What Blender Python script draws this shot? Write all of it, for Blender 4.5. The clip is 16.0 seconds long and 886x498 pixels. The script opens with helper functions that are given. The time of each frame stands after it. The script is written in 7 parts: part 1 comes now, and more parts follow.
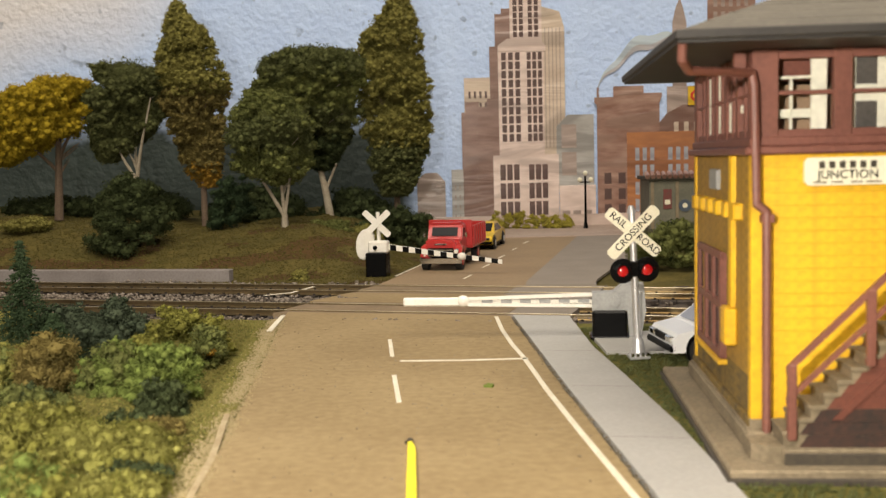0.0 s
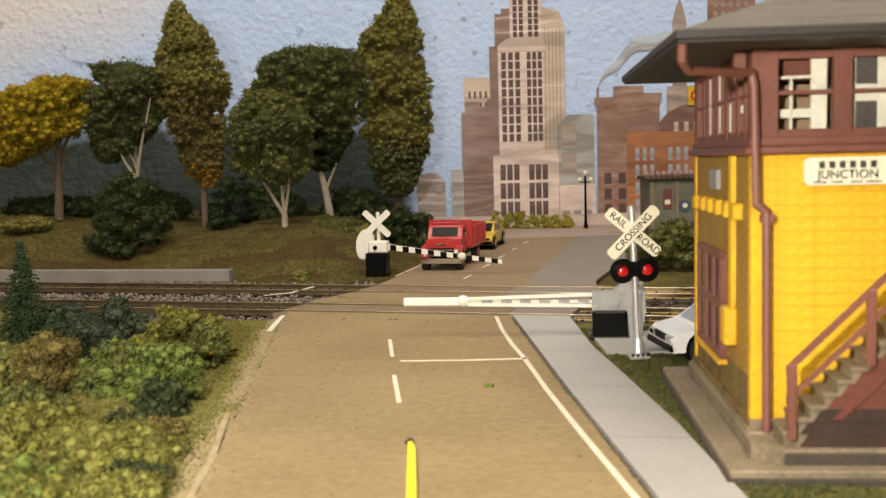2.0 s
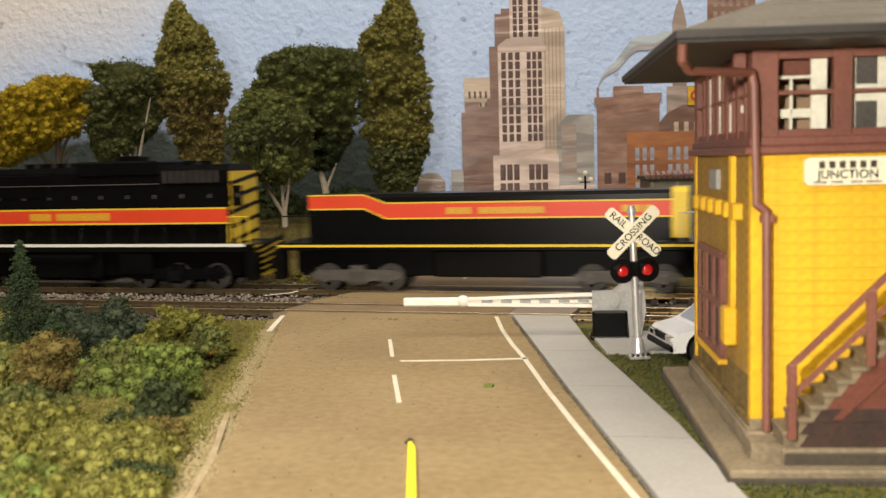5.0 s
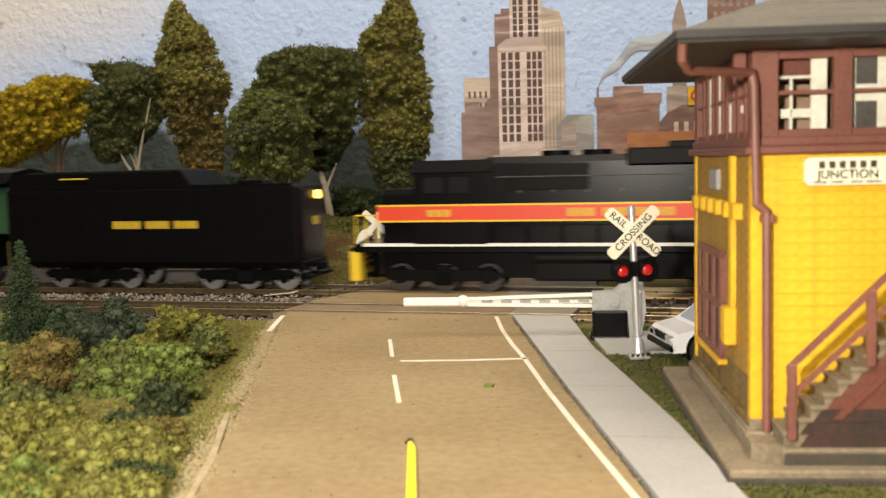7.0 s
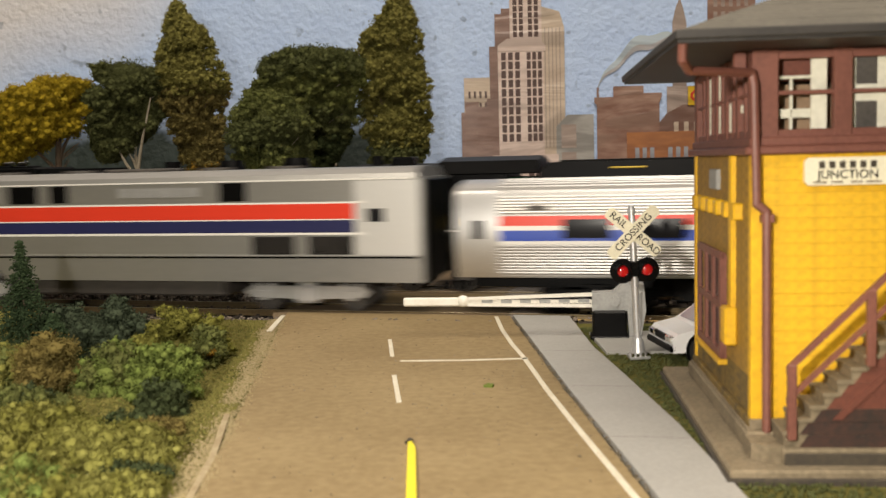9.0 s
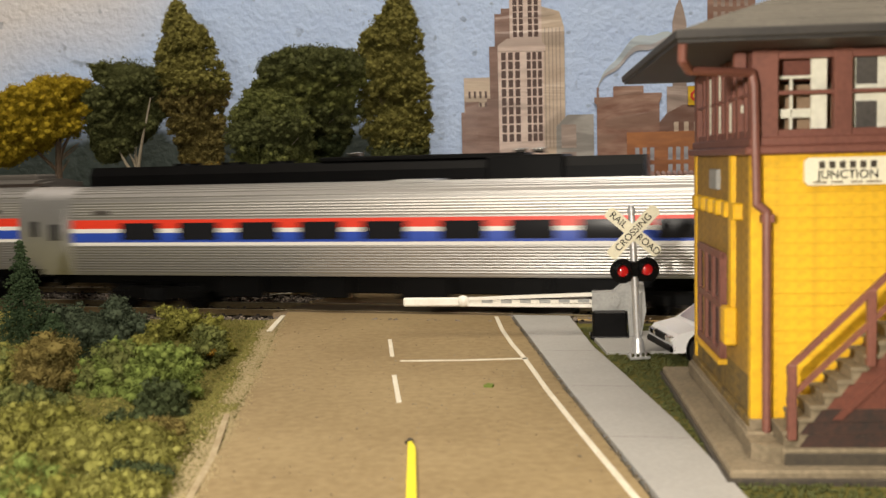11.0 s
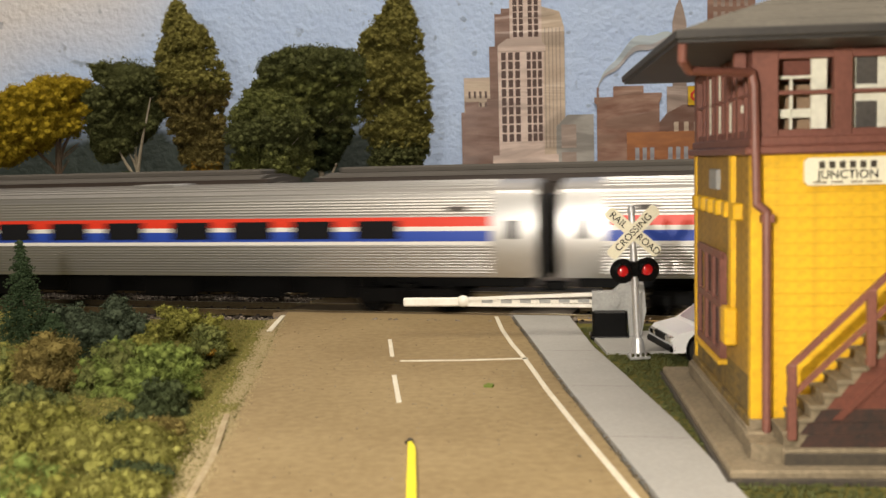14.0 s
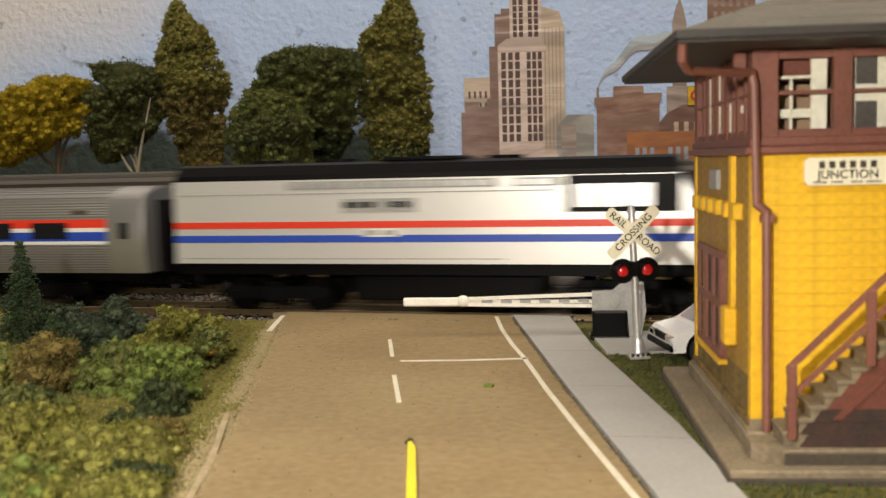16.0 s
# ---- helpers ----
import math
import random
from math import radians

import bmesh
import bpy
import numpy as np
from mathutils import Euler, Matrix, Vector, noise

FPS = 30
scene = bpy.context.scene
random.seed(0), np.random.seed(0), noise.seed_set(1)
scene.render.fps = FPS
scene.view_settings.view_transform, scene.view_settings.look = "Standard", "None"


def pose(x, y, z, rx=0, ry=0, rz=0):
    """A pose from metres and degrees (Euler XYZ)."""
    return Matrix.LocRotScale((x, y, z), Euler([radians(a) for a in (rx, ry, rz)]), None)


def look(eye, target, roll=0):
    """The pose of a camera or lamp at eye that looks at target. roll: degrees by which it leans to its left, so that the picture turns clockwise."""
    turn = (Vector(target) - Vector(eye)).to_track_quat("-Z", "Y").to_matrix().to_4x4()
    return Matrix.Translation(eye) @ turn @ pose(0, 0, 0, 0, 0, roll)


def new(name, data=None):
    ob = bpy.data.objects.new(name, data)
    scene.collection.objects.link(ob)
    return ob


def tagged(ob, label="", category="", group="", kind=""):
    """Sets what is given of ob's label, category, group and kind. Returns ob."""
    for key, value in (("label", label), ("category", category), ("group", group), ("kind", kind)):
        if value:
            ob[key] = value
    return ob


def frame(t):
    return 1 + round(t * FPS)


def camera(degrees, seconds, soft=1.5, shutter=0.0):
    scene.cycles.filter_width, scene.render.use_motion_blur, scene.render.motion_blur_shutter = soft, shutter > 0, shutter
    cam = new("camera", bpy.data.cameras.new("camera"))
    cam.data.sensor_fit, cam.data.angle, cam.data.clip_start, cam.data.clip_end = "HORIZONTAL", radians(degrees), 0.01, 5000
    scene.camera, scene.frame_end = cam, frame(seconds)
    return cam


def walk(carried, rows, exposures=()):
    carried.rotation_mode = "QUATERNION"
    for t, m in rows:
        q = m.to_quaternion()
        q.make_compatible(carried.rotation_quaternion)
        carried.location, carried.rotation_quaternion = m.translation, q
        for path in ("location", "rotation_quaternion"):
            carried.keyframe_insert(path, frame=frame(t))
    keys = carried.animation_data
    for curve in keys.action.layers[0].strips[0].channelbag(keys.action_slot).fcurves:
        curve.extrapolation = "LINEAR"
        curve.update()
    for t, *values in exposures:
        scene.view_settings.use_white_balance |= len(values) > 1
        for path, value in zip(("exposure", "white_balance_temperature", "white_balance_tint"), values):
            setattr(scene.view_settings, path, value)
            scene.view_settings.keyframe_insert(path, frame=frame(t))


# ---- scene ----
# ---------------------------------------------------------------- camera
# A model railway in 1:87, true size in metres; rail tops and road lie near z = 0.
cam = camera(48.27, 16.0, soft=1.4, shutter=0.75)
# the small lens has a focus: sharp round the crossing, soft on the tower and the near bushes
cam.data.dof.use_dof, cam.data.dof.focus_distance, cam.data.dof.aperture_fstop = True, 0.40, 48.0
EYE = pose(0, 0, 0.052) @ pose(0, 0, 0, 90 - 5.094, 0, 0) @ pose(0, 0, 0, 0, 0, -1.43)
# the clip's camera lowers its exposure while the bright coaches fill the picture
walk(cam, [(0.0, EYE), (16.0, EYE)], [(0.0, 0.05), (6.4, 0.05), (7.0, 0.2), (7.5, 0.2), (8.0, 0.03), (8.5, -0.26), (9.0, -0.2), (11.5, -0.16), (14.8, -0.17), (15.5, -0.3), (16.0, -0.3)])

# ---------------------------------------------------------------- light
world = bpy.data.worlds.new("room_air")
scene.world = world
world.use_nodes = True
world.node_tree.nodes["Background"].inputs[0].default_value = (1.0, 0.93, 0.84, 1)
world.node_tree.nodes["Background"].inputs[1].default_value = 0.03


def area_lamp(name, eye, target, size, watts, colour):
    data = bpy.data.lights.new(name, "AREA")
    data.shape, data.size, data.energy, data.color = "DISK", size, watts, colour
    ob = new(name, data)
    ob.matrix_world = look(eye, target)
    return ob


# the ceiling lamp of the layout room, and the small torch held to the left of the filming camera
area_lamp("ceiling_lamp", (-0.02, -0.17, 0.92), (0.02, 0.60, 0.06), 0.95, 15.2, (1.0, 0.89, 0.735))
area_lamp("camera_torch", (-0.055, -0.02, 0.075), (0.0, 0.45, 0.04), 0.014, 0.70, (1.0, 0.92, 0.80))

# ---------------------------------------------------------------- tools
MM = 0.001
rnd = random.Random(7)
YAW = 15.0
TD = (math.cos(radians(YAW)), -math.sin(radians(YAW)))
TN = (math.sin(radians(YAW)), math.cos(radians(YAW)))
NEAR, FAR = 335.0, 388.5


def at(x, y, z=0, rz=0, rx=0, ry=0):
    return pose(x * MM, y * MM, z * MM, rx, ry, rz)


def thing(name, m, label, category, group="", kind=""):
    ob = new(name)
    ob.empty_display_size = 0.01
    ob.matrix_world = m
    return tagged(ob, label, category, group, kind)


def link(name, me, material, parent=None, label="", m=None):
    ob = new(name, me)
    if material and not me.materials:
        me.materials.append(material)
    if parent:
        ob.parent = parent
    if m is not None:
        ob.matrix_basis = m
    if label:
        tagged(ob, label)
    return ob


def part(name, bm, material, parent=None, label="", m=None, smooth=False):
    """One mesh object from a bmesh drawn in millimetres."""
    for v in bm.verts:
        v.co *= MM
    bmesh.ops.recalc_face_normals(bm, faces=bm.faces)
    me = bpy.data.meshes.new(name)
    bm.to_mesh(me)
    bm.free()
    if smooth:
        for p in me.polygons:
            p.use_smooth = True
    return link(name, me, material, parent, label, m)


def box(x0, x1, y0, y1, z0, z1, bevel=0.0, bm=None):
    b = bmesh.new()
    bmesh.ops.create_cube(b, size=1)
    for v in b.verts:
        v.co = Vector(((x0 + x1) / 2 + v.co.x * (x1 - x0), (y0 + y1) / 2 + v.co.y * (y1 - y0), (z0 + z1) / 2 + v.co.z * (z1 - z0)))
    if bevel:
        bmesh.ops.bevel(b, geom=b.edges[:], offset=bevel, segments=1, affect="EDGES")
    return join(bm, b)


def join(bm, b):
    if bm is None:
        return b
    me = bpy.data.meshes.new("tmp")
    b.to_mesh(me)
    b.free()
    bm.from_mesh(me)
    bpy.data.meshes.remove(me)
    return bm


def tube(p, q, r0, r1=None, seg=10, bm=None):
    """A round rod from p to q."""
    p, q = Vector(p), Vector(q)
    b = bmesh.new()
    bmesh.ops.create_cone(b, cap_ends=True, segments=seg, radius1=r0, radius2=r0 if r1 is None else r1, depth=(q - p).length)
    m = Matrix.Translation((p + q) / 2) @ (q - p).to_track_quat("Z", "Y").to_matrix().to_4x4()
    bmesh.ops.transform(b, matrix=m, verts=b.verts)
    return join(bm, b)


def prism(profile, axis, a, b0, bm=None):
    """A polygon drawn out along an axis: x takes (y, z), y takes (x, z), z takes (x, y)."""
    b = bmesh.new()
    place = {"x": lambda u, v, w: (w, u, v), "y": lambda u, v, w: (u, w, v), "z": lambda u, v, w: (u, v, w)}[axis]
    r0 = [b.verts.new(place(u, v, a)) for u, v in profile]
    r1 = [b.verts.new(place(u, v, b0)) for u, v in profile]
    k = len(profile)
    b.faces.new(r0)
    b.faces.new(r1[::-1])
    for i in range(k):
        b.faces.new((r0[i], r1[i], r1[(i + 1) % k], r0[(i + 1) % k]))
    return join(bm, b)


def ring(c, axis, r_out, r_in, w, seg=24, bm=None):
    b = bmesh.new()
    rows = []
    for i in range(seg):
        a = 2 * math.pi * i / seg
        row = []
        for r, o in ((r_out, -w / 2), (r_out, w / 2), (r_in, w / 2), (r_in, -w / 2)):
            u, v = r * math.cos(a), r * math.sin(a)
            row.append(b.verts.new({"y": (c[0] + u, c[1] + o, c[2] + v), "z": (c[0] + u, c[1] + v, c[2] + o), "x": (c[0] + o, c[1] + u, c[2] + v)}[axis]))
        rows.append(row)
    for i in range(seg):
        for j in range(4):
            b.faces.new((rows[i][j], rows[i - 1][j], rows[i - 1][(j + 1) % 4], rows[i][(j + 1) % 4]))
    return join(bm, b)


def lettering(name, text, size, material, parent, m, depth=0.1):
    curve = bpy.data.curves.new(name, "FONT")
    curve.body, curve.size, curve.extrude = text, size * MM, depth * MM
    curve.align_x, curve.align_y = "CENTER", "CENTER"
    tmp = bpy.data.objects.new("tmp_text", curve)
    me = bpy.data.meshes.new_from_object(tmp)
    bpy.data.objects.remove(tmp)
    return link(name, me, material, parent, m=m)


# ---------------------------------------------------------------- materials
def material(name, colour, rough=0.6, metal=0.0, second=None, size=3.0, fine=0.5, amount=0.5, bump=0.0, spec=0.5, glow=0.0, islands=None, coords="Object", coat=0.0, stretch=None):
    """A surface with variation at two scales (size and fine in millimetres) between two colours, and fine relief."""
    m = bpy.data.materials.new(name)
    m.use_nodes = True
    t = m.node_tree
    n, l = t.nodes, t.links
    p = n["Principled BSDF"]
    p.inputs["Roughness"].default_value, p.inputs["Metallic"].default_value = rough, metal
    p.inputs["Specular IOR Level"].default_value = spec
    p.inputs["Coat Weight"].default_value = coat
    tc = n.new("ShaderNodeTexCoord")
    place = tc.outputs[coords]
    if stretch:
        mp = n.new("ShaderNodeMapping")
        mp.inputs["Scale"].default_value = stretch
        l.new(place, mp.inputs["Vector"])
        place = mp.outputs[0]
    second = second or tuple(c * 0.72 for c in colour)
    big, small = n.new("ShaderNodeTexNoise"), n.new("ShaderNodeTexNoise")
    for k, s, det in ((big, size, 4), (small, fine, 3)):
        k.inputs["Scale"].default_value = 1000.0 / s
        k.inputs["Detail"].default_value = det
        l.new(place, k.inputs["Vector"])
    add = n.new("ShaderNodeMath")
    add.operation = "ADD"
    l.new(big.outputs["Fac"], add.inputs[0])
    l.new(small.outputs["Fac"], add.inputs[1])
    rng = n.new("ShaderNodeMapRange")
    rng.inputs[1].default_value, rng.inputs[2].default_value = 0.75, 1.25
    rng.inputs[3].default_value, rng.inputs[4].default_value = 0.0, amount
    l.new(add.outputs[0], rng.inputs[0])
    mix = n.new("ShaderNodeMix")
    mix.data_type = "RGBA"
    mix.inputs[6].default_value, mix.inputs[7].default_value = (*colour, 1), (*second, 1)
    l.new(rng.outputs[0], mix.inputs[0])
    out = mix.outputs[2]
    if islands:
        geo = n.new("ShaderNodeNewGeometry")
        ramp = n.new("ShaderNodeValToRGB")
        ramp.color_ramp.elements[0].color = (*islands[0], 1)
        ramp.color_ramp.elements[1].color = (*islands[-1], 1)
        for i, c in enumerate(islands[1:-1]):
            e = ramp.color_ramp.elements.new((i + 1) / (len(islands) - 1))
            e.color = (*c, 1)
        l.new(geo.outputs["Random Per Island"], ramp.inputs[0])
        mix2 = n.new("ShaderNodeMix")
        mix2.data_type = "RGBA"
        mix2.inputs[0].default_value = 0.32
        l.new(out, mix2.inputs[6])
        l.new(ramp.outputs[0], mix2.inputs[7])
        out = mix2.outputs[2]
    l.new(out, p.inputs["Base Color"])
    if bump:
        bn = n.new("ShaderNodeBump")
        bn.inputs["Strength"].default_value = 0.6
        bn.inputs["Distance"].default_value = bump * MM
        l.new(add.outputs[0], bn.inputs["Height"])
        l.new(bn.outputs[0], p.inputs["Normal"])
    if glow:
        p.inputs["Emission Color"].default_value = (*colour, 1)
        p.inputs["Emission Strength"].default_value = glow
    return m


M = dict(
    road=material("road_paint", (0.315, 0.232, 0.116), 0.85, second=(0.205, 0.141, 0.063), size=40, fine=2.2, amount=0.75, bump=0.06),
    road_far=material("road_far_paint", (0.30, 0.212, 0.122), 0.85, second=(0.20, 0.138, 0.078), size=40, fine=1.2, amount=0.8, bump=0.08),
    line=material("line_paint", (0.78, 0.74, 0.62), 0.7, second=(0.55, 0.46, 0.32), size=6, fine=0.8, amount=0.6),
    faded=material("faded_edge_paint", (0.46, 0.38, 0.24), 0.85, second=(0.31, 0.23, 0.125), size=7, fine=1.0, amount=1.0),
    yellow_line=material("yellow_strip", (0.85, 0.72, 0.02), 0.45, size=8, fine=1, amount=0.15),
    walk=material("grey_pavement", (0.40, 0.39, 0.37), 0.8, second=(0.31, 0.30, 0.28), size=18, fine=1.0, amount=0.6, bump=0.05),
    walk_far=material("grey_apron", (0.265, 0.225, 0.185), 0.8, second=(0.19, 0.16, 0.13), size=18, fine=1.0, amount=0.7, bump=0.05),
    poster=material("faded_red_poster", (0.17, 0.035, 0.03), 0.7, second=(0.11, 0.05, 0.04), size=3, fine=0.8, amount=1.0),
    badge=material("faded_blue_sign", (0.04, 0.07, 0.12), 0.7, second=(0.08, 0.09, 0.10), size=3, fine=0.8, amount=0.9),
    grit=material("road_specks", (0.12, 0.09, 0.06), 0.9, islands=((0.06, 0.04, 0.02), (0.16, 0.11, 0.06), (0.6, 0.55, 0.45), (0.09, 0.06, 0.03))),
    grass=material("flock_grass", (0.16, 0.14, 0.04), 0.95, second=(0.085, 0.085, 0.022), size=14, fine=1.4, amount=1.0, bump=0.6, spec=0.1),
    flock=material("flock_grains", (0.20, 0.18, 0.05), 0.95, spec=0.1, islands=((0.10, 0.12, 0.03), (0.22, 0.20, 0.06), (0.30, 0.25, 0.10), (0.16, 0.18, 0.04))),
    sand=material("sandy_grains", (0.45, 0.36, 0.20), 0.95, spec=0.1, islands=((0.35, 0.27, 0.14), (0.5, 0.42, 0.26), (0.28, 0.24, 0.10))),
    bank=material("bank_grass", (0.125, 0.098, 0.03), 0.95, second=(0.066, 0.057, 0.018), size=16, fine=1.4, amount=1.0, bump=0.6, spec=0.1),
    bankflock=material("bank_flock_grains", (0.09, 0.075, 0.023), 0.95, spec=0.1, islands=((0.075, 0.07, 0.02), (0.145, 0.12, 0.035), (0.195, 0.16, 0.055), (0.09, 0.085, 0.022))),
    earth=material("brown_earth", (0.095, 0.055, 0.022), 0.95, second=(0.055, 0.036, 0.015), size=18, fine=1.5, amount=1.0, bump=0.5, spec=0.1),
    bed=material("ballast_bed", (0.05, 0.038, 0.03), 0.95, second=(0.11, 0.09, 0.075), size=6, fine=1.0, amount=0.9, bump=0.5, spec=0.2),
    stones=material("ballast_stones", (0.20, 0.165, 0.135), 0.9, spec=0.2, islands=((0.05, 0.038, 0.03), (0.20, 0.16, 0.125), (0.46, 0.41, 0.35), (0.09, 0.068, 0.05))),
    tie=material("dark_ties", (0.022, 0.016, 0.013), 0.8, second=(0.05, 0.036, 0.028), size=4, fine=0.5, amount=0.8, bump=0.08),
    rail=material("weathered_rail", (0.46, 0.36, 0.21), 0.29, 0.9, second=(0.26, 0.195, 0.11), size=12, fine=1, amount=0.8),
    railtop=material("polished_rail_head", (0.70, 0.60, 0.42), 0.28, 0.75, size=20, fine=1, amount=0.3),
    timber=material("crossing_filler", (0.25, 0.18, 0.105), 0.85, second=(0.17, 0.12, 0.07), size=10, fine=0.8, amount=0.9, bump=0.06),
    wood=material("painted_kerb_strip", (0.25, 0.225, 0.215), 0.8, second=(0.16, 0.135, 0.125), size=20, fine=1, amount=0.7),
    white=material("white_plastic", (0.80, 0.77, 0.70), 0.45, second=(0.62, 0.58, 0.50), size=3, fine=0.6, amount=0.5, bump=0.03),
    carwhite=material("white_car_paint", (0.85, 0.85, 0.86), 0.3, second=(0.75, 0.75, 0.76), size=6, fine=1, amount=0.3, coat=0.4),
    cream=material("cream_sign_paint", (0.80, 0.76, 0.60), 0.5, second=(0.66, 0.60, 0.42), size=3, fine=0.5, amount=0.5),
    black=material("black_plastic", (0.0026, 0.0026, 0.003), 0.27, second=(0.005, 0.005, 0.005), size=5, fine=0.6, amount=0.6, spec=0.16, bump=0.02),
    matt=material("matt_black", (0.0022, 0.0022, 0.0025), 0.42, second=(0.0042, 0.004, 0.004), size=8, fine=0.8, amount=0.7, spec=0.09),
    grey=material("grey_plastic", (0.36, 0.36, 0.35), 0.5, second=(0.24, 0.24, 0.23), size=4, fine=0.7, amount=0.7, bump=0.05),
    silver=material("silver_paint", (0.62, 0.62, 0.63), 0.35, 0.6, second=(0.42, 0.42, 0.43), size=4, fine=0.5, amount=0.5),
    chrome=material("chrome", (0.8, 0.79, 0.76), 0.15, 1.0, size=10, fine=1, amount=0.2),
    lens=material("red_lamp_lens", (0.55, 0.01, 0.012), 0.15, size=1.5, fine=0.3, amount=0.5, coat=0.8, glow=0.15),
    red=material("red_truck_paint", (0.44, 0.02, 0.018), 0.33, second=(0.33, 0.014, 0.013), size=8, fine=1, amount=0.5, coat=0.4),
    yellowcar=material("yellow_car_paint", (0.75, 0.50, 0.02), 0.3, size=6, fine=1, amount=0.3, coat=0.3),
    glass=material("dark_glass", (0.014, 0.014, 0.016), 0.2, size=6, fine=1, amount=0.3, spec=0.08),
    tyre=material("tyre_rubber", (0.015, 0.014, 0.013), 0.8, size=2, fine=0.5, amount=0.5),
    yellow=material("tower_yellow", (0.80, 0.47, 0.015), 0.5, second=(0.52, 0.29, 0.014), size=24, fine=1.2, amount=0.8, bump=0.03),
    brown=material("tower_brown", (0.215, 0.082, 0.058), 0.5, second=(0.135, 0.05, 0.036), size=10, fine=0.8, amount=0.7, bump=0.03),
    # dirt and the shade of the pavement side both sit in this colour
    ochre=material("dirty_shaded_yellow_boards", (0.44, 0.25, 0.03), 0.6, second=(0.20, 0.115, 0.022), size=13, fine=1.4, amount=1.0, bump=0.04),
    grimy=material("grimy_foot_boards", (0.26, 0.165, 0.035), 0.75, second=(0.085, 0.06, 0.025), size=6, fine=1.0, amount=1.0, bump=0.05),
    inside=material("tower_room_boards", (0.30, 0.20, 0.12), 0.7, second=(0.19, 0.12, 0.07), size=16, fine=1.2, amount=0.8),
    # the pale grey paints the reflection on the white car's windscreen
    screen=material("pale_reflection_glass", (0.30, 0.30, 0.33), 0.12, second=(0.22, 0.22, 0.25), size=8, fine=1.5, amount=0.5, spec=0.5),
    skirt=material("stair_boards", (0.16, 0.05, 0.03), 0.65, second=(0.10, 0.03, 0.02), size=12, fine=0.8, amount=0.8, bump=0.04),
    slate=material("tower_roof", (0.15, 0.135, 0.11), 0.8, second=(0.09, 0.082, 0.068), size=10, fine=0.8, amount=0.8, bump=0.06),
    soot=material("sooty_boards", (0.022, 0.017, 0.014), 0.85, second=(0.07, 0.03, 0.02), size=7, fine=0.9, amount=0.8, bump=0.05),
    plinth=material("tower_base", (0.265, 0.21, 0.135), 0.85, second=(0.14, 0.11, 0.068), size=11, fine=1.0, amount=0.9, bump=0.06),
    # near black: shade under the roof is put into the eaves' colour
    eaves=material("dark_shaded_eaves", (0.018, 0.016, 0.015), 0.6, second=(0.035, 0.03, 0.026), size=10, fine=1, amount=0.8, bump=0.05),
    dirt=material("dark_plinth_edge", (0.04, 0.033, 0.026), 0.9, second=(0.075, 0.06, 0.04), size=8, fine=1, amount=0.8, bump=0.05),
    curtain=material("ivory_interior", (0.76, 0.74, 0.62), 0.7, second=(0.50, 0.48, 0.38), size=8, fine=1, amount=0.5),
    steel=material("coach_steel", (0.48, 0.465, 0.45), 0.43, 0.84, second=(0.41, 0.40, 0.39), size=25, fine=1.2, amount=0.5),
    smooth_steel=material("plain_steel_panels", (0.62, 0.61, 0.60), 0.34, 0.82, second=(0.50, 0.49, 0.48), size=25, fine=1.2, amount=0.5),
    locogrey=material("loco_silver_grey", (0.46, 0.45, 0.43), 0.36, 0.72, second=(0.36, 0.35, 0.335), size=30, fine=1.2, amount=0.5),
    locowhite=material("loco_white_silver", (0.76, 0.75, 0.73), 0.38, 0.5, second=(0.68, 0.665, 0.65), size=30, fine=1.2, amount=0.4),
    s_red=material("stripe_red", (0.70, 0.045, 0.02), 0.4, size=15, fine=1, amount=0.25),
    s_white=material("stripe_white", (0.80, 0.78, 0.74), 0.4, size=15, fine=1, amount=0.2),
    s_blue=material("stripe_blue", (0.025, 0.07, 0.42), 0.4, size=15, fine=1, amount=0.25),
    s_navy=material("stripe_navy", (0.02, 0.022, 0.085), 0.4, size=15, fine=1, amount=0.25),
    f_yellow=material("freight_yellow", (0.74, 0.52, 0.03), 0.45, second=(0.6, 0.4, 0.02), size=10, fine=1, amount=0.5),
    f_red=material("freight_red", (0.66, 0.055, 0.018), 0.45, second=(0.52, 0.04, 0.015), size=15, fine=1, amount=0.4),
    gold=material("gold_lettering", (0.62, 0.42, 0.03), 0.5, size=4, fine=0.5, amount=0.4),
    truckgrey=material("bogie_grey", (0.085, 0.075, 0.066), 0.6, second=(0.045, 0.04, 0.036), size=4, fine=0.6, amount=0.8, bump=0.05),
    heavy=material("dark_brown_coach", (0.035, 0.024, 0.018), 0.6, second=(0.05, 0.035, 0.028), size=20, fine=1, amount=0.6),
    heavyroof=material("dusty_grey_coach_roof", (0.085, 0.076, 0.066), 0.8, second=(0.06, 0.052, 0.045), size=20, fine=1, amount=0.7),
    cabgreen=material("cab_interior_green", (0.02, 0.07, 0.03), 0.6, size=5, fine=0.7, amount=0.5),
    headlight=material("lit_headlight", (1.0, 0.62, 0.12), 0.4, glow=3.0),
    bark=material("tree_bark", (0.15, 0.105, 0.07), 0.9, second=(0.09, 0.06, 0.04), size=5, fine=0.7, amount=0.9, bump=0.15),
    palebark=material("pale_bark", (0.42, 0.37, 0.28), 0.9, second=(0.26, 0.21, 0.15), size=5, fine=0.7, amount=0.9, bump=0.15),
    plank=material("bench_wood", (0.30, 0.21, 0.12), 0.7, second=(0.22, 0.15, 0.08), size=40, fine=3, amount=0.7),
    roomwall=material("room_plaster", (0.34, 0.31, 0.27), 0.9, size=200, fine=8, amount=0.2, bump=0.4),
    roomfloor=material("room_floor", (0.22, 0.20, 0.18), 0.8, size=150, fine=6, amount=0.5),
)


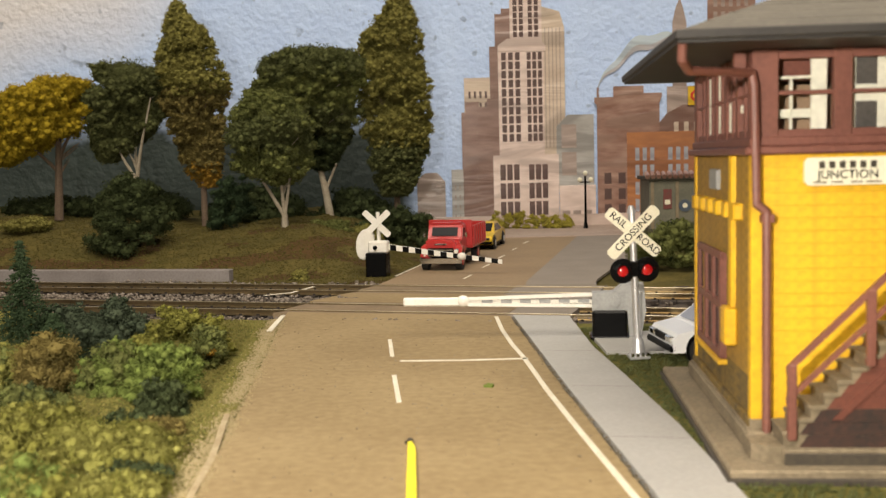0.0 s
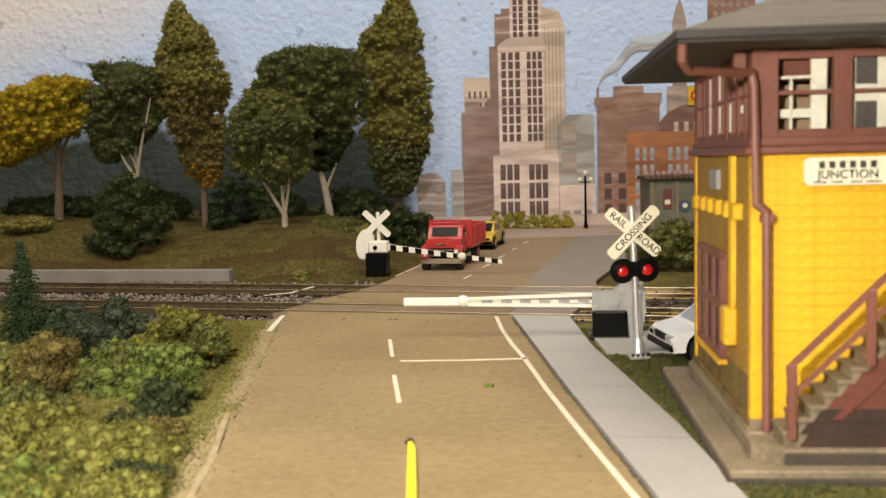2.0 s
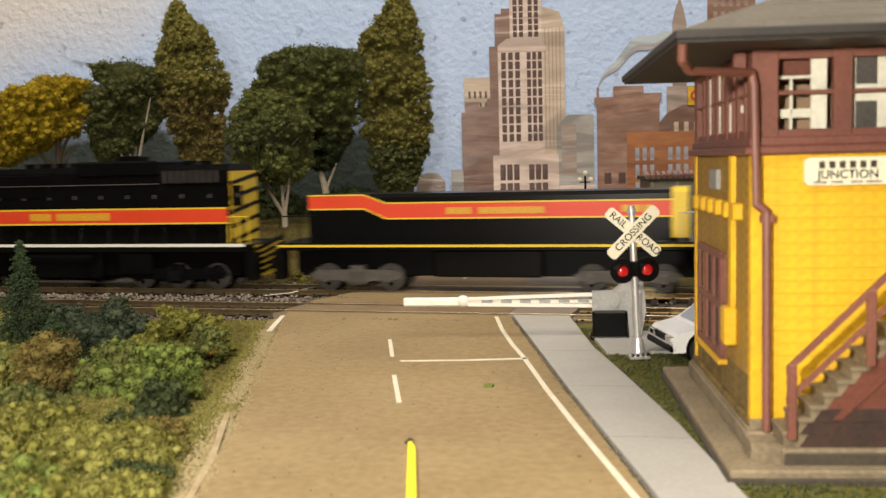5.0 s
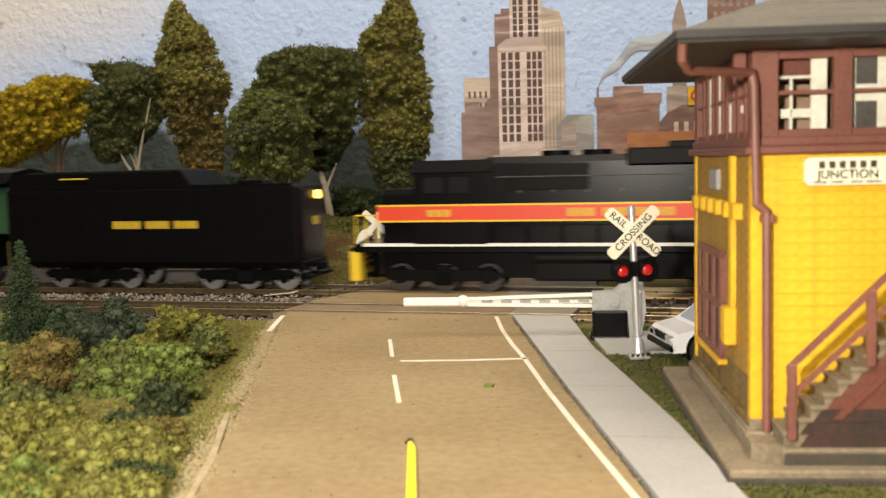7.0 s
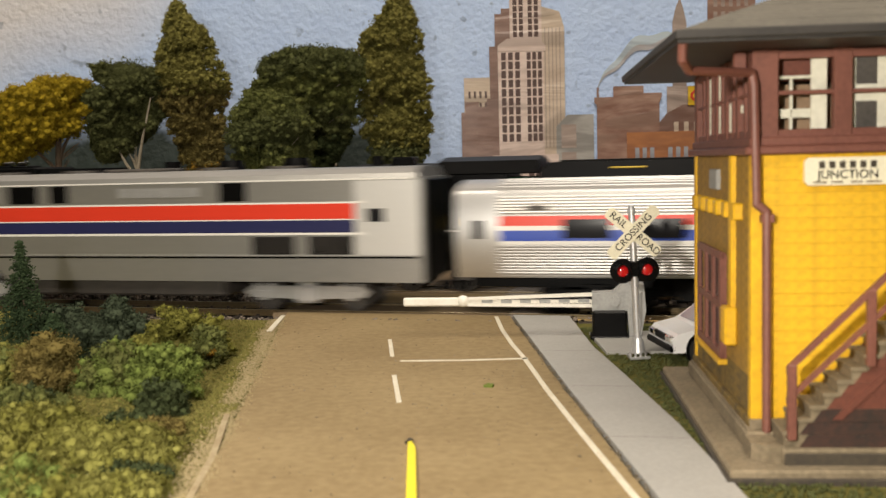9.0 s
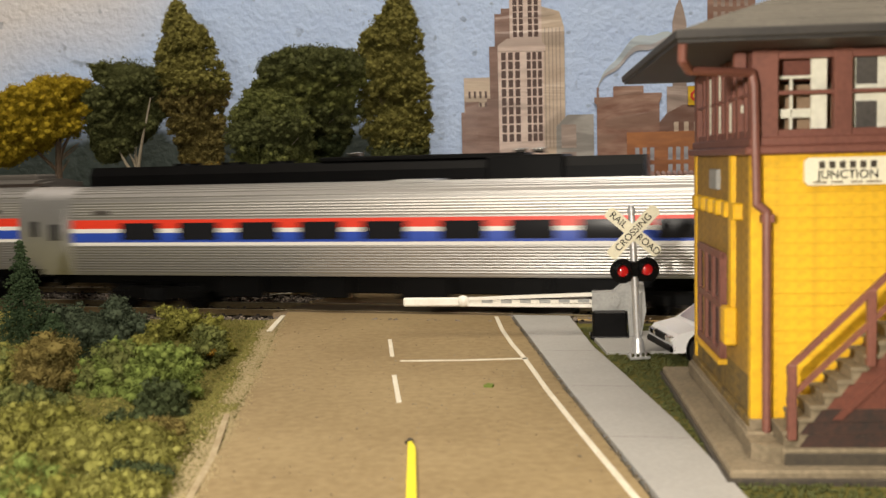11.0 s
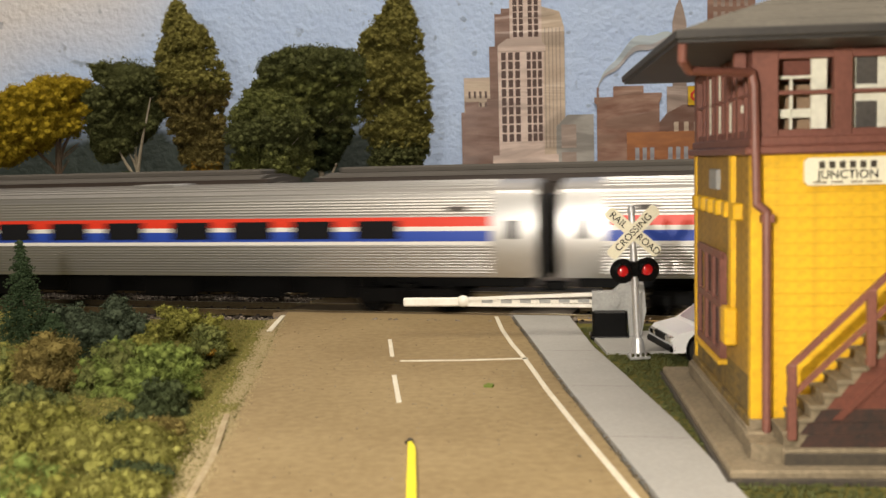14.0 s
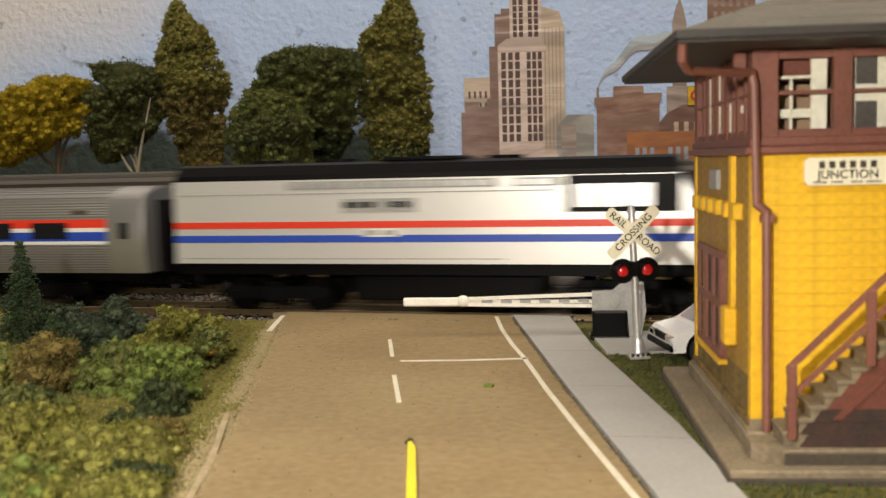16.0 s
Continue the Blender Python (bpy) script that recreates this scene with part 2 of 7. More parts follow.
PALE_STREET = material("pale_pinkish_street", (0.44, 0.345, 0.285), 0.6, second=(0.31, 0.23, 0.185), size=30, fine=3, amount=0.9, bump=0.05)


def leaf_material(name, *colours):
    return material(name, colours[0], 0.95, second=colours[1], size=9, fine=0.8, amount=1.0, spec=0.08, bump=0.6, islands=colours)


LEAF = dict(
    olive=leaf_material("olive_foliage", (0.198, 0.182, 0.050), (0.246, 0.223, 0.062), (0.294, 0.262, 0.082), (0.150, 0.138, 0.038)),
    rust=leaf_material("rusty_foliage", (0.151, 0.123, 0.040), (0.185, 0.146, 0.049), (0.218, 0.168, 0.058), (0.112, 0.092, 0.031)),
    amber=leaf_material("amber_foliage", (0.26, 0.15, 0.022), (0.32, 0.18, 0.028), (0.36, 0.21, 0.04), (0.17, 0.10, 0.018)),
    forest=leaf_material("forest_foliage", (0.082, 0.092, 0.034), (0.110, 0.120, 0.044), (0.137, 0.141, 0.057), (0.057, 0.065, 0.025)),
    dark=leaf_material("dark_foliage", (0.086, 0.096, 0.036), (0.118, 0.126, 0.048), (0.150, 0.154, 0.062), (0.060, 0.067, 0.026)),
    green=leaf_material("green_foliage", (0.106, 0.121, 0.037), (0.151, 0.160, 0.049), (0.189, 0.189, 0.067), (0.071, 0.082, 0.027)),
    yellow=leaf_material("yellow_foliage", (0.358, 0.252, 0.018), (0.459, 0.336, 0.027), (0.526, 0.403, 0.050), (0.235, 0.162, 0.015)),
    lime=leaf_material("lime_foliage", (0.155, 0.152, 0.032), (0.20, 0.192, 0.042), (0.245, 0.228, 0.062), (0.105, 0.105, 0.022)),
    hedge=leaf_material("yellow_hedge_foliage", (0.32, 0.28, 0.045), (0.40, 0.35, 0.06), (0.47, 0.40, 0.10), (0.20, 0.18, 0.03)),
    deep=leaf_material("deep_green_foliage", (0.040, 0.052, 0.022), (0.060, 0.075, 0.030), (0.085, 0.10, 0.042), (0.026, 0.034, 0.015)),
    teal=leaf_material("blue_green_foliage", (0.042, 0.056, 0.034), (0.062, 0.078, 0.048), (0.085, 0.10, 0.062), (0.026, 0.036, 0.022)),
    bright=leaf_material("bright_green_foam", (0.125, 0.165, 0.038), (0.18, 0.225, 0.055), (0.235, 0.265, 0.075), (0.08, 0.105, 0.026)),
    moss=leaf_material("moss_foam", (0.205, 0.198, 0.05), (0.245, 0.235, 0.06), (0.285, 0.265, 0.085), (0.15, 0.148, 0.036)),
    khaki=leaf_material("khaki_foam", (0.157, 0.123, 0.038), (0.191, 0.149, 0.047), (0.221, 0.174, 0.064), (0.111, 0.083, 0.025)),
    fir=leaf_material("fir_needles", (0.030, 0.050, 0.024), (0.046, 0.068, 0.033), (0.065, 0.09, 0.044), (0.018, 0.030, 0.015)),
)


# painted wall: blue sky in stippled paint, pale clouds, a dark wood along the foot of the left part
def sky_wall_material():
    m = bpy.data.materials.new("sky_painted_wall")
    m.use_nodes = True
    t = m.node_tree
    n, l = t.nodes, t.links
    p = n["Principled BSDF"]
    p.inputs["Roughness"].default_value = 0.7
    tc, sep = n.new("ShaderNodeTexCoord"), n.new("ShaderNodeSeparateXYZ")
    l.new(tc.outputs["Object"], sep.inputs[0])

    def noise_node(mm, detail=4, rough=0.5):
        k = n.new("ShaderNodeTexNoise")
        k.inputs["Scale"].default_value, k.inputs["Detail"].default_value, k.inputs["Roughness"].default_value = 1000 / mm, detail, rough
        l.new(tc.outputs["Object"], k.inputs["Vector"])
        return k.outputs["Fac"]

    def calc(op, a, b, clamp=False):
        k = n.new("ShaderNodeMath")
        k.operation, k.use_clamp = op, clamp
        for i, v in enumerate((a, b)):
            if isinstance(v, (int, float)):
                k.inputs[i].default_value = v
            else:
                l.new(v, k.inputs[i])
        return k.outputs[0]

    def blend(f, a, b):
        k = n.new("ShaderNodeMix")
        k.data_type = "RGBA"
        for i, v in ((0, f), (6, a), (7, b)):
            if isinstance(v, tuple):
                k.inputs[i].default_value = (*v, 1)
            else:
                l.new(v, k.inputs[i])
        return k.outputs[2]

    X, Z = sep.outputs[0], sep.outputs[2]
    cloud = noise_node(260, 3)
    # the cloud sits high up on the left part of the wall
    up = calc("MULTIPLY", calc("ADD", Z, -0.150), 20.0)
    left = calc("MULTIPLY", calc("ADD", X, 0.26), -8.0)
    f_cloud = calc("MULTIPLY", calc("ADD", calc("ADD", up, left), calc("MULTIPLY", calc("ADD", cloud, -0.5), 2.5)), 1.0, True)
    sky = blend(calc("MULTIPLY", noise_node(30), 1.0, True), (0.47, 0.61, 0.93), (0.56, 0.70, 0.97))
    sky = blend(calc("MULTIPLY", f_cloud, 0.8), sky, (0.80, 0.74, 0.70))
    grime = calc("MULTIPLY", calc("ADD", noise_node(5, 2), -0.62), 5.0, True)
    sky = blend(calc("MULTIPLY", grime, 0.3), sky, (0.30, 0.36, 0.46))
    speck = calc("MULTIPLY", calc("ADD", noise_node(9, 1), -0.70), 14.0, True)
    sky = blend(calc("MULTIPLY", speck, 0.55), sky, (0.16, 0.20, 0.27))
    edge = calc("ADD", calc("MULTIPLY", noise_node(70, 5, 0.6), 0.06), 0.066)
    in_wood = calc("MULTIPLY", calc("SUBTRACT", edge, Z), 38.0, True)
    in_wood = calc("MULTIPLY", in_wood, calc("MULTIPLY", calc("SUBTRACT", -0.018, X), 80.0, True))
    wood = blend(noise_node(45, 5, 0.6), (0.015, 0.023, 0.021), (0.042, 0.060, 0.054))
    l.new(blend(in_wood, sky, wood), p.inputs["Base Color"])
    b = n.new("ShaderNodeBump")
    b.inputs["Strength"].default_value, b.inputs["Distance"].default_value = 0.9, 0.0019
    l.new(calc("ADD", noise_node(5, 3), calc("MULTIPLY", noise_node(16, 2), 0.9)), b.inputs["Height"])
    l.new(b.outputs[0], p.inputs["Normal"])
    return m


M["sky"] = sky_wall_material()


# ---------------------------------------------------------------- the line of the tracks
BEND, STRAIGHT = 900.0, 470.0


def on_track(off, u):
    """Place (mm) and heading (degrees) at u along a track: straight in the middle, bending to run along the wall at both ends."""
    def straight(v):
        return off * TN[0] + v * TD[0], off * TN[1] + v * TD[1]
    s = 1 if u > 0 else -1
    if abs(u) <= STRAIGHT:
        return (*straight(u), -YAW)
    x, y = straight(s * STRAIGHT)
    w = abs(u) - STRAIGHT
    a = min(w / BEND, radians(YAW))
    a0 = radians(YAW)
    x += s * BEND * (math.sin(a0) - math.sin(a0 - a))
    y += -s * BEND * (math.cos(a0 - a) - math.cos(a0))
    w -= a * BEND
    return x + s * w, y, -YAW + math.degrees(a)


def car_pose(off, u):
    x, y, a = on_track(off, u)
    return at(x, y, 0, a)


def track_uv(x, y):
    return x * TD[0] + y * TD[1], x * TN[0] + y * TN[1]


def bed_v(x, y):
    """Distance across the tracks, also where they bend."""
    u, v = track_uv(x, y)
    return v if abs(u) <= STRAIGHT else NEAR + y - on_track(NEAR, u)[1]


def lerp(pts, y):
    """x on a polyline of (y, x) points."""
    if y <= pts[0][0]:
        return pts[0][1]
    for (y0, x0), (y1, x1) in zip(pts, pts[1:]):
        if y <= y1:
            return x0 + (x1 - x0) * (y - y0) / (y1 - y0)
    return pts[-1][1]


# edges of the near road and pavement as (y, x)
ROAD_L = [(-60, -40), (150, -40.1), (215, -45), (342, -55.5), (352, -56)]
ROAD_R = [(-60, 31), (147, 31), (219, 26.7), (323, 22), (335, 21.5)]
WALK_R = [(-60, 46), (151, 45), (188, 44.8), (242, 42.1), (268, 40.6), (322, 41)]
FROAD_L = [(405, -33), (433, -25), (494, -12), (600, 14), (757, 47)]
FROAD_R = [(395, 33), (415, 34.5), (604, 78), (757, 112)]
FWALK_R = [(380, 60), (415, 64), (604, 128), (757, 190)]


def smooth(a, b, v):
    k = max(0.0, min(1.0, (v - a) / (b - a)))
    return k * k * (3 - 2 * k)


def ground_z(x, y):
    v = bed_v(x, y)
    nz = noise.noise(Vector((x * 0.03, y * 0.03, 0.3))) * 1.0 + noise.noise(Vector((x * 0.11, y * 0.11, 4))) * 0.5
    z = -1.2 + nz
    # bank behind the tracks, left of the far road
    if y > 380:
        foot = lerp([(-1500, 30), (-300, 22), (-160, 14), (-60, 16), (-20, 10), (400, 10)], x)
        rise = smooth(FAR + 24 + foot * 0.2, FAR + 120, v)
        height = lerp([(-1500, 28), (-260, 25), (-190, 21), (-150, 15), (-110, 19), (-70, 20), (-45, 14), (-30, 4), (-15, 0), (400, 0)], x)
        z += rise * (height + 2.0 * nz)
    # foreground bank on the left
    near_l = smooth(-62, -110, x) * smooth(330, 280, y) * smooth(60, 120, y)
    z += near_l * (1.5 + 1.5 * nz)
    # bed of the tracks
    bed = smooth(26, 19, abs(v - NEAR)) if v < NEAR + 26 else 1.0 if v < FAR - 19 else smooth(26, 19, abs(v - FAR))
    z = z * (1 - bed) + (-3.9 + 0.15 * nz) * bed
    # under roads and pavements
    if x > 36 and y < 318 and v < NEAR - 20:
        z = -0.35 + 0.35 * nz
    if y < 345 and lerp(ROAD_L, y) - 1 < x < lerp(WALK_R, y) + 0.5 and v < NEAR:
        z = min(z, -1.6)
    if y > 385 and lerp(FROAD_L, y) - 1 < x < lerp(FWALK_R, y) + 1:
        z = min(z, -1.6)
    return z


def steps(*runs):
    out = []
    for a, b, s in runs:
        k = max(1, round((b - a) / s))
        out += [a + (b - a) * i / k for i in range(k)]
    return out + [runs[-1][1]]


def build_ground():
    xs = steps((-4300, -1200, 40), (-1200, -450, 12), (-450, -240, 8), (-240, 110, 3.2), (110, 240, 8), (240, 1200, 12), (1200, 4300, 40))
    ys = steps((-60, 120, 8), (120, 620, 3.2), (620, 770, 8))
    verts = [(x * MM, y * MM, ground_z(x, y) * MM) for y in ys for x in xs]
    k = len(xs)
    faces = [(j * k + i, j * k + i + 1, (j + 1) * k + i + 1, (j + 1) * k + i) for j in range(len(ys) - 1) for i in range(k - 1)]
    me = bpy.data.meshes.new("ground")
    me.from_pydata(verts, [], faces)
    me.materials.append(M["grass"])
    me.materials.append(M["bed"])
    me.materials.append(M["earth"])
    me.materials.append(M["bank"])
    for p in me.polygons:
        c = p.center / MM
        v = bed_v(c.x, c.y)
        if NEAR - 24 < v < FAR + 24:
            p.material_index = 1
        elif v > FAR + 24 and c.x < 0 and noise.noise(Vector((c.x * 0.02, c.y * 0.05, 9))) > 0.12 and c.y < 545:
            p.material_index = 2
        elif v > FAR + 20:
            p.material_index = 3
        p.use_smooth = True
    tagged(link("ground", me, None), "model landscape of flocked grass, brown earth and ballast", "ground", kind="structure")


def strip(left, right, y0, y1, z, thick, step=8.0, wobble=0.0):
    """A slab between two edge lines."""
    b = bmesh.new()
    rows = []
    k = max(2, round((y1 - y0) / step))
    for i in range(k + 1):
        y = y0 + (y1 - y0) * i / k
        w = wobble * noise.noise(Vector((y * 0.15, 1.7, left[0][1])))
        xl, xr = lerp(left, y) + w, lerp(right, y) + wobble * noise.noise(Vector((y * 0.15, 8.1, 2)))
        rows.append([b.verts.new(c) for c in ((xl, y, z), (xr, y, z), (xr, y, z - thick), (xl, y, z - thick))])
    for r0, r1 in zip(rows, rows[1:]):
        for j in range(4):
            b.faces.new((r0[j], r0[(j + 1) % 4], r1[(j + 1) % 4], r1[j]))
    b.faces.new(rows[0][::-1])
    b.faces.new(rows[-1])
    return b


def cut(bm, co, no):
    """Cuts away what lies beyond a plane and closes the cut."""
    g = bmesh.ops.bisect_plane(bm, geom=bm.verts[:] + bm.edges[:] + bm.faces[:], plane_co=co, plane_no=no, clear_outer=True)
    edges = [e for e in g["geom_cut"] if isinstance(e, bmesh.types.BMEdge)]
    bmesh.ops.holes_fill(bm, edges=edges, sides=0)
    return bm


def build_roads():
    n3 = Vector((TN[0], TN[1], 0))
    b = cut(strip(ROAD_L, ROAD_R, -60, 390, -0.2, 1.2, 8, 0.5), n3 * (NEAR - 12.5), n3)
    road = tagged(part("road", b, M["road"]), "tan painted two-lane model road with worn surface", "road", kind="structure")
    b = cut(strip(FROAD_L, FROAD_R, 370, 757, -0.2, 1.2, 10), n3 * (FAR + 12.5), -n3)
    road2 = tagged(part("road", b, M["road_far"]), "brown painted road leading to the city backdrop", "road", kind="structure")
    # pavement with a raised kerb
    b = cut(strip([(y, x + 0.9) for y, x in ROAD_R], WALK_R, -60, 380, 0.25, 1.8, 8), n3 * (NEAR - 13.5), n3)
    pave = tagged(part("pavement", b, M["walk"]), "light grey concrete pavement beside the road", "pavement", kind="structure")
    b = cut(strip(FROAD_R, FWALK_R, 360, 757, 0.1, 1.2, 10), n3 * (FAR + 13), -n3)
    tagged(part("pavement", b, M["walk_far"]), "grey paved apron beside the far road", "pavement", kind="structure")

    b = strip([(655, 26), (757, 44)], [(655, 250), (757, 300)], 655, 757, 0.35, 1.6, 12)
    tagged(part("pavement", b, PALE_STREET), "pale pinkish street along the foot of the city", "street", kind="structure")

    def mark(pts, w, mat, name="road_marking", z=-0.2, parent=road):
        bm = None
        for (x0, y0), (x1, y1) in zip(pts, pts[1:]):
            dx, dy = x1 - x0, y1 - y0
            k = math.hypot(dx, dy)
            ox, oy = -dy / k * w / 2, dx / k * w / 2
            bm = prism([(x0 + ox, y0 + oy), (x0 - ox, y0 - oy), (x1 - ox, y1 - oy), (x1 + ox, y1 + oy)], "z", z - 0.1, z + 0.06, bm)
        part(name, bm, mat, parent)

    mark([(17.2, 327), (17.6, 300), (19.0, 275), (20.7, 256), (22.8, 219), (25.4, 185), (28.2, 152), (31.0, 120)], 1.25, M["line"], "edge_line")
    mark([(-12, 256.7), (5, 255.6), (21.6, 255.9)], 1.6, M["line"], "stop_line")
    mark([(-16.4, 289), (-14.4, 263)], 1.1, M["line"], "centre_dash")
    mark([(-12.8, 239.5), (-10.4, 211.5)], 1.1, M["line"], "centre_dash")
    mark([(-56.2, 341), (-55.6, 309)], 1.7, M["line"], "edge_line")
    mark([(-46.5, 205), (-42.6, 175), (-41.0, 150), (-41.0, 125)], 1.2, M["faded"], "edge_line")
    for k in range(5):
        x, y = 8.7 + k * 10.3, 434.5 + k * 44
        mark([(x, y), (x + 4.2, y + 15)], 1.0, M["line"], "centre_dash", parent=road2)
    mark([(-22, 452), (-11, 500), (4, 565)], 0.9, M["line"], "edge_line", parent=road2)
    mark([(-73, 398.5), (-63, 405), (-56, 423)], 1.5, M["line"], "edge_line", z=-0.6, parent=road2)
    # joints in the pavement
    for y in (180, 222, 264):
        mark([(lerp(ROAD_R, y) + 1.4, y), (lerp(WALK_R, y) - 0.3, y - 2.5)], 0.22, M["wood"], "joint", 0.20, pave)
    # the loose yellow strip on the centre line
    b = strip([(130, -6.3), (150, -6.7), (179, -7.4)], [(130, -4.6), (150, -5.1), (176, -5.9), (179, -6.6)], 130, 179, 0.5, 0.7, 4)
    ys = tagged(part("yellow_strip", b, M["yellow_line"]), "bright yellow plastic strip lying on the road", "strip")
    part("burnt_tip", tube((-7.2, 179.5, -0.1), (-6.9, 180.4, 0.5), 0.9, 0.5, 8), M["dirt"], ys, "dark burnt tip")
    tagged(part("green_scrap", prism([(8.5, 224), (10.5, 223.2), (11.0, 225), (9.7, 226.2)], "z", -0.2, 0.35), LEAF["bright"]), "small scrap of bright green foam on the road", "scrap")


def build_track(name, off, label):
    tr = thing(name, at(0, 0), label, "railway track", "railway tracks", "structure")
    us = steps((-4000, -STRAIGHT - 240, 200), (-STRAIGHT - 240, -STRAIGHT, 24), (-STRAIGHT, STRAIGHT, 94), (STRAIGHT, STRAIGHT + 240, 24), (STRAIGHT + 240, 4000, 200))
    for side in (-1, 1):
        for nm, prof, mat in (("rail", ((-0.9, -2.2), (0.9, -2.2), (0.9, -1.8), (0.25, -1.6), (0.25, -0.7), (0.5, -0.55), (0.5, -0.06), (-0.5, -0.06), (-0.5, -0.55), (-0.25, -0.7), (-0.25, -1.6), (-0.9, -1.8)), M["rail"]), ("rail_head", ((-0.42, -0.07), (0.42, -0.07), (0.36, 0.0), (-0.36, 0.0)), M["railtop"])):
            b = bmesh.new()
            rows = []
            for u in us:
                x, y, a = on_track(off, u)
                nx, ny = -math.sin(radians(a)), math.cos(radians(a))
                o = side * 8.6
                rows.append([b.verts.new((x + nx * (o + p), y + ny * (o + p), z)) for p, z in prof])
            for r0, r1 in zip(rows, rows[1:]):
                for j in range(len(prof)):
                    b.faces.new((r0[j], r0[(j + 1) % len(prof)], r1[(j + 1) % len(prof)], r1[j]))
            part(nm, b, mat, tr)
    return tr


def build_ties(tr, off):
    b = box(-1.25, 1.25, -15.2, 15.2, -3.6, -2.2)
    for s in (-1, 1):
        for o in (-1, 1):
            b = box(-0.5, 0.5, s * 8.6 + o * 1.0 - 0.35, s * 8.6 + o * 1.0 + 0.35, -2.2, -1.6, 0, b)
    first = part("tie", b, M["tie"], tr)
    me = first.data
    bpy.data.objects.remove(first)
    r = random.Random(int(off))
    u = -440.0
    while u < 330:
        x, y, a = on_track(off, u)
        link("tie", me, None, tr, m=at(x, y, 0, a + r.uniform(-0.8, 0.8)))
        u += 6.9
    verts, faces = [], []
    for a0, a1 in ((-3950, -440), (330, 3950)):
        u = a0
        while u < a1:
            x, y, a = on_track(off, u)
            c, s = math.cos(radians(a)), math.sin(radians(a))
            k = len(verts)
            verts += [((x + c * p - s * q) * MM, (y + s * p + c * q) * MM, z * MM) for z in (-2.2, -3.6) for p, q in ((-1.25, -15.2), (1.25, -15.2), (1.25, 15.2), (-1.25, 15.2))]
            faces += [tuple(k + i for i in f) for f in ((0, 1, 2, 3), (0, 1, 5, 4), (1, 2, 6, 5), (2, 3, 7, 6), (3, 0, 4, 7))]
            u += 6.9
    me = bpy.data.meshes.new("ties")
    me.from_pydata(verts, [], faces)
    tagged(link("far_ties", me, M["tie"], tr), kind="stuff")


def grains(name, points, size, material, squash=0.8, parent=None, seed=1, flakes=False):
    """Many small irregular lumps in one mesh; points in mm."""
    r = np.random.RandomState(seed)
    p = np.asarray(points, float)
    k = len(p)
    base = np.array([(1, 0, 0), (-1, 0, 0), (0, 1, 0), (0, -1, 0), (0, 0, 1), (0, 0, -1)], float)
    tri = np.array([(0, 2, 4), (2, 1, 4), (1, 3, 4), (3, 0, 4), (2, 0, 5), (1, 2, 5), (3, 1, 5), (0, 3, 5)])
    if flakes:
        base = np.array([(1, 1, 1), (1, -1, -1), (-1, 1, -1), (-1, -1, 1)], float) * 0.75
        tri = np.array([(0, 1, 2), (0, 3, 1), (0, 2, 3), (1, 3, 2)])
    nv = len(base)
    s = np.asarray(size, float) * r.uniform(0.55, 1.3, k)
    v = base[None] * r.uniform(0.5, 1.25, (k, nv, 1))
    q = r.normal(size=(k, 4))
    q /= np.linalg.norm(q, axis=1)[:, None]
    w, x, y, z = q.T
    R = np.stack([np.stack([1 - 2 * (y * y + z * z), 2 * (x * y - z * w), 2 * (x * z + y * w)], -1), np.stack([2 * (x * y + z * w), 1 - 2 * (x * x + z * z), 2 * (y * z - x * w)], -1), np.stack([2 * (x * z - y * w), 2 * (y * z + x * w), 1 - 2 * (x * x + y * y)], -1)], 1)
    v = np.einsum("kij,kvj->kvi", R, v) * s[:, None, None]
    v[:, :, 2] *= squash
    v = ((v + p[:, None]) * MM).reshape(-1, 3)
    f = (tri[None] + nv * np.arange(k)[:, None, None]).reshape(-1, 3)
    me = bpy.data.meshes.new(name)
    me.vertices.add(len(v))
    me.vertices.foreach_set("co", v.ravel())
    me.loops.add(f.size)
    me.loops.foreach_set("vertex_index", f.ravel().astype(np.int32))
    me.polygons.add(len(f))
    me.polygons.foreach_set("loop_start", np.arange(0, f.size, 3, dtype=np.int32))
    me.update(calc_edges=True)
    return link(name, me, material, parent)


def in_road(x, y):
    return y < 372 and lerp(ROAD_L, y) - 1 < x < lerp(WALK_R, y) + 1 or y > 372 and lerp(FROAD_L, y) - 1 < x < lerp(FWALK_R, y) + 1


def build_ballast():
    r = random.Random(3)
    pts = []
    while len(pts) < 9500:
        u, v = r.uniform(-430, 300), r.uniform(NEAR - 25, FAR + 24)
        x, y = u * TD[0] + v * TN[0], u * TD[1] + v * TN[1]
        if in_road(x, y) and v > NEAR - 13:
            continue
        d = min(abs(v - NEAR), abs(v - FAR))
        if u > -40 and r.random() < 0.93:
            continue
        if d < 15 and r.random() < 0.72:
            continue
        pts.append((x, y, ground_z(x, y) + (0.9 if d > 15 else 0.6) + r.uniform(-0.2, 0.3)))
    tagged(grains("ballast", pts, 0.95, M["stones"], seed=4), "grey and brown track ballast stones between the tracks", "ballast", kind="stuff")


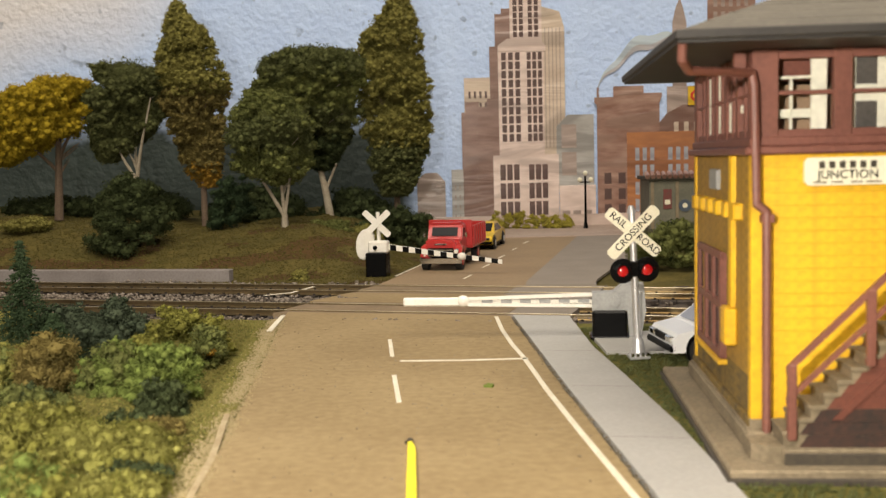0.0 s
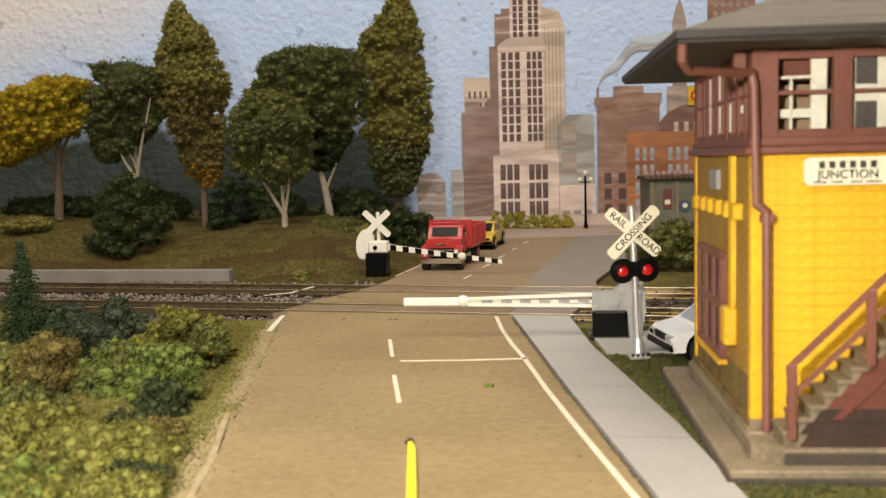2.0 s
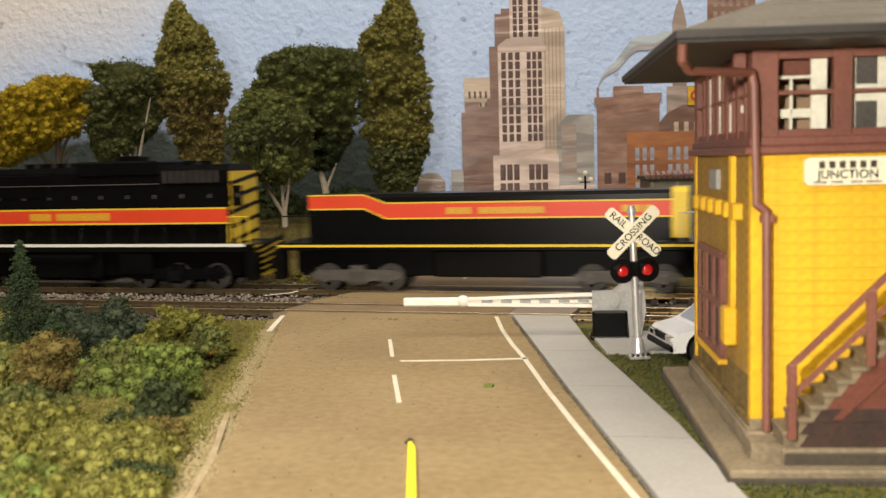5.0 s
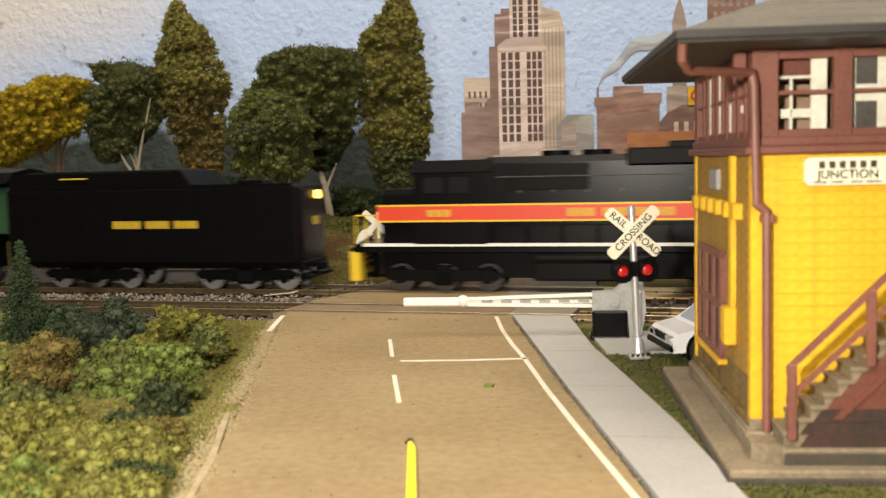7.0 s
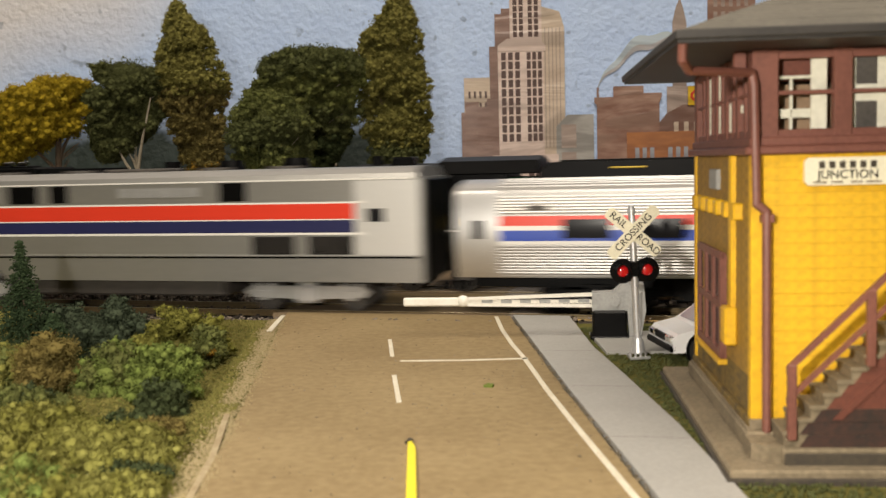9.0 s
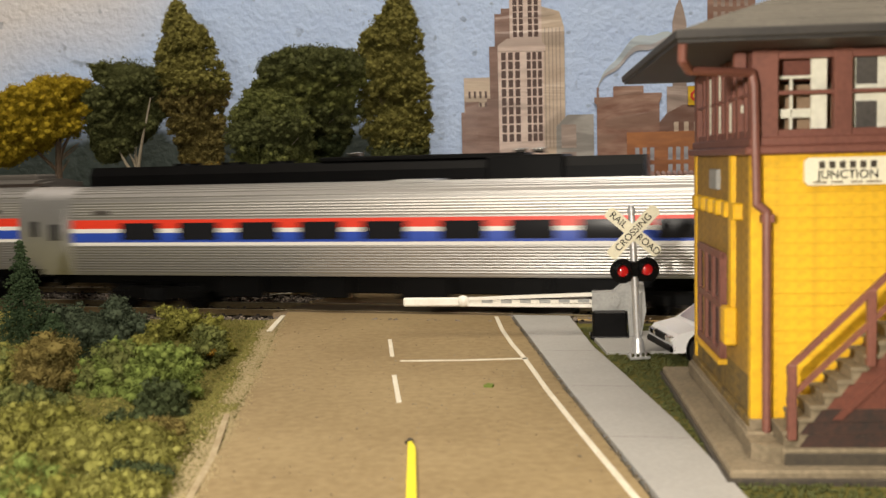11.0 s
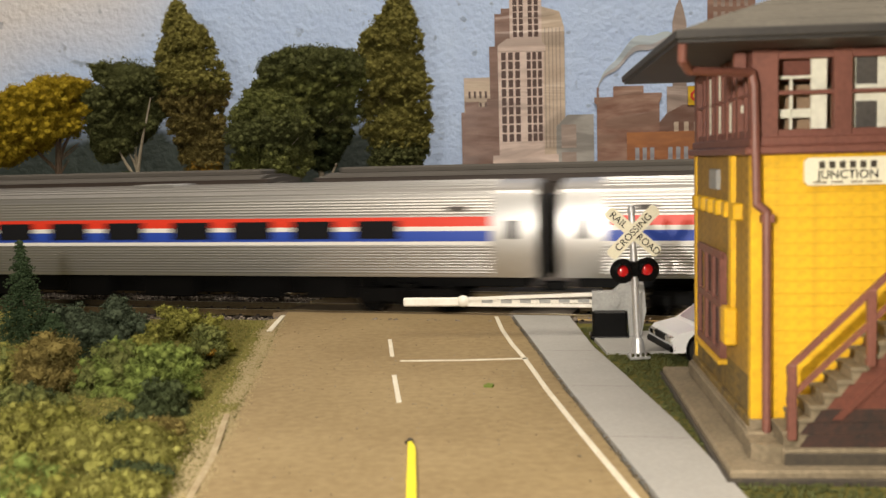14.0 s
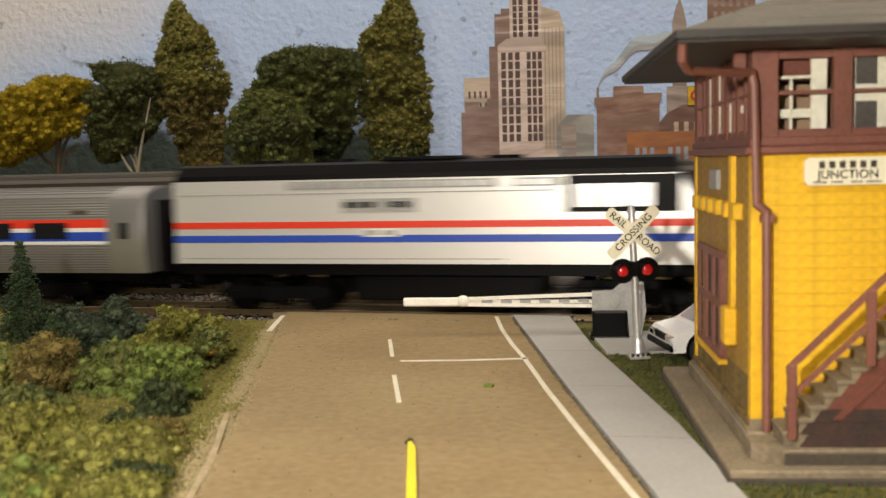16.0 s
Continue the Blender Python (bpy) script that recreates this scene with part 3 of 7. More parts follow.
def build_crossing():
    """Fillers that carry the road across both tracks, with grooves for the flanges."""
    n3, d3 = Vector((TN[0], TN[1], 0)), Vector((TD[0], TD[1], 0))
    for off, u0, u1 in ((NEAR, -146, -66), (FAR, -137, -77)):
        for v0, v1 in ((-14.5, -9.6), (-7.0, 7.0), (9.6, 14.5)):
            b = bmesh.new()
            lo = [(u0 + (-3 if v0 < 0 else 3), off + v0), (u1, off + v0), (u1 + 1, off + v1), (u0, off + v1)]
            b = prism([(u * TD[0] + v * TN[0], u * TD[1] + v * TN[1]) for u, v in lo], "z", -3.0, -0.35)
            tagged(part("crossing_panel", b, M["timber"]), "brown level crossing filler between the rails", "crossing panel", "crossing panels", "structure")
    b = prism([(u * TD[0] + v * TN[0], u * TD[1] + v * TN[1]) for u, v in ((-147, NEAR + 14.5), (-66.5, NEAR + 14.5), (-74.5, FAR - 14.5), (-140, FAR - 14.5))], "z", -3.0, -0.3)
    tagged(part("crossing_panel", b, M["road"]), "tan painted road surface between the two tracks", "crossing panel", "crossing panels", "structure")
    b = None
    for off in (NEAR, FAR):
        for v0, v1 in ((-14.0, -9.6), (-7.0, 7.0), (9.6, 14.0)):
            u0, u1 = (-65.5, -44) if off == NEAR else (-76.5, -41)
            b = prism([(u * TD[0] + v * TN[0], u * TD[1] + v * TN[1]) for u, v in ((u0, off + v0), (u1, off + v0), (u1 + 1, off + v1), (u0 + 1, off + v1))], "z", -3.0, -0.25, b)
    b = prism([(u * TD[0] + v * TN[0], u * TD[1] + v * TN[1]) for u, v in ((-66, NEAR + 14.5), (-43, NEAR + 14.5), (-41, FAR - 14.5), (-74, FAR - 14.5))], "z", -3.0, -0.2, b)
    tagged(part("crossing_panel", b, M["walk_far"]), "grey pavement panels across the tracks", "crossing panel", "crossing panels", "structure")


def build_room():
    b = box(-4400, 4400, 760, 880, -1100, 1300)
    tagged(part("wall_north", b, M["sky"]), "rough plastered wall painted as blue sky with pale clouds", "wall", kind="structure")
    for nm, c in (("wall_south", (-4400, 4400, -1520, -1400, -1100, 1300)), ("wall_west", (-4520, -4400, -1520, 880, -1100, 1300)), ("wall_east", (4400, 4520, -1520, 880, -1100, 1300))):
        tagged(part(nm, box(*c), M["roomwall"]), "plain plaster wall of the layout room", "wall", kind="structure")
    tagged(part("ceiling", box(-4520, 4520, -1520, 880, 1300, 1400), M["roomwall"]), "plain pale ceiling of the layout room", "ceiling", kind="structure")
    tagged(part("floor", box(-4520, 4520, -1520, 880, -1200, -1100), M["roomfloor"]), "plain dark floor of the layout room", "floor", kind="structure")
    tagged(part("layout_bench", box(-4300, 4300, -60, 756, -60, -6), M["plank"]), "wooden bench that carries the model railway", "bench", kind="structure")


build_ground()
build_roads()
TRACK_NEAR = build_track("track_near", NEAR, "model railway track with weathered rails, nearer the road")
TRACK_FAR = build_track("track_far", FAR, "model railway track with weathered rails, nearer the bank")
build_crossing()
build_ballast()
build_room()
b = box(-360, -101.5, 0, 5, -2, 4.1, 0.3)
kerb = part("concrete_strip", b, M["wood"], m=at(0, 435.5, 0, -11.5))
tagged(kerb, "low grey concrete retaining strip beside the far track", "retaining strip")


# ---------------------------------------------------------------- plants
def ball(level):
    b = bmesh.new()
    bmesh.ops.create_icosphere(b, subdivisions=level, radius=1)
    b.verts.index_update()
    v = np.array([v.co[:] for v in b.verts])
    f = np.array([[v.index for v in f.verts] for f in b.faces])
    b.free()
    return v, f


BALL = ball(1)


def foliage(name, blobs, per, grain, mat, parent, seed, core=0.86, spread=0.16):
    """Foam-like foliage: uneven solid lumps, thickly coated with small flakes, in one mesh."""
    r = np.random.RandomState(seed)
    bl = np.array(blobs, float)
    bv, bf = BALL
    nb, kb = len(bl), len(bv)
    rough = r.uniform(0.82, 1.14, (nb, kb, 1))
    cv = bl[:, None, :3] + bv[None] * bl[:, None, 3:] * core * rough
    cf = (bf[None] + kb * np.arange(nb)[:, None, None]).reshape(-1, 3)
    area = (bl[:, 3] * bl[:, 4] + bl[:, 3] * bl[:, 5] + bl[:, 4] * bl[:, 5]) / 3
    owner = np.repeat(np.arange(nb), np.maximum(6, (area * per)).astype(int))
    k = len(owner)
    d = r.normal(size=(k, 3))
    d /= np.linalg.norm(d, axis=1)[:, None]
    wave = 1 + 0.07 * np.sin(d[:, :1] * 7 + owner[:, None]) * np.sin(d[:, 1:2] * 6 + 2 * owner[:, None]) + 0.07 * np.sin(d[:, 2:3] * 9 + owner[:, None])
    rad = (core + 0.02 + spread * r.random_sample((k, 1)) ** 1.5) * wave
    p = bl[owner, :3] + d * bl[owner, 3:] * rad
    base = np.array([(1, 1, 1), (1, -1, -1), (-1, 1, -1), (-1, -1, 1)], float) * 0.75
    tri = np.array([(0, 1, 2), (0, 3, 1), (0, 2, 3), (1, 3, 2)])
    q = r.normal(size=(k, 3, 3))
    q /= np.linalg.norm(q, axis=2)[:, :, None]
    fv = np.einsum("kij,kvj->kvi", q, base[None] * r.uniform(0.5, 1.3, (k, 4, 1))) * (grain * r.uniform(0.5, 1.3, (k, 1, 1))) + p[:, None]
    ff = (tri[None] + 4 * np.arange(k)[:, None, None]).reshape(-1, 3) + nb * kb
    v = np.concatenate([cv.reshape(-1, 3), fv.reshape(-1, 3)]) * MM
    f = np.concatenate([cf, ff])
    me = bpy.data.meshes.new(name)
    me.vertices.add(len(v))
    me.vertices.foreach_set("co", v.ravel())
    me.loops.add(f.size)
    me.loops.foreach_set("vertex_index", f.ravel().astype(np.int32))
    me.polygons.add(len(f))
    me.polygons.foreach_set("loop_start", np.arange(0, f.size, 3, dtype=np.int32))
    me.update(calc_edges=True)
    return link(name, me, mat, parent)


def crown(rows, boughs, lump, r, depth=0.85):
    """Lumps of an uneven crown, gathered into boughs. rows: (height, left, right) from bottom to top."""
    z0, z1 = rows[0][0], rows[-1][0]
    lefts, rights = [(a, b) for a, b, c in rows], [(a, c) for a, b, c in rows]
    widest = max(c - b for a, b, c in rows)
    out, k = [], 0
    while k < boughs * 1.2:
        z = r.uniform(z0, z1)
        xl, xr = lerp(lefts, z), lerp(rights, z)
        if r.random() > (xr - xl) / widest + 0.25:
            continue
        half, mid = (xr - xl) / 2, (xl + xr) / 2
        a = r.uniform(0, 6.283)
        size = min(lump * r.uniform(1.3, 3.4), half * 0.8)
        d = max(0.0, half - size * 0.75) * r.uniform(0.65, 1.0)
        bx, by = mid + math.cos(a) * d, math.sin(a) * d * depth
        for _ in range(int(8 + size * 2.6)):
            v = Vector((r.gauss(0, 1), r.gauss(0, 1), r.gauss(0.25, 0.9)))
            v = v.normalized() * size * r.uniform(0.55, 1.0)
            q = lump * r.uniform(0.3, 0.68)
            slack = q * 0.3 + r.random() ** 2 * 3
            x = min(max(bx + v.x, lerp(lefts, z + v.z) + slack), lerp(rights, z + v.z) - slack)
            out.append((x, by + v.y * depth, min(max(z + v.z * 0.8, z0 + q * 0.3), z1 - q - r.random() * 7), q * r.uniform(0.8, 1.3), q, q * r.uniform(0.7, 1.1)))
        k += 1
    for i in range(9):
        z = z0 + (z1 - z0) * (0.1 + 0.78 * i / 8)
        xl, xr = lerp(lefts, z), lerp(rights, z)
        q = (xr - xl) * 0.35
        out.append(((xl + xr) / 2, 0, z, q, q * depth, min(q, (z1 - z0) * 0.13)))
    return out


def tree(label, x, y, z, rows, mats, boughs, lump, trunk, bark, seed, grain=0.50, per=8.0, category="tree", group="trees on the bank", twigs=14):
    """Trunk rods as ((x0, y0, z0), (x1, y1, z1), r0, r1) in the tree's space."""
    r = random.Random(seed)
    t = thing("tree", at(x, y, z), label, category, group)
    b = None
    for p, q, r0, r1 in trunk:
        mid = [(p[i] + q[i]) / 2 + r.uniform(-0.5, 0.5) for i in range(3)]
        b = tube(p, mid, r0, (r0 + r1) / 2, 9, b)
        b = tube(mid, q, (r0 + r1) / 2, r1, 9, b)
    top = trunk[0][1]
    for _ in range(twigs):
        zz = r.uniform(max(rows[0][0], top[2] * 0.7), rows[-1][0] * 0.85)
        a = r.uniform(0, 6.28)
        rr = (lerp([(c[0], c[2]) for c in rows], zz) - lerp([(c[0], c[1]) for c in rows], zz)) * 0.28
        b = tube((top[0], top[1], max(2, zz - 9)), (top[0] + rr * math.cos(a), top[1] + rr * math.sin(a), zz), 0.5, 0.2, 5, b)
    part("trunk", b, bark, t)
    bl = crown(rows, boughs, lump, r)
    for i, m in enumerate(mats):
        lo, hi = i / len(mats), (i + 1) / len(mats)
        z0, z1 = rows[0][0], rows[-1][0]
        mine = [k for k in bl if lo <= min(0.999, max(0, (k[2] + r.uniform(-5, 5) - z0) / (z1 - z0))) < hi]
        if mine:
            foliage("crown", mine, per, grain, m, t, seed + i, 0.66, 0.50)
    return t


def bush(name, label, x, y, z, blobs, mat, seed, grain=0.7, per=4.0, category="bush", group="bushes"):
    t = thing(name, at(x, y, z), label, category, group)
    k = 3 if len(blobs) > 12 else 2
    mats = mat if isinstance(mat, tuple) else (mat,)
    for i in range(k):
        mine = [c for c in blobs if (int((math.atan2(c[1], c[0]) / (2 * math.pi) % 1.0) * k) if len(mats) == 1 else int(abs(c[0] * 7.3 + c[1] * 3.1)) % k) == i]
        if mine:
            foliage("clump", mine, per, grain * 0.82, mats[i % len(mats)], t, seed + 200 * i, 0.70, 0.46)
    return t


def dome(rx, ry, h, count, lump, seed):
    """Lumps of a low bush, large ones with smaller ones round them."""
    r = random.Random(seed)
    out = []
    lump *= 0.62
    for _ in range(int(count * 1.5)):
        a, d = r.uniform(0, 6.283), math.sqrt(r.random())
        s = lump * r.uniform(0.8, 1.4)
        x, y = math.cos(a) * d * (rx - s * 0.6), math.sin(a) * d * (ry - s * 0.6)
        z = max(s * 0.3, h * math.sqrt(max(0, 1 - d * d)) * r.uniform(0.55, 1.0) - s * 0.7)
        out.append((x, y, z, s * r.uniform(0.9, 1.2), s * r.uniform(0.9, 1.2), s * r.uniform(0.65, 0.95)))
        for _ in range(4):
            v = Vector((r.gauss(0, 1), r.gauss(0, 1), abs(r.gauss(0, 0.8)))).normalized() * s
            q = s * r.uniform(0.28, 0.55)
            out.append((x + v.x, y + v.y, max(q * 0.3, z + v.z * 0.8), q, q, q * 0.85))
    return out


def fir(label, x, y, h, w, seed, mat, base=0.0):
    r = random.Random(seed)
    t = thing("fir_tree", at(x, y, base), label, "fir tree", "fir trees")
    part("trunk", tube((0, 0, 0), (0, 0, h * 0.97), 0.9, 0.2, 7), M["bark"], t)
    pts = []
    tiers = int(h / 1.1)
    for i in range(tiers):
        z = h * (0.06 + 0.92 * i / tiers)
        rad = w * (1 - i / tiers) ** 1.15 * r.uniform(0.75, 1.15) + 0.5
        for _ in range(int(9 + rad * 1.8)):
            a = r.uniform(0, 6.283)
            rr = rad * r.uniform(0.65, 1.1)
            for k in range(14):
                f = (k + r.random()) / 14
                pts.append((math.cos(a) * rr * f + r.gauss(0, 0.25), math.sin(a) * rr * f + r.gauss(0, 0.25), z - rr * f * 0.42 + r.gauss(0, 0.22)))
    grains("crown", pts, 0.40, mat, 0.8, t, seed)
    return t


def build_trees():
    tree("yellow autumn tree with a brown trunk that leans", -240, 600, 22, [(35, -36, -19), (40, -38, -4), (47, -39, 5), (53, -40, 26), (63, -38, 30), (73, -26, 31), (81, -12, 31), (87, 0, 24)], [LEAF["yellow"]], 46, 5.6,
         [((7.5, 0, 0), (10, 0, 50), 2.8, 1.6), ((8, 0, 30), (-5, -2, 44), 1.2, 0.7), ((9, 0, 36), (20, 2, 58), 1.2, 0.6)], M["bark"], 11)
    tree("dark green broadleaf tree with pale forked trunks", -193, 612, 30, [(27, -16, -6), (36, -21, 6), (44, -24, 18), (53, -25, 28), (65, -25, 32), (77, -24, 31), (82, -22, 26), (88, -18, -8)], [LEAF["dark"]], 44, 5.2,
         [((3, 0, -4), (6, -3, 16), 2.0, 1.6), ((6, -3, 15), (-4, -7, 36), 1.1, 0.6), ((6, -3, 15), (13, -10, 40), 1.3, 0.8), ((13, -10, 40), (20, -13, 64), 0.8, 0.4)], M["palebark"], 12)
    tree("tall poplar tree, olive above and rusty brown below", -149, 612, 18, [(22, -3, 11), (34, -10, 14), (46, -14, 18), (58, -17, 18), (71, -23, 19), (83, -24, 24), (95, -24, 20), (105, -23, 15), (117, -20, 10), (125, -16, 0), (136, -11, -7)], [LEAF["amber"], LEAF["rust"], LEAF["rust"], LEAF["rust"], LEAF["rust"], LEAF["olive"], LEAF["olive"], LEAF["olive"], LEAF["olive"], LEAF["olive"]], 110, 4.0,
         [((2, 0, -3), (3, 0, 60), 2.1, 1.2)], M["bark"], 13)
    tree("green broadleaf tree with a trunk that forks low", -94, 540, 12, [(30, 3, 21), (38, -19, 24), (47, -26, 27), (56, -26, 29), (64, -23, 25), (72, -17, 18), (82, -10, 5)], [LEAF["green"], LEAF["forest"], LEAF["green"]], 46, 4.4,
         [((8.5, 0, -3), (8, 0, 13), 2.0, 1.7), ((8, 0, 12), (-9, -3, 42), 1.2, 0.6), ((8, 0, 12), (6, -4, 44), 1.2, 0.6), ((8, 0, 12), (13, -2, 40), 1.0, 0.5)], M["palebark"], 14)
    tree("large dark green broadleaf tree with a pale trunk", -84, 622, 18, [(31, 2, 15), (40, -5, 22), (56, -18, 32), (73, -40, 38), (87, -38, 42), (96, -33, 42), (101, -22, 36), (106, -8, 26)], [LEAF["deep"], LEAF["forest"], LEAF["green"], LEAF["forest"]], 74, 6.0,
         [((14, -2, 0), (9, -4, 30), 2.6, 1.8), ((11, -3, 16), (19, -4, 34), 1.1, 0.6)], M["palebark"], 15)
    tree("tall dense olive green poplar tree", -29, 645, 14, [(17, -8, 10), (28, -17, 16), (41, -19, 21), (59, -22, 24), (77, -24, 26), (95, -25, 26), (108, -26, 20), (120, -20, 19), (132, -8, 15), (146, -1, 10)], [LEAF["dark"], LEAF["olive"], LEAF["olive"], LEAF["olive"]], 125, 4.2,
         [((0, 0, 0), (0, 0, 60), 2.2, 1.2)], M["bark"], 16)
    bush("bush", "large round dark green bush on the bank", -165, 528, 8, dome(22, 18, 45, 40, 8, 21), LEAF["deep"], 21, 0.59, 10.3)
    bush("bush", "dark undergrowth below the trees", -122, 585, 14, dome(16, 12, 36, 22, 6, 22), LEAF["fir"], 22, 0.52, 9.2)
    for i, (x, y, z, rx, h, m) in enumerate(((-62, 545, 11, 15, 14, "green"), (-45, 560, 8, 12, 10, "olive"), (-66.5, 455, -1.5, 5, 5.5, "olive"), (-20, 600, 2, 20, 24, "dark"), (-40, 585, 4, 14, 20, "dark"),
                                             (-250, 640, 24, 30, 12, "dark"), (-200, 650, 22, 34, 20, "dark"), (-120, 650, 18, 34, 22, "dark"), (-60, 660, 12, 30, 26, "dark"), (-235, 560, 20, 14, 6, "olive"))):
        bush("bush", "low dark scrub at the foot of the trees" if m == "dark" else "low olive green scrub on the grass bank", x, y, z, dome(rx, rx * 0.7, h, int(6 + rx), rx * 0.32 + 1, 30 + i), LEAF["deep" if m == "dark" else m], 30 + i, 0.8 if m == "dark" else 0.52, 4.0 if m == "dark" else 9.0)
    # hedge of yellow-green bushes before the printed city
    for i, (x, h) in enumerate(((41, 13), (50, 12), (58, 14), (67, 12), (75, 13), (83, 11), (91, 11))):
        bush("hedge_bush", "yellow-green hedge bush before the city print", x, 738 - i * 1.2, -1, dome(6.5, 4, h + 2, 10, 3.2, 50 + i), LEAF["hedge"], 50 + i, 0.49, 11.5, "bush", "hedge bushes")
    bush("bush", "dense green bush beside the tower and track", 103, 455, -2, dome(22, 14, 27, 30, 5.5, 61), LEAF["green"], 61, 0.49, 10.3)
    bush("bush", "dense dark green bush beside the tower and track", 128, 480, -2, dome(26, 14, 30, 30, 5.5, 62), LEAF["deep"], 62, 0.49, 10.3)


def build_foreground():
    fir("small dark green fir tree with drooping branches", -124.5, 290, 34, 15.0, 70, LEAF["fir"], -1)
    fir("low dark green fir tree beside the bushes", -107, 268, 15, 12.5, 71, LEAF["fir"], -1)
    g = "roadside bushes"
    bush("bush", "dark blue-green bush beside the track", -97, 281, -1, dome(16, 11, 17, 26, 5.0, 72), LEAF["teal"], 72, 0.40, 15, group=g)
    bush("bush", "dark blue-green bush behind the fir trees", -117, 305, -1, dome(14, 9, 13, 20, 4.6, 86), LEAF["teal"], 86, 0.40, 14, group=g)
    bush("bush", "yellow-green bush with a brown foot beside the road", -74, 275, -1, dome(14.5, 9, 15.5, 30, 4.6, 73), LEAF["lime"], 73, 0.36, 17, group=g)
    bush("bush", "darker green part of the roadside bushes", -64.5, 263, -1, dome(7.5, 6, 11, 14, 3.8, 74), LEAF["green"], 74, 0.36, 18, group=g)
    bush("bush", "bright green foam bush beside the road", -66, 227, -1, dome(9.5, 8, 14, 22, 5.2, 75), LEAF["bright"], 75, 0.36, 18, group=g)
    bush("bush", "green foam bush among brighter ones", -80, 231, -1, dome(9, 7, 14, 16, 4.6, 84), (LEAF["green"], LEAF["bright"], LEAF["green"]), 84, 0.36, 18, group=g)
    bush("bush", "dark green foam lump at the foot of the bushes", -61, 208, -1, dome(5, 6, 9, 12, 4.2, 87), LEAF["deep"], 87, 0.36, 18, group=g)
    bush("bush", "khaki brown foam lump beside the road", -93, 230, -1, dome(7.5, 6, 15, 12, 6.5, 76), LEAF["khaki"], 76, 0.36, 18, group=g)
    bush("bush", "mossy foam lump among the green foam", -106, 234, -1, dome(9, 7, 15, 16, 6, 85), (LEAF["moss"], LEAF["green"]), 85, 0.36, 18, group=g)
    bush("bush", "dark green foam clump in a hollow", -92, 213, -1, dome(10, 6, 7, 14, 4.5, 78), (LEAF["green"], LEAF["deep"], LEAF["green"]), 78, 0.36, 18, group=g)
    bush("bush", "mossy green foam mat with a dark broken edge", -62, 178, -1.5, dome(13, 12, 7.0, 26, 6.0, 77), (LEAF["moss"], LEAF["lime"], LEAF["moss"]), 77, 0.34, 20, group=g)
    bush("bush", "olive foam mat beside the road", -83, 192, -1.5, dome(13, 12, 8.0, 22, 6.0, 81), (LEAF["lime"], LEAF["moss"], LEAF["lime"]), 81, 0.36, 18, group=g)
    bush("bush", "mossy yellow-green foam clump at the roadside", -53, 155, -1.5, dome(9, 8, 5.0, 20, 4.6, 79), (LEAF["moss"], LEAF["lime"], LEAF["moss"]), 79, 0.32, 22, group=g)
    bush("bush", "mossy yellow-green foam mat beside the road", -70, 155, -1.5, dome(12, 10, 7.5, 20, 5.2, 80), (LEAF["moss"], LEAF["lime"], LEAF["bright"]), 80, 0.32, 22, group=g)
    bush("bush", "sandy tan tuft among the foam mats", -58, 193, -1, dome(5.5, 5, 3.6, 12, 3.2, 88), LEAF["khaki"], 88, 0.32, 22, group=g)
    # two thin dark strips put crevice shade between the mats into colour
    bush("bush", "dark foam strip that paints shade along a mat's edge", -64, 197, -1.5, dome(10, 1.8, 5.5, 12, 2.6, 89), LEAF["deep"], 89, 0.32, 22, group=g)
    bush("bush", "dark foam strip that paints shade between two mats", -54, 165.5, -1.5, dome(7, 1.5, 4.5, 10, 2.4, 90), LEAF["deep"], 90, 0.30, 22, group=g)
    bush("bush", "low olive brush near the track", -150, 330, -2, dome(20, 10, 9, 16, 4.0, 82), LEAF["olive"], 82, 0.38, 13.5, group=g)
    bush("bush", "orange flower tuft beside the bush", -62.5, 258.5, 2.2, dome(1.6, 1.4, 3, 4, 1.3, 83), LEAF["amber"], 83, 0.30, 30, group=g)
    # loose flock on the ground: green on the verge, sandy along the road's edge
    r = random.Random(90)
    a, s = [], []
    while len(a) < 29000:
        y = 130 + 210 * r.random() ** 1.3
        x = lerp(ROAD_L, y) - abs(r.gauss(0, 26)) + 2.0 + 1.5 * noise.noise(Vector((y * 0.09, 3, 0)))
        if track_uv(x, y)[1] < NEAR - 22:
            a.append((x, y, ground_z(x, y) + 0.15))
    while len(s) < 9000:
        y = 130 + 205 * r.random()
        x = lerp(ROAD_L, y) + r.gauss(-2.2, 1.6) + 2.2 * noise.noise(Vector((y * 0.06, 0, 0)))
        if track_uv(x, y)[1] < NEAR - 20:
            s.append((x, y, max(ground_z(x, y), -0.6 if x < lerp(ROAD_L, y) else -0.25) + 0.1))
    tagged(grains("roadside_flock", a, 0.40, M["flock"], 0.7, seed=91, flakes=True), "coarse green and tan flock on the roadside verge", "grass", kind="stuff")
    tagged(grains("roadside_sand", s, 0.26, M["sand"], 0.5, seed=92, flakes=True), "sandy grit along the edge of the road", "grit", kind="stuff")
    b = []
    while len(b) < 24000:
        x, y = r.uniform(-330, 0), r.uniform(425, 640)
        if track_uv(x, y)[1] > FAR + 22 and not in_road(x, y):
            b.append((x, y, ground_z(x, y) + 0.15))
    tagged(grains("bank_flock", b, 0.6, M["bankflock"], 0.7, seed=93, flakes=True), "olive and brown flock on the grass bank", "grass", kind="stuff")
    c = []
    while len(c) < 7000:
        x, y = r.uniform(40, 80), r.uniform(135, 300)
        if x > lerp(WALK_R, y) and not (x > 42 and 257 < y < 290) and track_uv(x, y)[1] < NEAR - 22:
            c.append((x, y, ground_z(x, y) + 0.4))
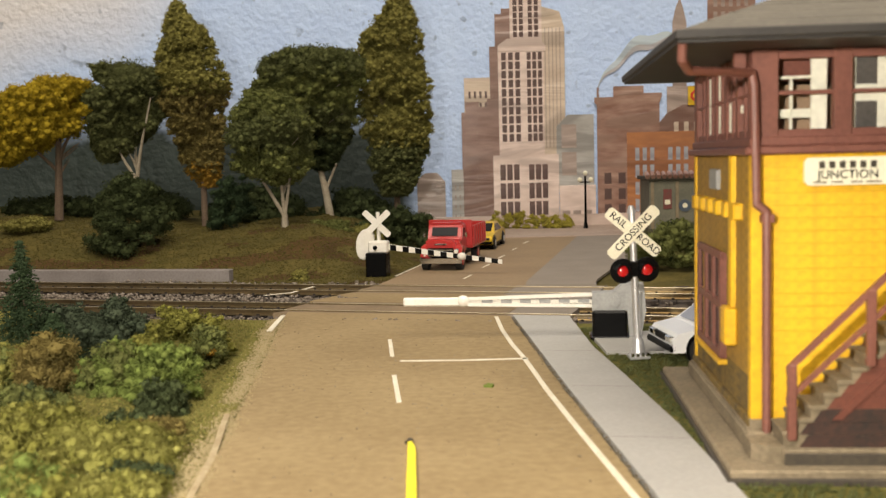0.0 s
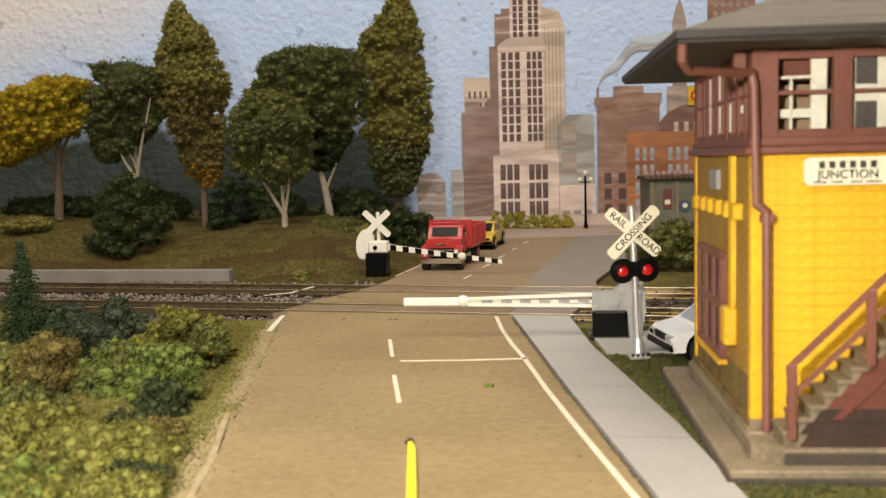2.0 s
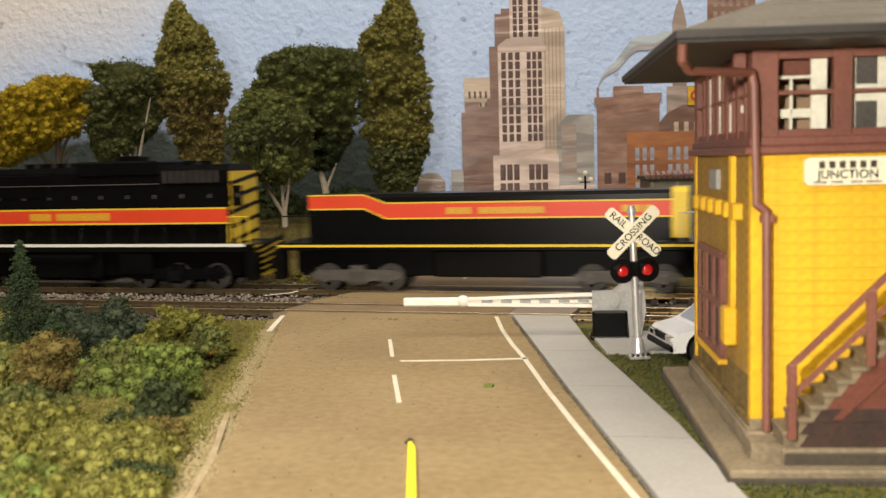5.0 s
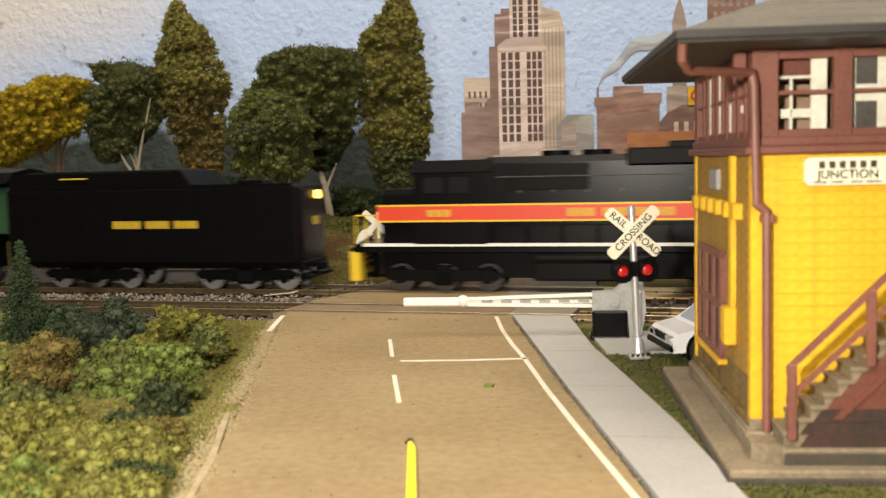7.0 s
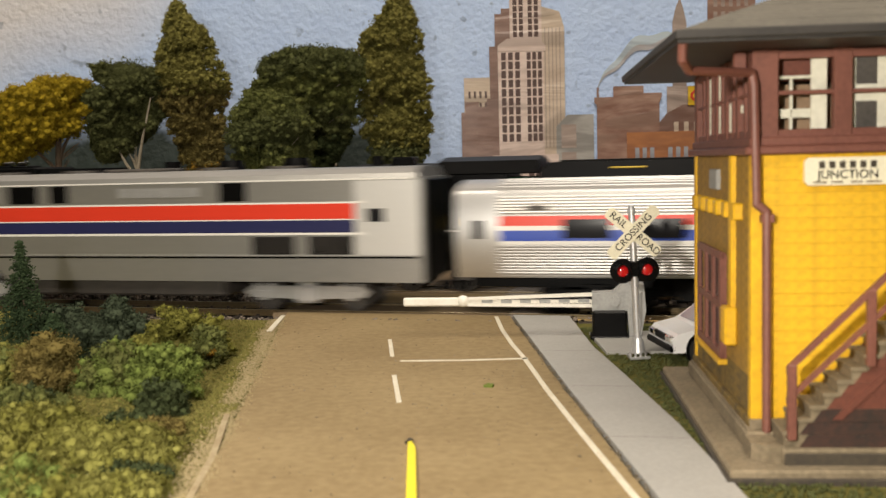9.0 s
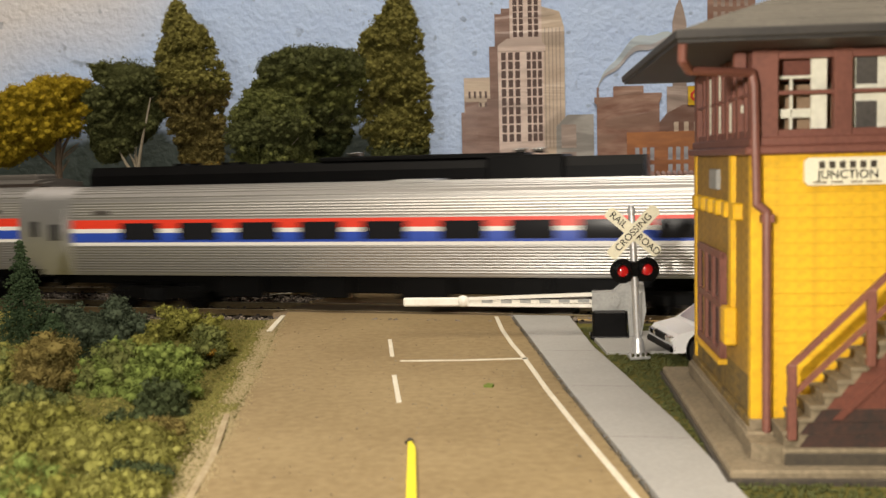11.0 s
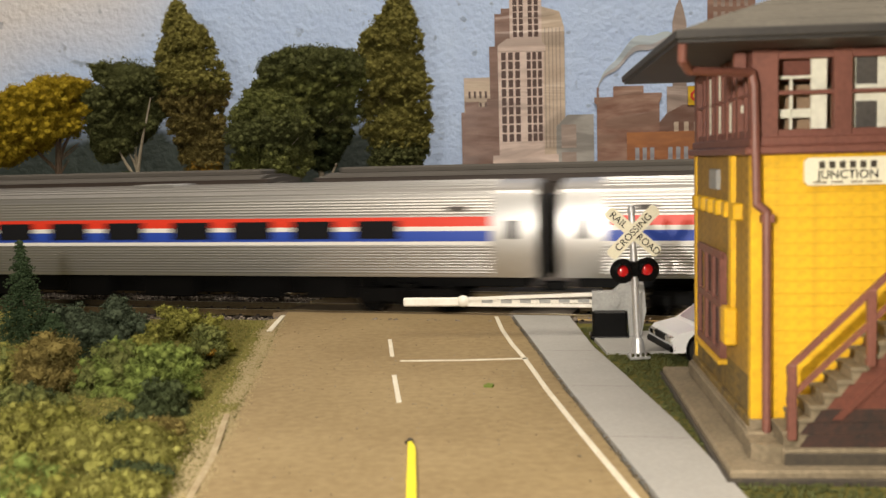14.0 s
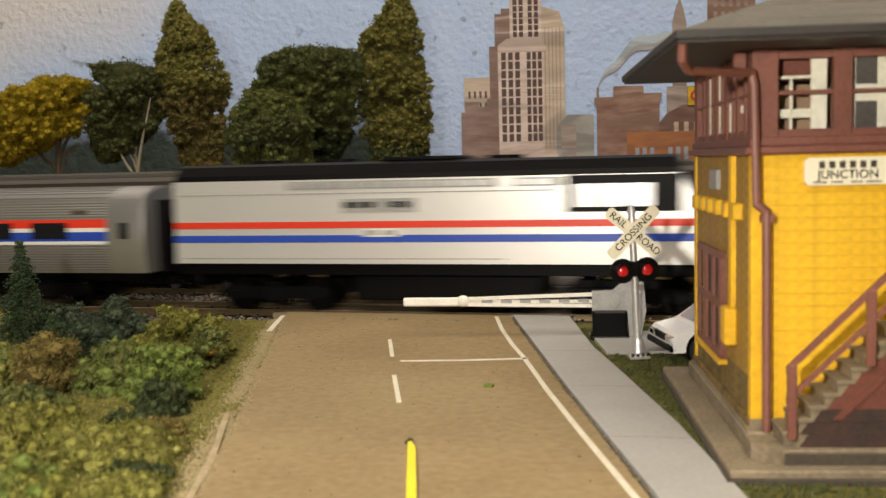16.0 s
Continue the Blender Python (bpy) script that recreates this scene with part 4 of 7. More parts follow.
    tagged(grains("tower_flock", c, 0.40, LEAF["forest"], 0.7, seed=94, flakes=True), "dark green flock between pavement and tower", "grass", kind="stuff")


def build_specks():
    r = random.Random(95)
    pts, near_walk = [], []
    while len(pts) < 420:
        y = r.uniform(135, 330)
        x = r.uniform(lerp(ROAD_L, y), lerp(ROAD_R, y))
        pts.append((x, y, -0.15))
    tagged(grains("road_specks", pts, 0.22, M["grit"], 0.5, seed=96, flakes=True), "fine dark and pale specks of dirt on the road", "dirt", kind="stuff")
    while len(near_walk) < 520:
        y = r.uniform(140, 320)
        near_walk.append((lerp(ROAD_R, y) + r.gauss(0.4, 0.35), y, -0.1))
    tagged(grains("kerb_dirt", near_walk, 0.24, M["plinth"], 0.6, seed=97, flakes=True), "dark dirt in the gap beside the pavement", "dirt", kind="stuff")


build_trees()
build_foreground()
build_specks()


# ---------------------------------------------------------------- the signal tower
def rod_path(pts, r, seg=8):
    b = None
    for p, q in zip(pts, pts[1:]):
        b = tube(p, q, r, r, seg, b)
        s = bmesh.new()
        bmesh.ops.create_icosphere(s, subdivisions=1, radius=r * 1.04, matrix=Matrix.Translation(q))
        b = join(b, s)
    return b


def build_tower():
    """Space of the tower: x along the stair side, y away from it, z up; the origin is the corner at the pavement."""
    t = thing("signal_tower", at(52.3, 166.0, 0, -5.0), "yellow clapboard railway signal tower with brown trim and dark roof", "signal tower")
    W, D, Z0, Z1, ZE = 78.0, 56.0, 5.0, 52.0, 69.0
    part("lower_plinth", box(-6.4, W + 10, -13.6, D + 10, -1.5, 1.9, 0.4), M["plinth"], t, "tan stone base slab")
    part("plinth_edge", box(-7.0, W + 10.5, -14.3, D + 10.5, -1.5, 0.7, 0.2), M["dirt"], t, "dark dirty edge of the base")
    part("upper_plinth", box(-1.6, W + 2, -2.4, D + 2, 1.8, 5.0, 0.4), M["plinth"], t)
    part("front_step", box(2.5, W + 2, -10.5, -2.2, 1.8, 4.4, 0.3), M["plinth"], t)
    part("step_riser", box(2.7, W + 2, -10.9, -10.4, 1.8, 3.8, 0.1), M["dirt"], t)
    part("corner_block", prism([(-1.9, -2.5), (-1.9, -7.5), (0.8, -9.6), (4.4, -9.6), (4.4, -2.5)], "z", 1.8, 4.6), M["plinth"], t)
    # walls as a core with boards on it
    part("wall", box(0.6, W - 0.6, 0.6, D - 0.6, Z0, Z1), M["yellow"], t)
    fb = prism([(-0.14, 0), (0.62, 0), (0.62, 2.1), (0.0, 2.1)], "x", 1.5, W - 1.5)
    first = part("board", fb, M["yellow"], t)
    fm = first.data
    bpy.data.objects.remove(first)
    # pavement-side boards: the same yellow, darkened for dirt and for shade
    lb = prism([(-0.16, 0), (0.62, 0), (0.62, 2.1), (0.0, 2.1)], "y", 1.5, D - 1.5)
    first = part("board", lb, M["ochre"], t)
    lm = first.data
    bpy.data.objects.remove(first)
    lm_foot = lm.copy()
    lm_foot.materials[0] = M["grimy"]
    for k in range(22):
        link("board", fm, None, t, m=at(0, 0.02 * math.sin(k * 5.1), Z0 + k * 2.12))
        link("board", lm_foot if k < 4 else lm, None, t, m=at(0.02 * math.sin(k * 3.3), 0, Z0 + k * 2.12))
    for x, y in ((-0.5, -0.5), (W - 1.6, -0.5), (-0.5, D - 1.6)):
        part("corner_board", box(x, x + 2.1, y, y + 2.1, Z0, Z1, 0.15), M["yellow"], t)
    part("base_board", box(-0.7, W + 0.2, -0.8, 1, Z0, Z0 + 1.8, 0.15), M["plinth"], t)
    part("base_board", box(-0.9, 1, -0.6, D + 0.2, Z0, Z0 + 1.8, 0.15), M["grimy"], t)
    part("base_ledge", box(-1.3, 0.6, -0.9, D + 0.4, Z0 - 0.1, Z0 + 0.5, 0.1), M["plinth"], t)
    part("belt_course", box(-1.6, W + 1.6, -1.6, D + 1.6, Z1 - 0.3, Z1 + 1.1, 0.3), M["brown"], t)
    part("belt_course", box(-0.8, W + 0.8, -0.8, D + 0.8, Z1 + 1.1, Z1 + 2.6, 0.2), M["brown"], t)
    # pavement side: window, brackets, plaques
    f = part("window", box(-0.7, 0.4, 22, 47, 12.5, 33, 0.2), M["brown"], t, "brown double window frame")
    for y0 in (22, 29.6, 37.6, 45.6):
        part("frame_post", box(-1.3, -0.5, y0, y0 + 2.2, 12.6, 33, 0.1), M["brown"], f)
    for z0 in (12.6, 22.2, 31.8):
        part("frame_rail", box(-1.25, -0.5, 22, 47, z0, z0 + 1.5, 0.1), M["brown"], f)
    part("yellow_strip", box(-1.0, -0.65, 40.4, 42.0, 14, 32), M["yellow"], f, "yellow strip behind the glass")
    for y0 in (24, 32, 40):
        for z0 in (14.5, 24):
            part("pane", box(-0.8, -0.6, y0, y0 + 5.4, z0, z0 + 7.6), M["glass"], f)
    part("window_sill", box(-1.9, 0.3, 21, 48, 11.6, 12.6, 0.2), M["yellow"], f)
    for k in range(6):
        part("bracket", box(-1.7, 0.3, 8 + k * 8.2, 11.2 + k * 8.2, 40.2, 43.2, 0.3), M["yellow"], t)
    part("pilaster", box(-1.0, 0.3, 13.5, 16.0, 20, Z1, 0.2), M["yellow"], t)
    part("meter_box", box(-2.4, 0.0, 12.0, 16.5, 17, 24, 0.4), M["yellow"], t)
    part("wall_plaque", box(-0.9, 0.2, 28, 36, 45.0, 49.0, 0.2), M["grey"], t, "small grey plaque")
    # upper storey
    part("room_floor", box(0.5, W - 0.5, 0.5, D - 0.5, Z1 + 0.5, Z1 + 2.5), M["brown"], t)
    for x, w in ((-0.4, 4.4), (13.0, 2.9), (24.0, 2.6), (36, 2.6), (48, 2.6), (60, 2.6), (W - 4, 4.2)):
        part("front_post", box(x, x + w, -0.4, 1.6, Z1 + 2.4, ZE, 0.15), M["brown"], t)
    for y, w in ((-0.38, 3.2), (10.5, 2.0), (20.5, 2.0), (30.5, 2.0), (40.5, 2.0), (D - 3, 3.2)):
        part("side_post", box(-0.42, 1.6, y, y + w, Z1 + 2.4, ZE, 0.15), M["brown"], t)
    for y in (5.3, 15.4, 25.4, 35.4, 45.6):
        part("side_batten", box(-0.3, 1.2, y, y + 1.3, Z1 + 2.4, ZE, 0.12), M["brown"], t)
    for z in (Z1 + 2.4, 61.5, ZE - 1.6):
        part("front_rail", box(3.9, W - 4, -0.2, 1.2, z, z + (0.7 if z == 61.5 else 1.4), 0.1), M["brown"], t)
        part("side_rail", box(-0.2, 1.2, 2.9, D - 3, z, z + (0.6 if z == 61.5 else 1.4), 0.1), M["brown"], t)
    # sashes and blinds behind the posts
    for x0, x1, paned in ((9.7, 12.3, False), (16.0, 23.9, True), (38.6, 47.9, True), (52.0, 59.9, True)):
        s = part("blind", box(x0, x1, 1.4, 2.0, Z1 + 2.6, ZE - 0.6, 0.1), M["curtain"], t, "ivory window blind")
        if paned:
            for z0 in (54.6, 63.0):
                part("pane", box(x0 + 0.9, x0 + 4.2, 1.1, 1.5, z0, z0 + 5.6), M["truckgrey"], s, "dark framed pane")
    for x0, x1, z0, z1 in ((4.0, 9.7, 64.2, 64.7), (6.2, 6.7, 55.4, 64.2), (4.0, 9.7, 57.7, 59.2)):
        part("sash_bar", box(x0, x1, 1.3, 1.8, z0, z1, 0.08), M["curtain"], t)
    for y, z0, z1 in ((28.4, Z1 + 3.9, 61.2), (28.4, 62.3, ZE - 1.8), (8.4, Z1 + 7.0, 60.4), (18.4, Z1 + 3.9, 61.2), (38.4, Z1 + 3.9, ZE - 1.8)):
        part("side_mullion", box(-0.25, 0.4, y - 0.6, y + 0.6, z0, z1, 0.08), M["curtain"], t)
    # boarded back of the room
    part("back_wall", box(0.5, W - 0.5, D - 1.2, D - 0.4, Z1 + 2.4, ZE), M["inside"], t, "brown boarded back wall of the upper room")
    part("partition", box(3.5, 16.0, 4.2, 4.8, Z1 + 2.4, ZE - 5.6, 0.1), M["inside"], t, "brown wooden partition")
    for k in range(13):
        part("back_mullion", box(1.0 + k * 6.2, (2.6 if k % 2 else 1.8) + k * 6.2, D - 1.5, D - 1.15, Z1 + 4, ZE - 2.2), M["curtain"], t)
    part("valance", box(3.8, 13.2, 3.0, 3.5, ZE - 5.0, ZE, 0.1), M["skirt"], t, "dark red-brown board above the window")
    part("control_desk", box(12, 44, 34, 40, Z1 + 2.4, Z1 + 6.0, 0.3), M["brown"], t)
    # sign
    s = part("sign_board", prism([(8.1, 47.0), (8.7, 46.4), (21.4, 46.4), (22.0, 47.0), (22.0, 50.4), (21.4, 51.0), (8.7, 51.0), (8.1, 50.4)], "y", -1.1, -0.1), M["cream"], t, "cream name board with black letters")
    for k in range(6):
        part("letter_bar", box(10.4 + k * 1.65, 11.3 + k * 1.65, -1.25, -1.0, 49.2, 50.35), M["dirt"], s)
    lettering("letters", "JUNCTION", 2.0, M["black"], s, at(15.05, -1.12, 48.1, 0, 90))
    for x0, x1 in ((9.4, 11.6), (12.4, 14.2), (15.6, 17.4), (17.9, 20.4)):
        part("letter_bar", box(x0, x1, -1.2, -1.0, 46.75, 47.05), M["plinth"], s)
    # roof
    E = 14.5
    part("soffit", box(-E, W + E, -E, D + E, ZE, ZE + 0.7), M["eaves"], t, "underside of the eaves with its shade in the dark colour")
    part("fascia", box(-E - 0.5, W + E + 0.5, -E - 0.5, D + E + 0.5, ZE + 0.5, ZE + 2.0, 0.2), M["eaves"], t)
    b = bmesh.new()
    lo = [b.verts.new(c) for c in ((-E, -E, ZE + 1.9), (W + E, -E, ZE + 1.9), (W + E, D + E, ZE + 1.9), (-E, D + E, ZE + 1.9))]
    h = (D + 2 * E) / 2
    hi = [b.verts.new((-E + h, D / 2, ZE + 18)), b.verts.new((W + E - h, D / 2, ZE + 18))]
    for f in ((lo[0], lo[1], hi[1], hi[0]), (lo[2], lo[3], hi[0], hi[1]), (lo[3], lo[0], hi[0]), (lo[1], lo[2], hi[1]), lo[::-1]):
        b.faces.new(f)
    part("roof", b, M["slate"], t, "dark grey shingled hip roof")
    for k in range(1, 9):
        z = ZE + 1.9 + 16.1 * k / 9
        o = E - h * k / 9
        part("shingle_course", prism([(-o, z - 0.1), (W + o, z - 0.1), (W + o - 0.2, z + 0.15), (-o + 0.2, z + 0.15)], "y", -o - 0.25, -o + 0.6), M["slate"], t)
    part("eaves_bracket", box(-3.0, -0.9, 1.0, 2.4, 65.9, 68.9, 0.2), M["brown"], t)
    part("chimney", box(19, 23, 16, 20, ZE + 8, ZE + 24, 0.2), M["dirt"], t)
    part("downpipe", rod_path([(-13.5, -12.5, 69.3), (-13.5, -12.0, 66.6), (-12.0, -9, 65.2), (-0.6, -1.4, 65.2), (-0.2, -1.5, 63), (0.2, -1.6, 43.5), (1.8, -1.7, 42.2), (1.9, -1.8, 5.2)], 0.75, 9), M["brown"], t, "brown rain pipe")
    part("pipe_clip", box(0.9, 3.0, -2.3, -0.3, 40.4, 41.8, 0.1), M["brown"], t)
    # stairs on the front
    b0 = box(0, 2.6, -9.5, -1.2, 0, 0.7, 0.1)
    first = part("tread", b0, M["plinth"], t)
    tm = first.data
    bpy.data.objects.remove(first)
    for k in range(17):
        link("tread", tm, None, t, m=at(2.6 + k * 2.12, 0, 6.4 + k * 2.08))
        part("step_block", box(2.9 + k * 2.12, 5.0 + k * 2.12, -9.1, -1.3, 4.4, 6.5 + k * 2.08), M["plinth"], t)
    part("stringer", prism([(2.8, 4.8), (5.6, 4.8), (41, 39.5), (41, 42), (39, 41.2)], "y", -1.6, -0.9), M["brown"], t)
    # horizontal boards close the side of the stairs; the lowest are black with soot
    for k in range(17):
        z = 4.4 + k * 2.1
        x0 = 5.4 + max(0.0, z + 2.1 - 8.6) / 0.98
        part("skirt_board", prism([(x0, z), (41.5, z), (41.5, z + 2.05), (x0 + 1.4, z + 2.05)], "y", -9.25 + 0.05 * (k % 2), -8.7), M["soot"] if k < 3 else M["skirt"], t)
    part("skirt_brace", prism([(10.5, 9.0), (12.0, 9.0), (26.0, 22.6), (24.6, 22.6)], "y", -9.5, -9.0), M["skirt"], t)
    for x in (4.0, 16.2, 28.4):
        z = 6.4 + (x - 2.6) * 0.98
        part("newel_post", box(x - 0.7, x + 0.7, -10.4, -9.0, z - 2.0, z + 10.4, 0.2), M["brown"], t)
    for dz, r in ((10.2, 0.62), (5.2, 0.5)):
        part("stair_rail", prism([(3.2, 7.0 + dz - r), (40, 43.1 + dz - r), (40, 43.1 + dz + r), (3.2, 7.0 + dz + r)], "y", -10.2, -9.2), M["brown"], t)
    return t


def rounded(bm, r, seg=2):
    """Rounds off the edges between faces that meet at an angle."""
    bmesh.ops.recalc_face_normals(bm, faces=bm.faces)
    edges = [e for e in bm.edges if len(e.link_faces) == 2 and e.calc_face_angle(0) > 0.3]
    bmesh.ops.bevel(bm, geom=edges, offset=r, segments=seg, affect="EDGES", clamp_overlap=True)
    return bm


# ---------------------------------------------------------------- signals and gates
def cross_arms(parent, z, length, width, mat, words):
    for i, a in enumerate((43.0, -43.0)):
        m = at(0, -1.25 + 0.36 * i, z) @ pose(0, 0, 0, 0, -a, 0)
        b = prism([(-length / 2 + 0.6, -width / 2), (length / 2 - 0.6, -width / 2), (length / 2, -width / 2 + 0.6), (length / 2, width / 2 - 0.6), (length / 2 - 0.6, width / 2), (-length / 2 + 0.6, width / 2), (-length / 2, width / 2 - 0.6), (-length / 2, -width / 2 + 0.6)], "y", -0.17, 0.17)
        arm = part("cross_arm", b, mat, parent, m=m)
        if words and i == 0:
            lettering("letters", "CROSSING", 2.55, M["black"], arm, at(0, -0.2, 0, 0, 90), 0.05)
        elif words:
            lettering("letters", "RAIL", 2.5, M["black"], arm, at(-4.9, -0.2, 0, 0, 90), 0.05)
            lettering("letters", "ROAD", 2.5, M["black"], arm, at(5.0, -0.2, 0, 0, 90), 0.05)


def build_near_signal():
    s = thing("crossing_signal", at(49.7, 251.2, 0.2) @ pose(0, 0, 0, 0, -2.4, 0), "silver crossing signal with crossbuck and two red lamps", "crossing signal")
    part("mast", tube((0, 0, 0.5), (0, 0, 38.2), 0.95, 0.85, 14), M["silver"], s)
    part("mast_cap", tube((0, 0, 37.5), (0, 0, 39.3), 1.25, 0.7, 12), M["silver"], s)
    part("base_sleeve", tube((0, 0, 0.6), (0, 0, 5.2), 1.9, 1.3, 14), M["silver"], s)
    part("base_plate", box(-2.6, 2.6, -2.6, 2.6, 0, 0.9, 0.2), M["silver"], s)
    for x in (-1.9, -0.6, 0.7, 1.9):
        part("bolt", tube((x, -2.3, 0.8), (x, -2.3, 1.7), 0.42, 0.42, 6), M["chrome"], s)
    cross_arms(s, 32.6, 17.0, 3.1, M["cream"], True)
    part("lamp_bracket", box(-3.2, 3.2, -0.9, 0.5, 22.2, 23.6, 0.2), M["black"], s)
    part("junction_box", box(-1.1, 1.1, -1.2, 1.0, 21.2, 25.2, 0.3), M["black"], s)
    for x in (-3.1, 3.1):
        l = part("signal_lamp", tube((x, -1.0, 22.8), (x, 1.6, 22.8), 2.0, 1.5, 20), M["black"], s)
        part("backing_disc", tube((x, -0.7, 22.8), (x, -0.4, 22.8), 3.2, 3.2, 24), M["black"], l)
        b = bmesh.new()
        bmesh.ops.create_uvsphere(b, u_segments=18, v_segments=10, radius=1.45, matrix=Matrix.Translation((x, -1.0, 22.8)) @ Matrix.Diagonal((1, 0.45, 1, 1)))
        part("lens", b, M["lens"], l, "red glass lens", smooth=True)
        h = bmesh.new()
        rows = []
        for i in range(11):
            a = math.pi * i / 10
            rows.append([h.verts.new((x + r * math.cos(a), y, 22.9 + r * math.sin(a))) for r, y in ((2.0, -0.8), (2.0, -3.2), (1.75, -3.2), (1.75, -0.8))])
        for p, q in zip(rows, rows[1:]):
            for j in range(4):
                h.faces.new((p[j], q[j], q[(j + 1) % 4], p[(j + 1) % 4]))
        part("hood", h, M["black"], l)


def build_near_gate():
    g = thing("crossing_gate", at(47.7, 283.0, 0.0, -7.0), "lowered white crossing gate on a grey and black machine", "crossing gate", "crossing gates")
    part("machine_base", box(-5.0, 4.8, -4, 4, -0.5, 8.2, 0.6), M["black"], g)
    part("base_foot", box(-5.6, 5.4, -4.5, 4.5, -0.6, 0.8, 0.3), M["black"], g)
    part("machine", prism([(-5.0, 8.0), (-5.0, 13.2), (1, 13.4), (4.0, 16.0), (9.6, 15.6), (10.2, 8), (8.8, 0.8), (5.4, 0.6), (4.9, 8.0)], "y", -2.6, 2.6), M["grey"], g, "weathered grey gate machine")
    part("pivot", tube((1.5, -3.3, 10.8), (1.5, 3.3, 10.8), 1.4, 1.4, 14), M["grey"], g)
    part("counterweight", box(6.2, 9.2, -3.3, 3.3, 3.0, 14, 0.7), M["grey"], g)
    arm = part("gate_arm", box(-60.3, -40.5, -0.5, 0.5, 9.3, 11.9, 0.4), M["white"], g, "white gate arm")
    part("upper_bar", prism([(-41, 11.0), (-4.5, 12.0), (-4.5, 13.0), (-41, 11.9)], "y", -0.5, 0.5), M["white"], arm)
    part("lower_bar", prism([(-41, 9.3), (-4.5, 8.7), (-4.5, 9.7), (-41, 10.2)], "y", -0.5, 0.5), M["white"], arm)
    part("back_bar", prism([(-42, 10.1), (-4.5, 9.9), (-4.5, 10.9), (-42, 11.1)], "y", 0.2, 0.6), M["white"], arm)
    x = -37.0
    for k in range(6):
        part("slot", prism([(x, 10.15), (x + 3.2, 10.05), (x + 3.2, 11.2), (x, 11.1)], "y", 0.0, 0.3), M["grey"], arm)
        x += 5.6
    b = bmesh.new()
    bmesh.ops.create_uvsphere(b, u_segments=14, v_segments=8, radius=1.9, matrix=Matrix.Translation((-42.5, 0, 10.8)) @ Matrix.Diagonal((1, 0.5, 0.9, 1)))
    part("arm_lamp", b, M["white"], arm, smooth=True)
    tagged(part("concrete_pad", box(42.6, 62, 258, 289, -1.5, 0.5, 0.1), M["walk"]), "grey concrete pad under the crossing gate", "concrete pad")


def build_far_gate():
    g = thing("crossing_gate", at(-30.3, 458.0, -0.4, -10.0), "striped crossing gate with white crossbuck and black base", "crossing gate", "crossing gates")
    part("machine_base", box(-5.0, 4.8, -4.5, 4.5, -1.2, 10.8, 0.5), M["black"], g)
    part("machine", box(-4.0, 5.2, -3, 3, 10.6, 16.2, 0.7), M["white"], g)
    part("counterweight", rounded(prism([(-9.2, 8.6), (-7.6, 7.3), (-5.4, 7.4), (-4.0, 9.2), (-3.4, 12), (-1.6, 16.4), (-1.8, 19.6), (-3.4, 21.6), (-6.0, 21.8), (-8.4, 20.0), (-9.8, 16.8), (-10.2, 12.4)], "y", -1.8, 1.8), 0.6), M["white"], g, "rounded white counterweight")
    part("pivot", tube((-0.5, -3.6, 13.2), (-0.5, 0, 13.2), 1.0, 1.0, 12), M["black"], g)
    part("mast", tube((0.6, 1.0, 10), (0.2, 1.0, 29.5), 0.9, 0.9, 10), M["white"], g)
    cross_arms(g, 24.2, 16.5, 2.9, M["white"], False)
    arm = part("gate_arm", prism([(4.5, 12.0), (58, 5.0), (58, 6.9), (4.5, 14.6)], "y", -0.5, 0.5), M["white"], g, "white gate arm with black stripes")
    b = bmesh.new()
    bmesh.ops.create_uvsphere(b, u_segments=14, v_segments=8, radius=1.9, matrix=Matrix.Translation((39.5, -0.4, 8.7)) @ Matrix.Diagonal((1.1, 0.6, 0.9, 1)))
    part("arm_lamp", b, M["white"], arm, smooth=True)
    for k in range(9):
        x = 6.0 + k * 5.9
        z = 12.0 - (x - 4.5) * 7.0 / 53.5
        k2 = 2.55 - (x - 4.5) * 0.012
        part("stripe", prism([(x, z - 0.02), (x + 2.9, z - 0.40), (x + 2.9, z + k2 - 0.40), (x, z + k2)], "y", -0.62, 0.62), M["black"], arm)


# ---------------------------------------------------------------- vehicles
def tyre_wheel(parent, x, y, r, w, hub):
    side = 1 if x > 0 else -1
    t = part("tyre", tube((x - w / 2, y, r), (x + w / 2, y, r), r, r, 20), M["tyre"], parent)
    part("hub", tube((x + side * (w / 2 - 0.2), y, r), (x + side * (w / 2 + 0.25), y, r), r * 0.55, r * 0.5, 14), hub, t)
    return t


